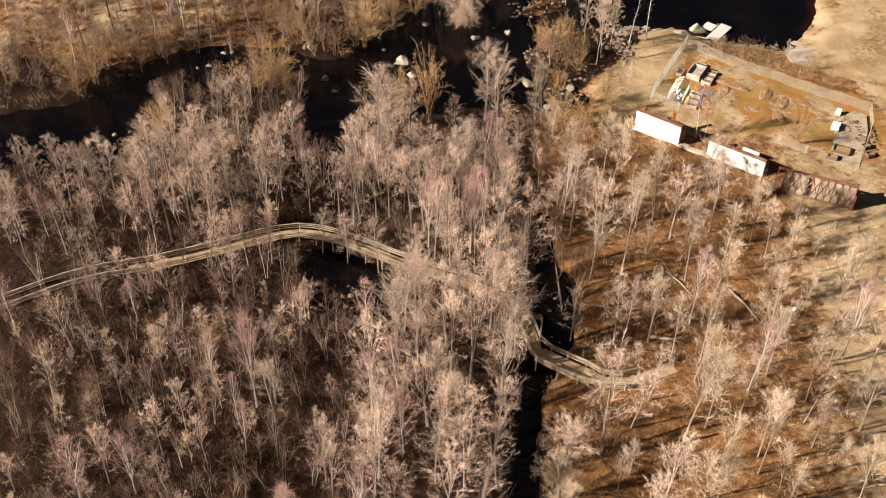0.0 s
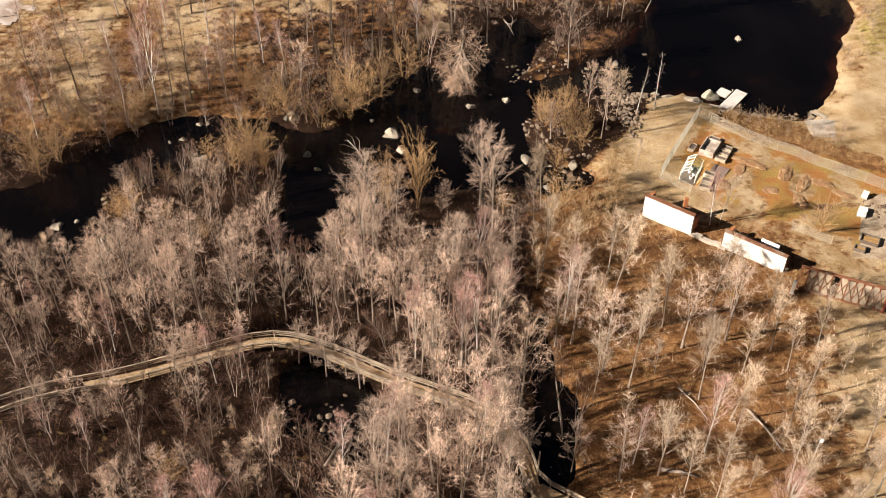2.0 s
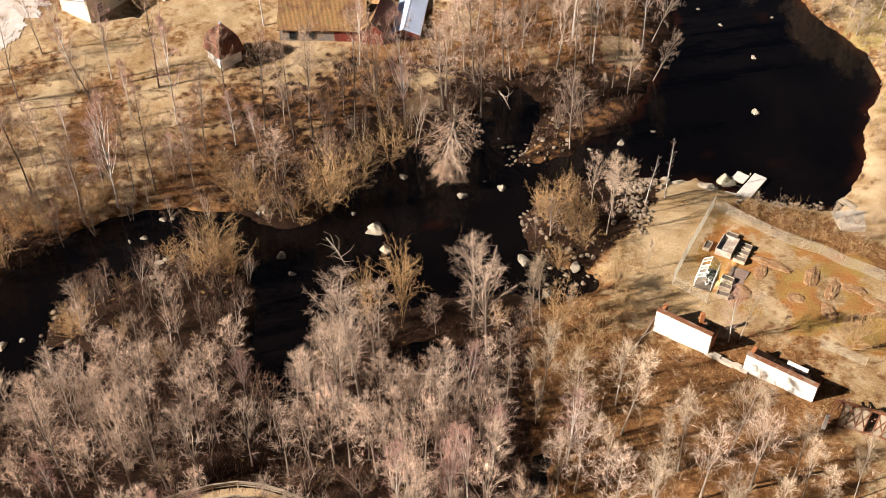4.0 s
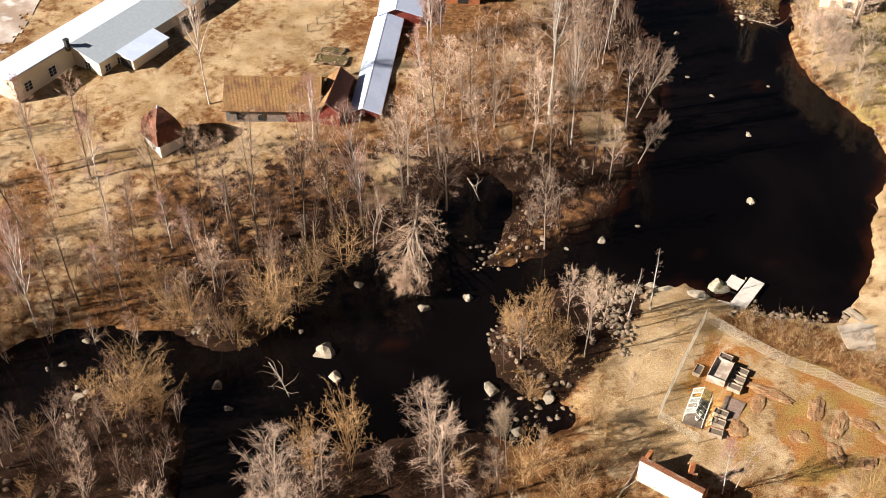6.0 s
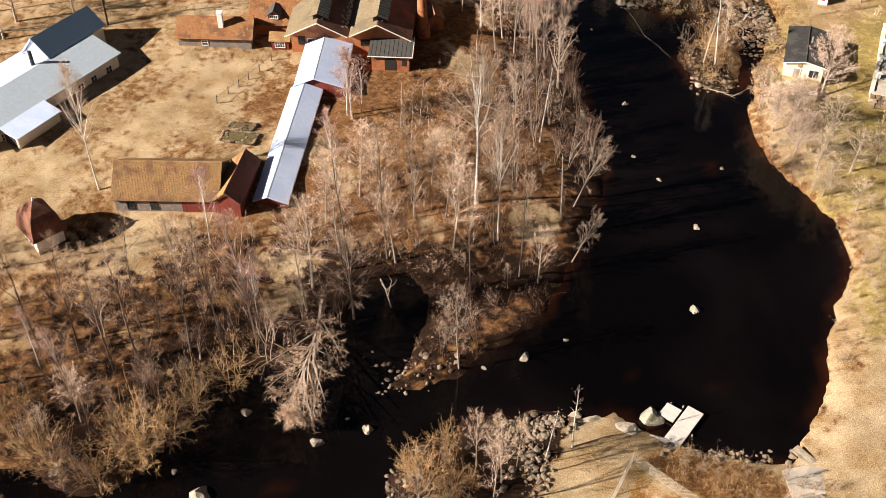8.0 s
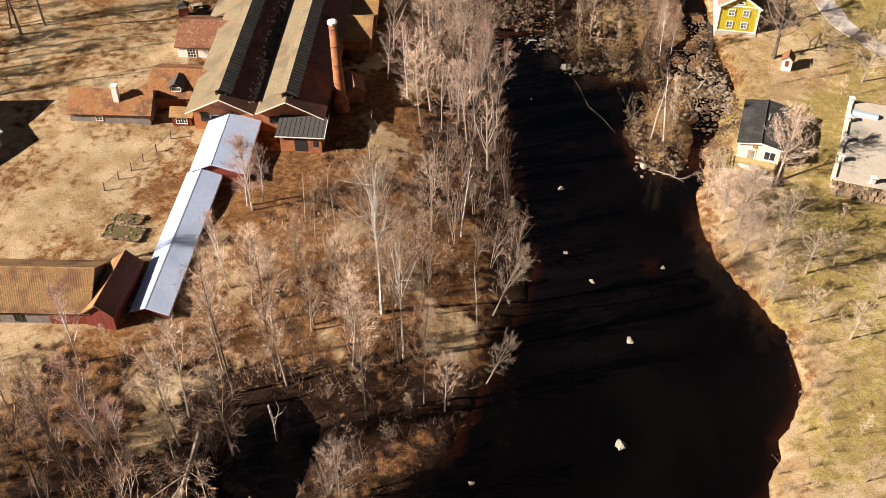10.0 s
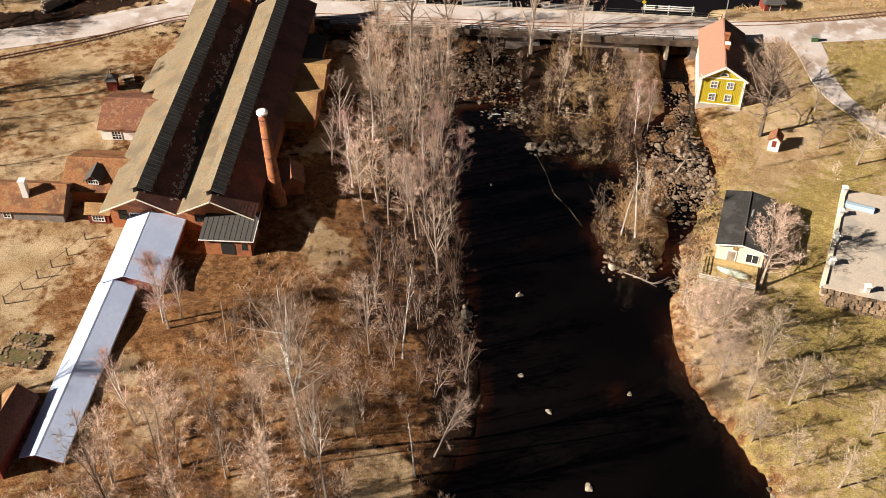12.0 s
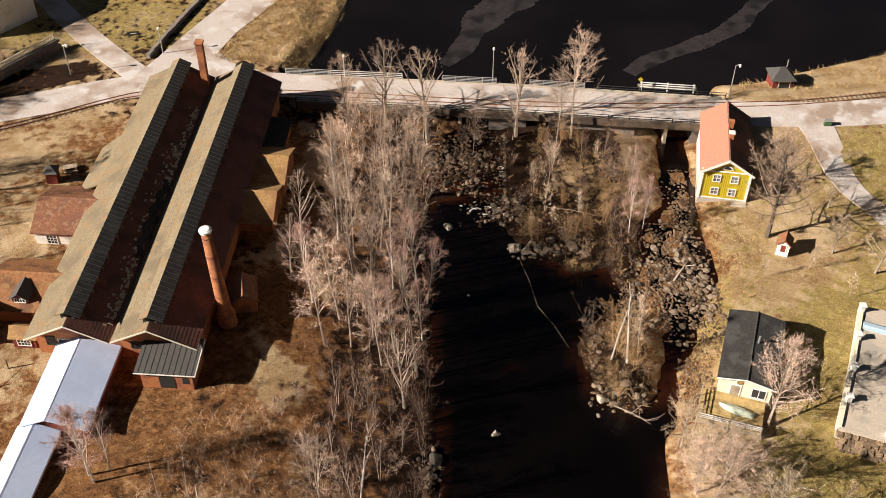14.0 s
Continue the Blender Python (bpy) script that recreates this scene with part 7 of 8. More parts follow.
# trees that stand out, each at its own place: kind, x, y, height, breadth
NOTED_SOUTH = [("dome", 12.0, 66.0, 7.8, 0.9), ("round", 10.8, 61.5, 8.0, 0.9), ("alder", 15.8, 67.9, 15, 1.1), ("gold", 22.4, 83.6, 11.5, 1.3), ("alder", 18.3, 82.9, 10, 1.1), ("gold", 24.5, 69.4, 15, 1.2), ("gold", 27.2, 71.4, 13, 1.2), ("gold", 37.9, 69.0, 8.2, 1.2), ("gold", 37.8, 72.3, 8.2, 1.2), ("gold", 42.4, 80.6, 9.5, 1.2), ("gold", 48.8, 94.3, 8, 1.3), ("gold", 32.1, 67.8, 10, 1.1), ("gold", 31.0, 91.0, 10, 1.2), ("alder", 19.2, 71.1, 9, 1.2), ("alder", 21.5, 75.0, 9, 1.1), ("birch", -21.1, 72.2, 13, 1.0),
               ("birch", -31.5, 60.9, 9, 1.2), ("alder", 5.3, 120.7, 15, 1.0), ("alder", -8.7, 113.7, 15, 1.2), ("alder", -30.2, 94.2, 9, 1.1), ("thorn", -25, 96.4, 8, 1.1), ("alder", -23.0, 97.6, 8, 1.0), ("thorn", -33.5, 93.0, 7, 1.0), ("thorn", -41.0, 90.3, 7, 1.0), ("alder", -17.0, 98.4, 8, 1.0), ("alder", -9.6, 95.0, 10, 1.1), ("thorn", -48.5, 87.4, 7, 1.0), ("alder", -27.8, 95.3, 8, 1.0), ("alder", -13.6, 96.6, 9, 1.1), ("alder", -5.0, 92.6, 10, 1.2), ("alder", 0.6, 90.6, 11, 1.2), ("thorn", -37, 91.2, 8, 1.2), ("alder", -44, 89.2, 9, 1.1), ("alder", 13.6, 84.6, 9, 1.0), ("thorn", 14.4, 90, 8, 1.1), ("thorn", 13.4, 96, 8, 1.2), ("alder", 12.6, 102, 11, 1.0), ("thorn", 9.0, 99, 8, 1.1), ("alder", 5.6, 88.6, 12, 1.1), ("alder", 6.4, 84.5, 12, 1.1), ("alder", 7.0, 81.6, 12, 1.15), ("alder", 5.7, 78.2, 13.5, 1.1), ("alder", 4.2, 81.0, 14, 1.1), ("alder", 5.2, 74.5, 12.5, 1.1), ("alder", 3.6, 87.0, 13, 1.1), ("willow", -8.3, 125.0, 11, 0.62), ("willow", -4.6, 125.4, 12.5, 0.62), ("alder", 3.6, 126.2, 13.5, 1.2), ("alder", -11.6, 119.8, 12.5, 1.3), ("alder", -13.0, 116.0, 9, 1.2), ("willow", 13.5, 124.0, 8, 1.0), ("willow", 17.6, 121.5, 7, 1.0), ("willow", 15.2, 117.5, 7.5, 0.9), ("gold", 19.5, 113.0, 11, 1.1), ("gold", 14.8, 110.5, 12, 1.1), ("alder", 20.9, 141.8, 12, 0.75), ("alder", 19.2, 146.8, 10, 0.7),
               ("gold", 21.8, 144.6, 11, 0.9), ("willow", 12.4, 145.4, 6.0, 1.05), ("willow", 16.0, 148.2, 5.5, 1.0), ("willow", 17.8, 138.8, 5.0, 1.0), ("willow", 14.2, 136.2, 4.6, 1.0), ("gnarled", 13.6, 141.4, 6.5, 0.9), ("willow", 13.8, 143.2, 6.8, 1.1), ("willow", 16.2, 140.6, 5.4, 1.1), ("gold", 23.4, 146.6, 9, 0.9), ("spar", 26.6, 148.2, 8, 1.0), ("spar", 29.4, 149.5, 9.5, 1.0), ("willow", 17.0, 143.5, 5.5, 1.0), ("birch", 33.6, 123.2, 8.5, 1.0),
               ("gold", 34.9, 123.6, 8.5, 1.1), ("willow", 47.5, 122.0, 6, 1.0), ("gold", 20.5, 95.5, 14, 1.0), ("gold", 25.2, 104.5, 12, 1.0), ("gold", 31.0, 107.0, 12.5, 1.1), ("alder", 14.5, 102.0, 14, 1.1)]
NOTED_NORTH = [("willow", -55.0, 133.6, 7.5, 1.1), ("willow", -57.2, 130.6, 7, 1.1), ("willow", -52.6, 138.8, 6, 1.2), ("willow", -58.6, 134.0, 7, 1.1), ("willow", -47.6, 143.2, 5, 1.3), ("alder", -43.0, 124.0, 7, 1.1), ("willow", -42.6, 122.0, 5.5, 1.1), ("gnarled", -25.5, 146.6, 8, 0.8),
               ("willow", -26.8, 145.9, 8.5, 1.2), ("willow", -15.9, 146.4, 11, 1.05), ("willow", -19.9, 143.6, 5.5, 1.3), ("willow", -29.5, 135.3, 8, 1.3), ("willow", -29.9, 131.3, 7, 1.3), ("willow", -26.4, 134.0, 6, 1.3), ("alder", -23.6, 151.2, 9, 1.2), ("willow", -13.6, 149.6, 8, 1.2), ("willow", -17.0, 146.2, 9, 1.1), ("thorn", -21.6, 144.0, 7, 1.2), ("willow", -24.2, 144.6, 8, 1.1), ("willow", -11.6, 153.4, 8, 1.1), ("thorn", -31.5, 143.8, 6.5, 1.2), ("thorn", -36.5, 143.2, 6, 1.2), ("thorn", -41.5, 143.0, 6.5, 1.2), ("thorn", -45.5, 140.2, 6.5, 1.1), ("thorn", -49.5, 138.0, 8, 1.2), ("thorn", -29.0, 147.2, 7, 1.1), ("willow", -8.2, 157.6, 8, 1.1), ("thorn", -5.0, 161.0, 10, 1.2),
               ("tall", -59.4, 142.6, 15, 1.0), ("tall", -55.1, 145.3, 16, 1.1), ("alder", -47.7, 142.2, 14, 1.0), ("tall", -42.1, 147.0, 17, 0.8), ("birch", -44.0, 145.2, 18, 0.8), ("tall", -39.6, 148.5, 17, 0.8), ("tall", -34.3, 156.4, 17, 0.9), ("birch", -40.0, 163.6, 18, 0.8),
               ("tall", -31.4, 161.7, 18, 0.9), ("tall", -26.6, 161.2, 19, 0.8), ("tall", -21.9, 158.6, 18, 0.9), ("tall", -19.5, 160.2, 19, 0.9), ("tall", -13.7, 161.5, 21, 0.8), ("tall", -9.8, 161.2, 20, 0.8), ("birch", -6.6, 163.9, 20, 0.8), ("tall", -10.1, 163.2, 17, 0.8),
               ("birch", -56.3, 170.8, 16, 0.9), ("birch", -52.0, 173.5, 15, 0.9), ("alder", -64.2, 179.0, 11, 1.1), ("birch", -14.5, 178.5, 13, 0.9), ("tall", 3.3, 175.8, 21, 0.8), ("tall", 7.8, 178.0, 20, 0.8), ("alder", -1.0, 172.5, 14, 1.1), ("alder", 1.8, 178.5, 13, 1.0),
               ("tall", 18.3, 172.6, 18, 0.7), ("tall", 21.3, 180.7, 19, 0.7), ("tall", 24.4, 175.2, 17, 0.7), ("alder", 17.2, 160.6, 13, 0.95), ("thorn", 15.2, 162.6, 8, 1.1), ("thorn", 19.4, 164.0, 8, 1.1), ("tall", 15.0, 185.1, 17, 0.8), ("tall", 11.1, 185.6, 15, 0.8),
               ("tall_birch", 18.9, 187.3, 25, 1.0), ("tall_birch", 21.8, 181.2, 20, 0.7), ("tall", 23.8, 190.1, 14, 0.6), ("spar", 30.1, 186.3, 11, 1.0), ("alder", 24.2, 201.3, 12, 1.1), ("spar", 27.9, 201.5, 13, 0.8), ("gnarled", 31.3, 216.4, 12, 0.75), ("alder", 21.8, 223.5, 12, 1.2), ("alder", 24.7, 224.0, 12, 0.9),
               ("spar", 8.3, 201.0, 8, 0.4), ("spar", 10.0, 197.5, 8, 0.4), ("spar", 10.9, 201.8, 8, 0.4), ("spar", 12.4, 199.0, 7, 0.4), ("gnarled", 10.9, 184.8, 8, 0.7), ("alder", 16.2, 180.0, 15, 1.1), ("alder", 26.7, 174.4, 9, 1.0), ("alder", 8.9, 177.5, 12, 1.1), ("alder", 13.0, 190.5, 9, 1.2),
               ("birch", 1.3, 203.0, 11.5, 1.3), ("birch", 0.6, 203.8, 10.5, 1.3), ("birch", 2.6, 204.4, 9, 1.0), ("gnarled", 16.8, 240.6, 11, 0.7), ("gnarled", 16.4, 234.0, 9, 0.7), ("tall_birch", 21.2, 241.8, 18, 0.8), ("alder", 23.6, 237.0, 15, 1.1), ("alder", 26.6, 231.0, 14, 1.1), ("alder", 23.0, 228.0, 13, 1.15), ("alder", 29.6, 238.5, 12, 1.1), ("alder", 28.4, 222.0, 13, 1.1), ("alder", 21.8, 250.0, 13, 1.2), ("alder", 26.2, 254.5, 12, 1.1), ("alder", 27.4, 246.0, 13, 1.0), ("birch", 19.5, 230.0, 13, 1.1), ("tall", 24.0, 234.7, 18, 1.1),
               ("gnarled", 25.3, 266.2, 13.5, 0.95), ("gnarled", 31.3, 266.6, 14.5, 0.95), ("gnarled", 44.0, 266.4, 14, 0.85), ("alder", 51.8, 265.8, 17, 1.0), ("alder", 49.4, 262.0, 14, 0.9), ("alder", 47.9, 253.1, 9, 1.0), ("birch", 59.1, 254.0, 8.5, 0.8), ("tall_birch", -30.7, 187.3, 19, 0.75), ("alder", 3.6, 188.0, 12, 1.2), ("alder", -0.4, 183.6, 11, 1.2), ("alder", 6.2, 185.6, 11, 1.1), ("birch", 0.6, 189.8, 12, 0.9)]
NOTED_EAST = [("dark_dome", 76.4, 246.6, 14.5, 0.85), ("dark_dome", 79.5, 256.0, 9.0, 0.8), ("spar", 54.6, 224.5, 11, 0.9), ("spar", 56.4, 224.2, 12, 1.1), ("birch", 60.6, 248.5, 8.5, 0.9), ("gold", 57.5, 224.0, 11, 0.7),
              ("willow", 55.5, 225.5, 5, 1.2), ("willow", 55.5, 229.5, 5, 1.2), ("birch", 58.6, 247.0, 9, 1.2), ("brush", 52.5, 229, 2.5, 1.0), ("dome", 64.0, 206.0, 9.5, 0.9), ("round", 68.5, 202.5, 9, 1.0), ("round", 88.5, 240.0, 9, 0.9), ("round", 84.0, 243.5, 6, 1.0), ("round", 62.8, 209.5, 6.5, 1.0), ("dome", 61.8, 206.6, 8, 0.85), ("round", 61.2, 212.6, 7, 0.95), ("dome", 63.6, 200.6, 7.5, 0.95), ("round", 66.2, 197.8, 7, 1.0), ("round", 65.8, 192.4, 6, 1.0), ("round", 70.6, 197.0, 7, 1.1), ("round", 65.4, 210.6, 6, 0.9), ("willow", 57.2, 223.4, 4, 1.2), ("willow", 55.8, 227.6, 4.5, 1.2), ("thorn", 57.4, 226.0, 6, 1.0), ("willow", 50.6, 244.0, 4, 1.2), ("willow", 55.4, 248.0, 4.5, 1.2)]
for noted, group in ((NOTED_SOUTH, "trees south of the river"), (NOTED_NORTH, "trees on the west bank"), (NOTED_EAST, "trees east of the river")):
    for key, x, y, h, w in noted:
        plant(key, x, y, h, group, wide=w)
plant("weeping", 0.6, 170.0, 20, "trees on the west bank", rz=2, lean=80, wide=1.5)
plant("alder", -1.2, 168.6, 14, "trees on the west bank", wide=1.1)
plant("dome", 70.6, 215.1, 10.5, "trees east of the river", rz=-25, lean=-27, wide=0.82)
plant("alder", 4.4, 168.4, 15, "trees on the west bank", wide=1.0)
for x, y, h in ((32.0, 189.0, 13), (31.2, 179.2, 10)):
    plant("alder", x, y, h, "trees on the west bank", rz=68, lean=17, wide=0.75)
FOREST = "forest by the boardwalk"
scatter([(-9, 56), (5, 56), (6, 78), (8, 90), (7, 112), (-3, 112), (-6, 90), (-9, 74)], 3.3, {"alder": 7, "tall": 0.6, "birch": 1.2}, 9.5, 13, FOREST, 11, firm=True)
scatter([(-40, 96), (-28, 99.5), (-19, 101.8), (-12, 100), (-2, 97), (8, 104), (8, 112), (-40, 113)], 3.3, {"alder": 6, "tall": 0.5, "birch": 1, "thorn": 2}, 9, 12.5, FOREST, 27, firm=True, clear=1.1)
scatter([(-66, 95), (-44, 95), (-39, 98), (-39, 112), (-66, 111)], 3.1, {"alder": 4, "birch": 1, "thorn": 2.5}, 6.5, 9.5, FOREST, 66, firm=True)
scatter([(-40, 112), (8, 112), (12, 127), (-8, 125), (-18, 119), (-38, 117)], 3.6, {"alder": 5, "tall": 1, "willow": 2}, 6, 9, FOREST, 29, firm=True)
scatter([(-80, 158), (-44, 165), (-44, 172), (-80, 178)], 6.5, {"tall": 1, "birch": 2, "brush": 2}, 8.5, 11.5, "wood on the north bank", 30, firm=True)
scatter([(-42, 56), (-9, 56), (-9, 86), (-16, 87), (-20, 96), (-30, 93), (-46, 87), (-55, 82)], 2.9, {"thorn": 7, "alder": 1.4, "birch": 0.5, "sapling": 0.8, "willow": 0.3}, 6, 10, FOREST, 26, firm=True, clear=1.1)
scatter([(-37, 56), (10, 56), (12, 130), (-20, 120), (-62, 112)], 6.6, {"brush": 4, "sapling": 1}, 8, 12, "undergrowth by the boardwalk", 12, clear=1.8)
scatter([(-46, 120), (-38, 119), (-24, 122), (-24, 134), (-30, 137), (-36, 135), (-46, 126)], 2.5, {"thorn": 4, "willow": 1.6, "alder": 1, "brush": 1}, 6, 9.5, "trees on the wooded spit", 28)
scatter([(10, 56), (44, 56), (56, 90), (58, 106), (30, 116), (20, 128), (10, 130)], 4.8, {"birch": 0.6, "alder": 0.8, "sapling": 3, "gold": 5}, 8.5, 13, "open wood on the meadow", 13, firm=True, keep=lambda x, y: not (x > 17 and y > 111 - 0.6 * max(0, x - 30)) and not (x < 16.5 and 64 < y < 83))
scatter([(-78, 127), (-47, 142), (-10, 159), (4, 174), (-2, 174), (-30, 166), (-60, 160), (-80, 160)], 4.3, {"tall": 0.4, "alder": 1.6, "birch": 0.8, "brush": 3.0, "thorn": 1.5, "willow": 0.5}, 6.5, 11, "wood on the north bank", 14, firm=True)
scatter([(-80, 127), (-60, 130.5), (-52, 138), (-44, 147), (-58, 150), (-80, 142)], 3.2, {"brush": 3, "thorn": 2, "willow": 1}, 6, 10, "thicket on the north bank", 64)
scatter([(-55, 137), (-44, 146), (-34, 146), (-24, 142), (-17, 143), (-12, 150), (-5, 160), (2, 163), (4, 170), (-10, 166), (-30, 158), (-55, 146)], 3.3, {"willow": 0.6, "brush": 1.6, "thorn": 3}, 7, 11, "thicket on the north bank", 24)
scatter([(23.5, 220), (34.5, 220), (34, 232), (31, 262), (20, 262), (23, 235)], 3.5, {"tall": 1.5, "alder": 1.8, "birch": 2, "brush": 1, "thorn": 2.5}, 8.5, 12.5, "wood on the west bank", 15, firm=True)
scatter([(22, 190), (36, 198), (36, 224), (26, 224), (22, 205)], 2.5, {"thorn": 5, "brush": 1, "tall": 0.25}, 5.5, 9.5, "wood on the west bank", 65)
scatter([(-22, 180), (-16, 166), (2, 172), (18, 176), (27, 184), (14, 187), (4, 181), (-6, 183)], 4.6, {"thorn": 1.5, "brush": 4, "sapling": 1}, 5, 9, "scrub below the works", 61, firm=True)
scatter([(6, 190), (20, 192), (26, 205), (22, 222), (14, 212), (2, 196)], 4.6, {"sapling": 1, "brush": 4, "thorn": 0.8}, 5, 8.5, "scrub below the works", 25, firm=True)
scatter([(10, 162), (16, 162), (26, 171), (22, 178), (12, 176)], 4.2, {"brush": 3, "sapling": 1}, 5, 9, "wood on the west bank", 16, firm=True)
scatter([(44, 247), (50, 241), (54, 242), (58, 246), (61, 262), (46, 266)], 3.3, {"brush": 4, "willow": 1.0, "sapling": 2, "thorn": 1.5}, 6, 9.5, "trees on the rocky island", 17)
scatter([(20, 255), (46, 258), (46, 267), (20, 267)], 3.6, {"alder": 2, "willow": 1, "brush": 2}, 7, 10.5, "trees before the bridge", 20)
scatter([(63, 162), (76, 165), (94, 205), (108, 255), (80, 255), (64, 212), (68, 190)], 6.4, {"round": 2.4, "sapling": 2, "brush": 2}, 6, 9.0, "garden trees", 18, firm=True, keep=lambda x, y: not (62 < x < 108 and 206 < y < 234) and not (68 < x < 80 and 240 < y < 262))
scatter([(10.5, 138), (17, 137), (21, 146), (13, 149)], 3.8, {"willow": 1, "brush": 2, "thorn": 1}, 6, 9, "shrubs on the rocky point", 19)
scatter([(52, 220), (57, 219), (59.5, 224), (59, 230), (52.5, 229)], 2.2, {"brush": 4, "willow": 1}, 4, 8, "scrub on the rocky island", 57)
scatter([(38, 147.5), (55, 141), (56, 145), (40, 150.5)], 2.4, {"brush": 3, "sapling": 1}, 4, 6.5, "scrub along the shore", 21)
scatter([(60, 162), (66, 166), (72, 184), (70, 194), (66, 204), (61, 206), (60, 200), (64, 190), (65, 180), (61, 172)], 2.9, {"brush": 4, "sapling": 1, "round": 0.35}, 4, 7, "shrubs on the eastern shore", 67)
scatter([(14, 126), (23, 126), (26, 136), (20, 140)], 4.4, {"sapling": 3, "willow": 2, "brush": 1}, 7, 10, "scrub on the point", 22, firm=True)
scatter([(-48, 226), (-37, 226), (-38, 248), (-52, 246)], 6, {"tall": 1, "round": 1}, 12, 15, "trees west of the works", 41)
for x, y, h in ((-53, 262, 15), (-51, 272, 16), (-54, 281, 16), (-50, 289, 15)):
    plant("dome", x, y, h, "park trees by the manor", wide=0.9)
scatter([(-62, 218), (-52, 222), (-47, 240), (-54, 250)], 7, {"round": 1.4, "birch": 1}, 14, 18, "trees by the long house", 23)


# ---- grass and litter ----
def underwood(name, label, area, clumps, stalks, size, mat, seed, keep=None):
    """Tangled low brush as one mesh: clumps of thin arching shoots."""
    rs = np.random.RandomState(seed)
    xs, ys = [p[0] for p in area], [p[1] for p in area]
    cx, cy = rs.uniform(min(xs), max(xs), clumps), rs.uniform(min(ys), max(ys), clumps)
    ok = (signed(cx, cy, area) < 0) & (shore(cx, cy) > 0.2) & (from_line(cx, cy, BOARDWALK) > 1.9)
    if keep is not None:
        ok &= keep(cx, cy)
    cx, cy = cx[ok], cy[ok]
    n = len(cx)
    r = size * rs.uniform(0.5, 1.3, n)
    who = np.repeat(np.arange(n), stalks)
    m = len(who)
    root = np.stack([cx[who], cy[who]], 1) + rs.normal(0, 0.3, (m, 2)) * r[who, None]
    d = rs.normal(0, 0.55, (m, 3))
    d[:, 2] = np.abs(d[:, 2]) * 0.6 + 0.75
    d *= (r[who] * rs.uniform(0.5, 1.1, m))[:, None]
    start = np.column_stack([root, height(root[:, 0], root[:, 1]) - 0.05])
    v1, f1 = slivers(start, d, 0.03 * rs.uniform(0.7, 1.4, m), rs)
    k = np.repeat(np.arange(m), 4)
    s = rs.uniform(0.3, 0.95, len(k))
    td = d[k] / np.linalg.norm(d[k], axis=1, keepdims=True) * 0.4 + rs.normal(0, 0.6, (len(k), 3))
    td *= (0.32 * r[who[k]] * rs.uniform(0.5, 1.2, len(k)))[:, None]
    v2, f2 = slivers(start[k] + d[k] * s[:, None], td, 0.02 * rs.uniform(0.7, 1.4, len(k)), rs)
    me = fast_mesh(name, np.concatenate([v1, v2]), np.concatenate([f1, f2 + len(v1)]), mat)
    tagged(new(name, me), label, "undergrowth", kind="stuff")


def blades(name, label, area, count, hlo, hhi, width, mat, seed, lean=0.5, keep=None, category="grass"):
    """Thin upright or fallen stalks over an outline, one sliver each."""
    rs = np.random.RandomState(seed)
    xs, ys = [p[0] for p in area], [p[1] for p in area]
    # tufts: stalks gather round shared roots
    roots = np.stack([rs.uniform(min(xs), max(xs), count // 9), rs.uniform(min(ys), max(ys), count // 9)], 1)
    at = roots[rs.randint(0, len(roots), count)] + rs.normal(0, 0.22, (count, 2))
    x, y = at[:, 0], at[:, 1]
    ok = (signed(x, y, area) < 0) & (shore(x, y) > 0.15) & (from_line(x, y, ROAD_LINE) > 4.2)
    if keep is not None:
        ok &= keep(x, y)
    x, y = x[ok], y[ok]
    n = len(x)
    d = np.stack([rs.normal(0, lean, n), rs.normal(0, lean, n), np.ones(n)], 1) * rs.uniform(hlo, hhi, n)[:, None]
    v, f = slivers(np.stack([x, y, height(x, y) - 0.03], 1), d, width * rs.uniform(0.6, 1.4, n), rs)
    tagged(new(name, fast_mesh(name, v, f, mat)), label, category, kind="stuff")


STRAW = material("dry_grass", (0.52, 0.37, 0.175), 0.9, second=(0.36, 0.22, 0.09), scale=0.4, fine=1.5, spread=0.35, island=0.5)
LITTER = material("dead_stalks", (0.105, 0.055, 0.030), 0.9, second=(0.06, 0.031, 0.017), scale=0.5, fine=1.5, spread=0.4)
blades("dry_grass", "long pale dry meadow grass", [(10, 54), (66, 54), (66, 130), (60, 150), (35, 152), (20, 140), (10, 128)], 75000, 0.15, 0.45, 0.024, STRAW, 31, 0.7, lambda x, y: signed(x, y, GARDEN) > 0.3)
blades("dry_grass", "pale dry grass on the river meadow", [(60, 158), (78, 160), (96, 205), (112, 262), (78, 262), (62, 215), (68, 185)], 55000, 0.1, 0.32, 0.022, STRAW, 32, 0.7, lambda x, y: ~((x > 62) & (x < 108) & (y > 211) & (y < 233)))
blades("dry_grass", "matted dry grass round the works", [(-60, 168), (-2, 180), (16, 205), (18, 222), (-2, 216), (-30, 218), (-30, 262), (-60, 250)], 38000, 0.1, 0.32, 0.022, STRAW, 33, 0.8, lambda x, y: (signed(x, y, [(-30, 181), (-4, 181), (0, 222), (-13, 222), (-13, 194), (-30, 192)]) > 0) & (signed(x, y, [(-60, 176), (-36, 200), (-30, 222), (-46, 224), (-66, 200)]) > 0))
underwood("underwood", "tangled reddish-brown leafless underwood on the forest floor", [(-52, 56), (8, 56), (9, 100), (11, 128), (-20, 119), (-64, 111)], 2500, 10, 1.8, TWIG_RED, 51)
underwood("underwood", "tangled leafless underwood along the wooded bank", [(-70, 130), (-46, 143), (-22, 143), (-10, 158), (4, 172), (28, 172), (36, 200), (33, 262), (21, 262), (20, 205), (0, 186), (-30, 170), (-70, 164)], 3000, 9, 1.4, TWIG_ROSE, 52)
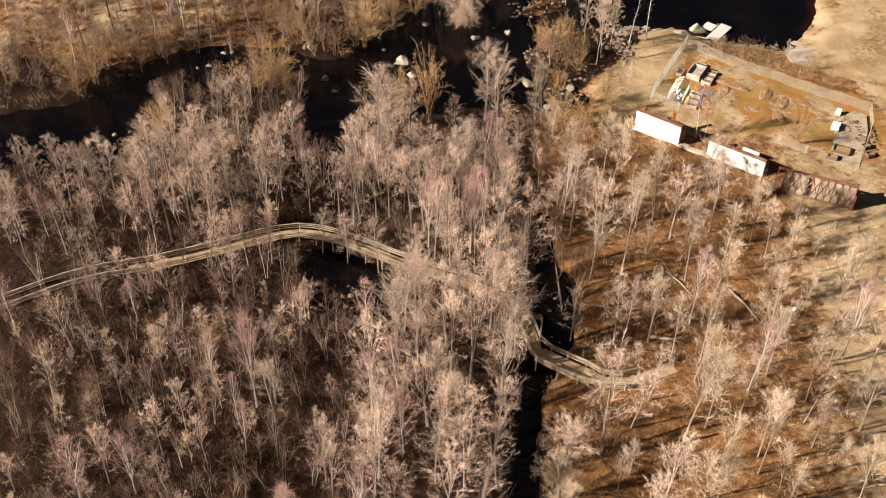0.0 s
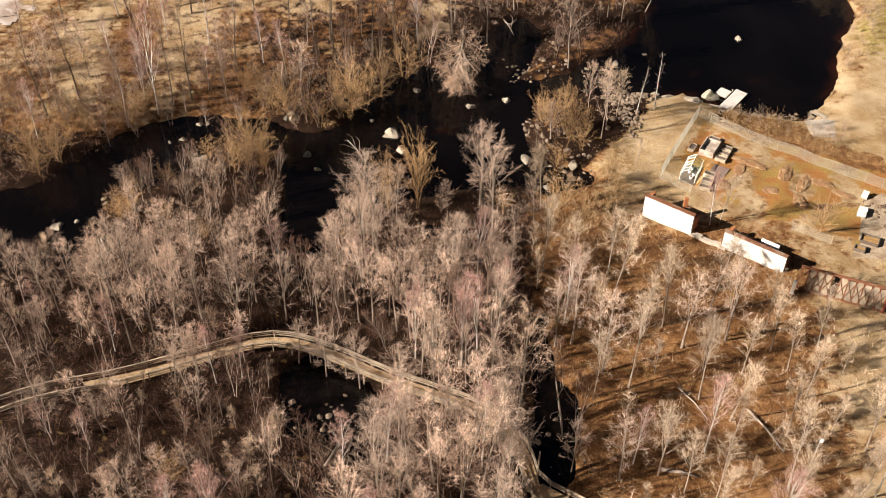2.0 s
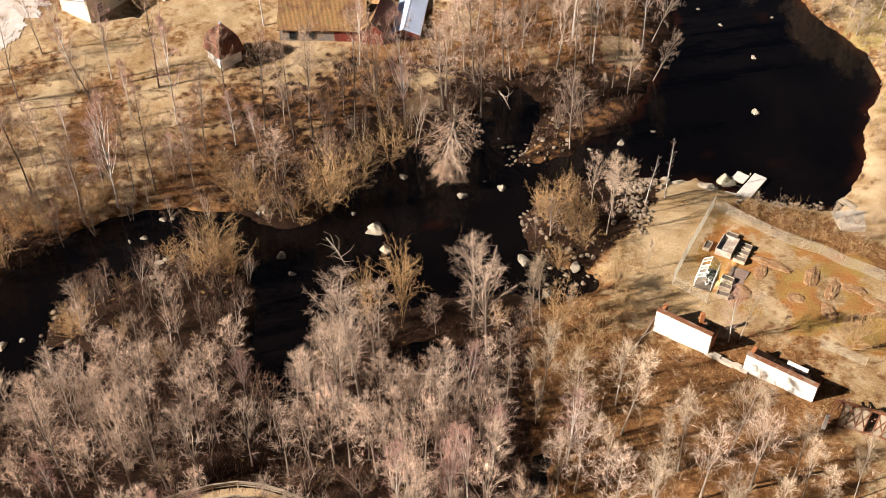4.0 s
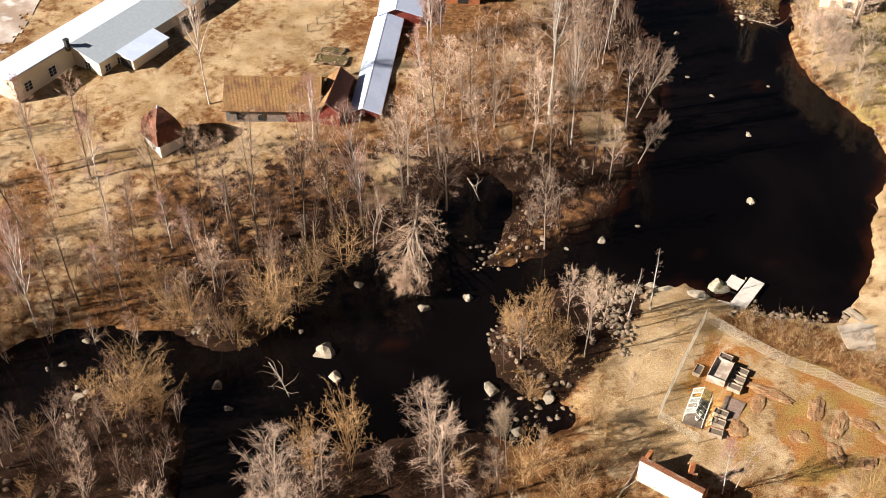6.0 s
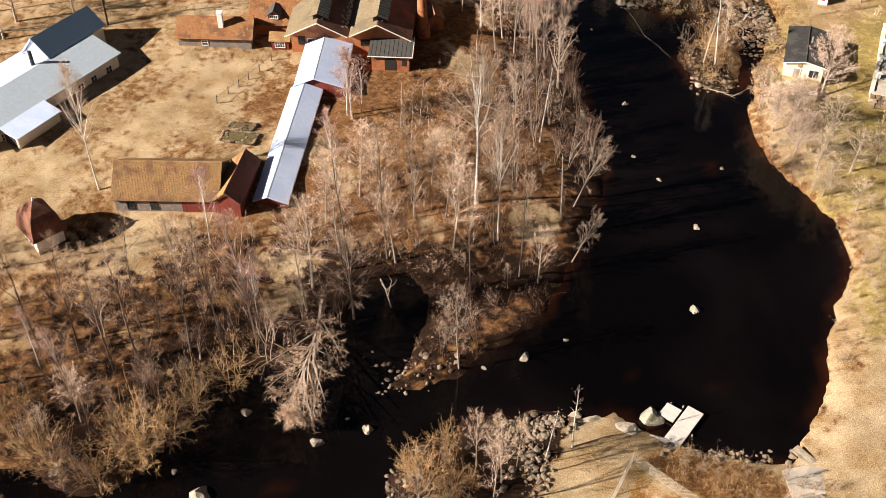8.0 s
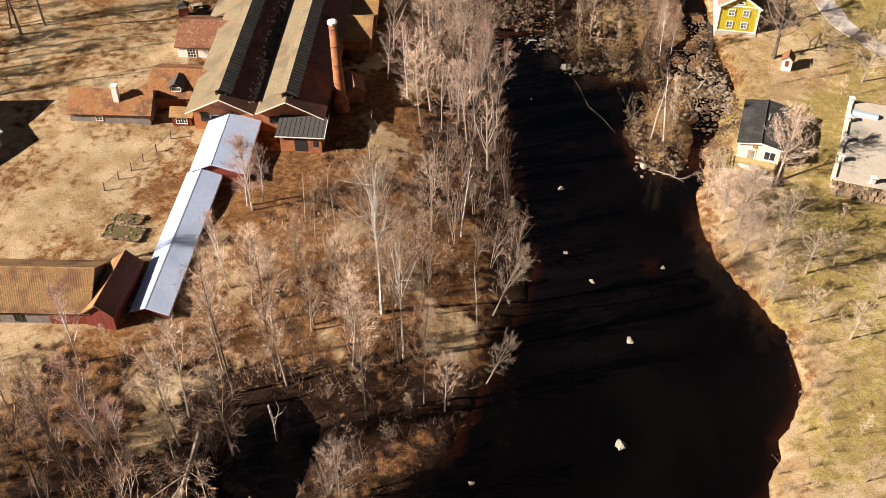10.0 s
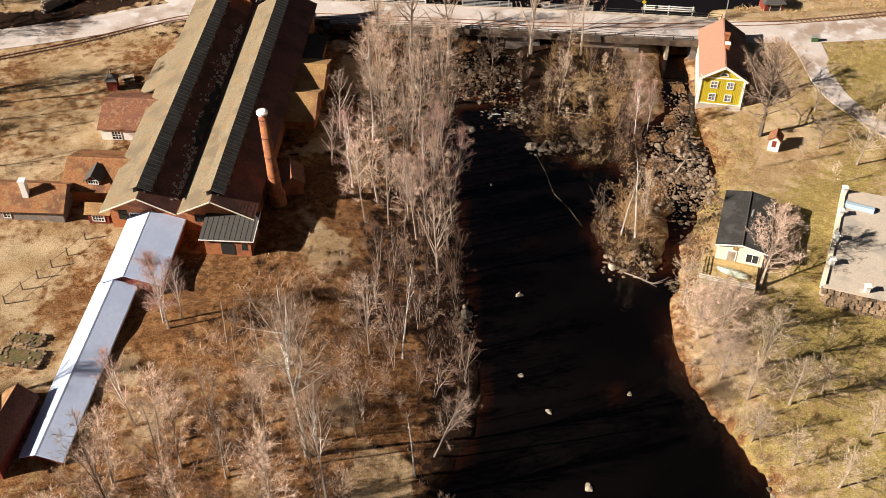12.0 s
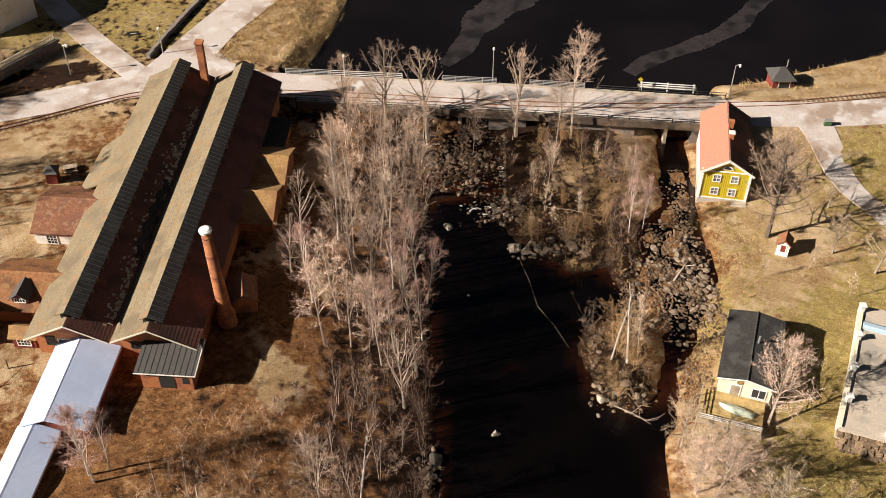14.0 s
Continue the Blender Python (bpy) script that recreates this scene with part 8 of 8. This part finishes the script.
underwood("underwood", "low brown shoots in the open wood", [(9, 56), (64, 56), (62, 106), (30, 116), (22, 128), (11, 128)], 500, 9, 1.2, TWIG_TAN, 53)
blades("dead_stalks", "dead stalks and sticks on the forest floor", [(-52, 56), (10, 56), (12, 132), (-20, 139), (-64, 112)], 42000, 0.3, 1.1, 0.022, LITTER, 34, 0.9, category="undergrowth")
blades("dead_stalks", "dead stalks under the bank wood", [(-70, 130), (-10, 158), (28, 170), (36, 200), (33, 262), (18, 262), (10, 195), (-30, 172), (-70, 166)], 45000, 0.3, 1.0, 0.022, LITTER, 35, 0.9, category="undergrowth")
underwood("underwood", "thin upright brown shoots along the river shore", [(36.5, 148.5), (41, 150), (50, 147.6), (53, 144), (58, 140), (58, 136), (44, 142), (38, 147)], 260, 10, 1.5, TWIG_GOLD, 54)
underwood("underwood", "tangled brown scrub below the works", [(-4, 178), (14, 176), (26, 182), (27, 204), (20, 216), (8, 210), (2, 196)], 760, 9, 1.2, TWIG_BROWN, 55)
blades("dead_stalks", "dead stalks on the rocky island", [(44, 244), (54, 219), (60, 224), (64, 262), (46, 266)], 7000, 0.2, 0.8, 0.025, LITTER, 36, 0.9, category="undergrowth")
blades("dry_grass", "dry tufts along the lake shore", [(74, 276), (80, 263), (112, 262), (130, 284), (100, 287)], 9000, 0.15, 0.5, 0.03, STRAW, 38, 0.8)
blades("dead_stalks", "brown matted stalks below the works", [(-20, 180), (2, 183), (18, 200), (22, 226), (8, 222), (2, 212), (0, 198)], 16000, 0.15, 0.5, 0.03, LITTER, 39, 0.9, category="undergrowth")
blades("dry_grass", "golden dry tussocks on the point and garden", [(20, 128), (30, 130), (46, 121), (62, 118), (60, 140), (50, 147), (36, 151), (27, 148)], 32000, 0.08, 0.3, 0.03, STRAW, 40, 0.9, lambda x, y: signed(x, y, GARDEN) > 0.2)
blades("dry_grass", "tufts of golden dead grass on the stony island", [(44, 244), (50, 239), (52, 218), (58, 217.5), (60, 226), (57, 245), (62, 262), (46, 266)], 15000, 0.2, 0.7, 0.025, STRAW, 37, 0.8)
underwood("underwood", "ragged golden scrub hanging over the eastern shore", [(58, 160), (64, 162), (70, 182), (69, 192), (65, 203), (64.5, 216), (60, 216), (58, 204), (63, 190), (64, 182), (60, 172)], 420, 10, 1.0, TWIG_GOLD, 58, lambda x, y: shore(x, y) < 2.6)
underwood("underwood", "pale scrub and dead shoots on the garden bank", [(61, 190), (70, 190), (70, 206), (66, 214), (61, 214)], 150, 10, 1.6, TWIG_STRAW, 59)
underwood("underwood", "golden dead scrub on the stony bank below the cottage", [(61.5, 214), (64.5, 219), (67.6, 229), (69.4, 240), (67.4, 240), (63.4, 229), (61.4, 220)], 190, 10, 0.9, TWIG_GOLD, 60)
underwood("underwood", "reddish scrub fringing the muddy point", [(13, 158.5), (20, 163), (28, 171), (24, 174), (15, 167), (11, 161)], 170, 10, 1.0, TWIG_RED, 62)
blades("dry_grass", "thick pale tussocks on the bank above the lake", [(-2.4, 280.5), (8, 278.6), (12, 281), (15.5, 296), (15.5, 306), (7, 304), (1, 290)], 17000, 0.3, 0.8, 0.05, STRAW, 42, 0.8)
underwood("underwood", "dark tangled brush on the far river bank", [(-90, 120), (-56, 126), (-50, 133), (-44, 142), (-60, 141), (-90, 136)], 420, 10, 1.5, TWIG_ROSE, 63)
underwood("underwood", "brown brush on the island's eastern side", [(55, 240), (62, 246), (63, 267), (56, 267)], 260, 10, 1.2, TWIG_ROSE, 64)
blades("dry_grass", "straw tussocks on the lake shore by the boathouse", [(76, 274.5), (84, 275.5), (100, 278), (130, 286), (130, 296), (103, 289), (88, 283.5), (78, 280)], 12000, 0.25, 0.7, 0.045, STRAW, 43, 0.8)
blades("dry_grass", "pale grass and stalks on the verge of the yellow house", [(68.6, 232), (74, 236), (77, 250), (69.4, 250)], 7000, 0.15, 0.45, 0.035, STRAW, 44, 0.8)
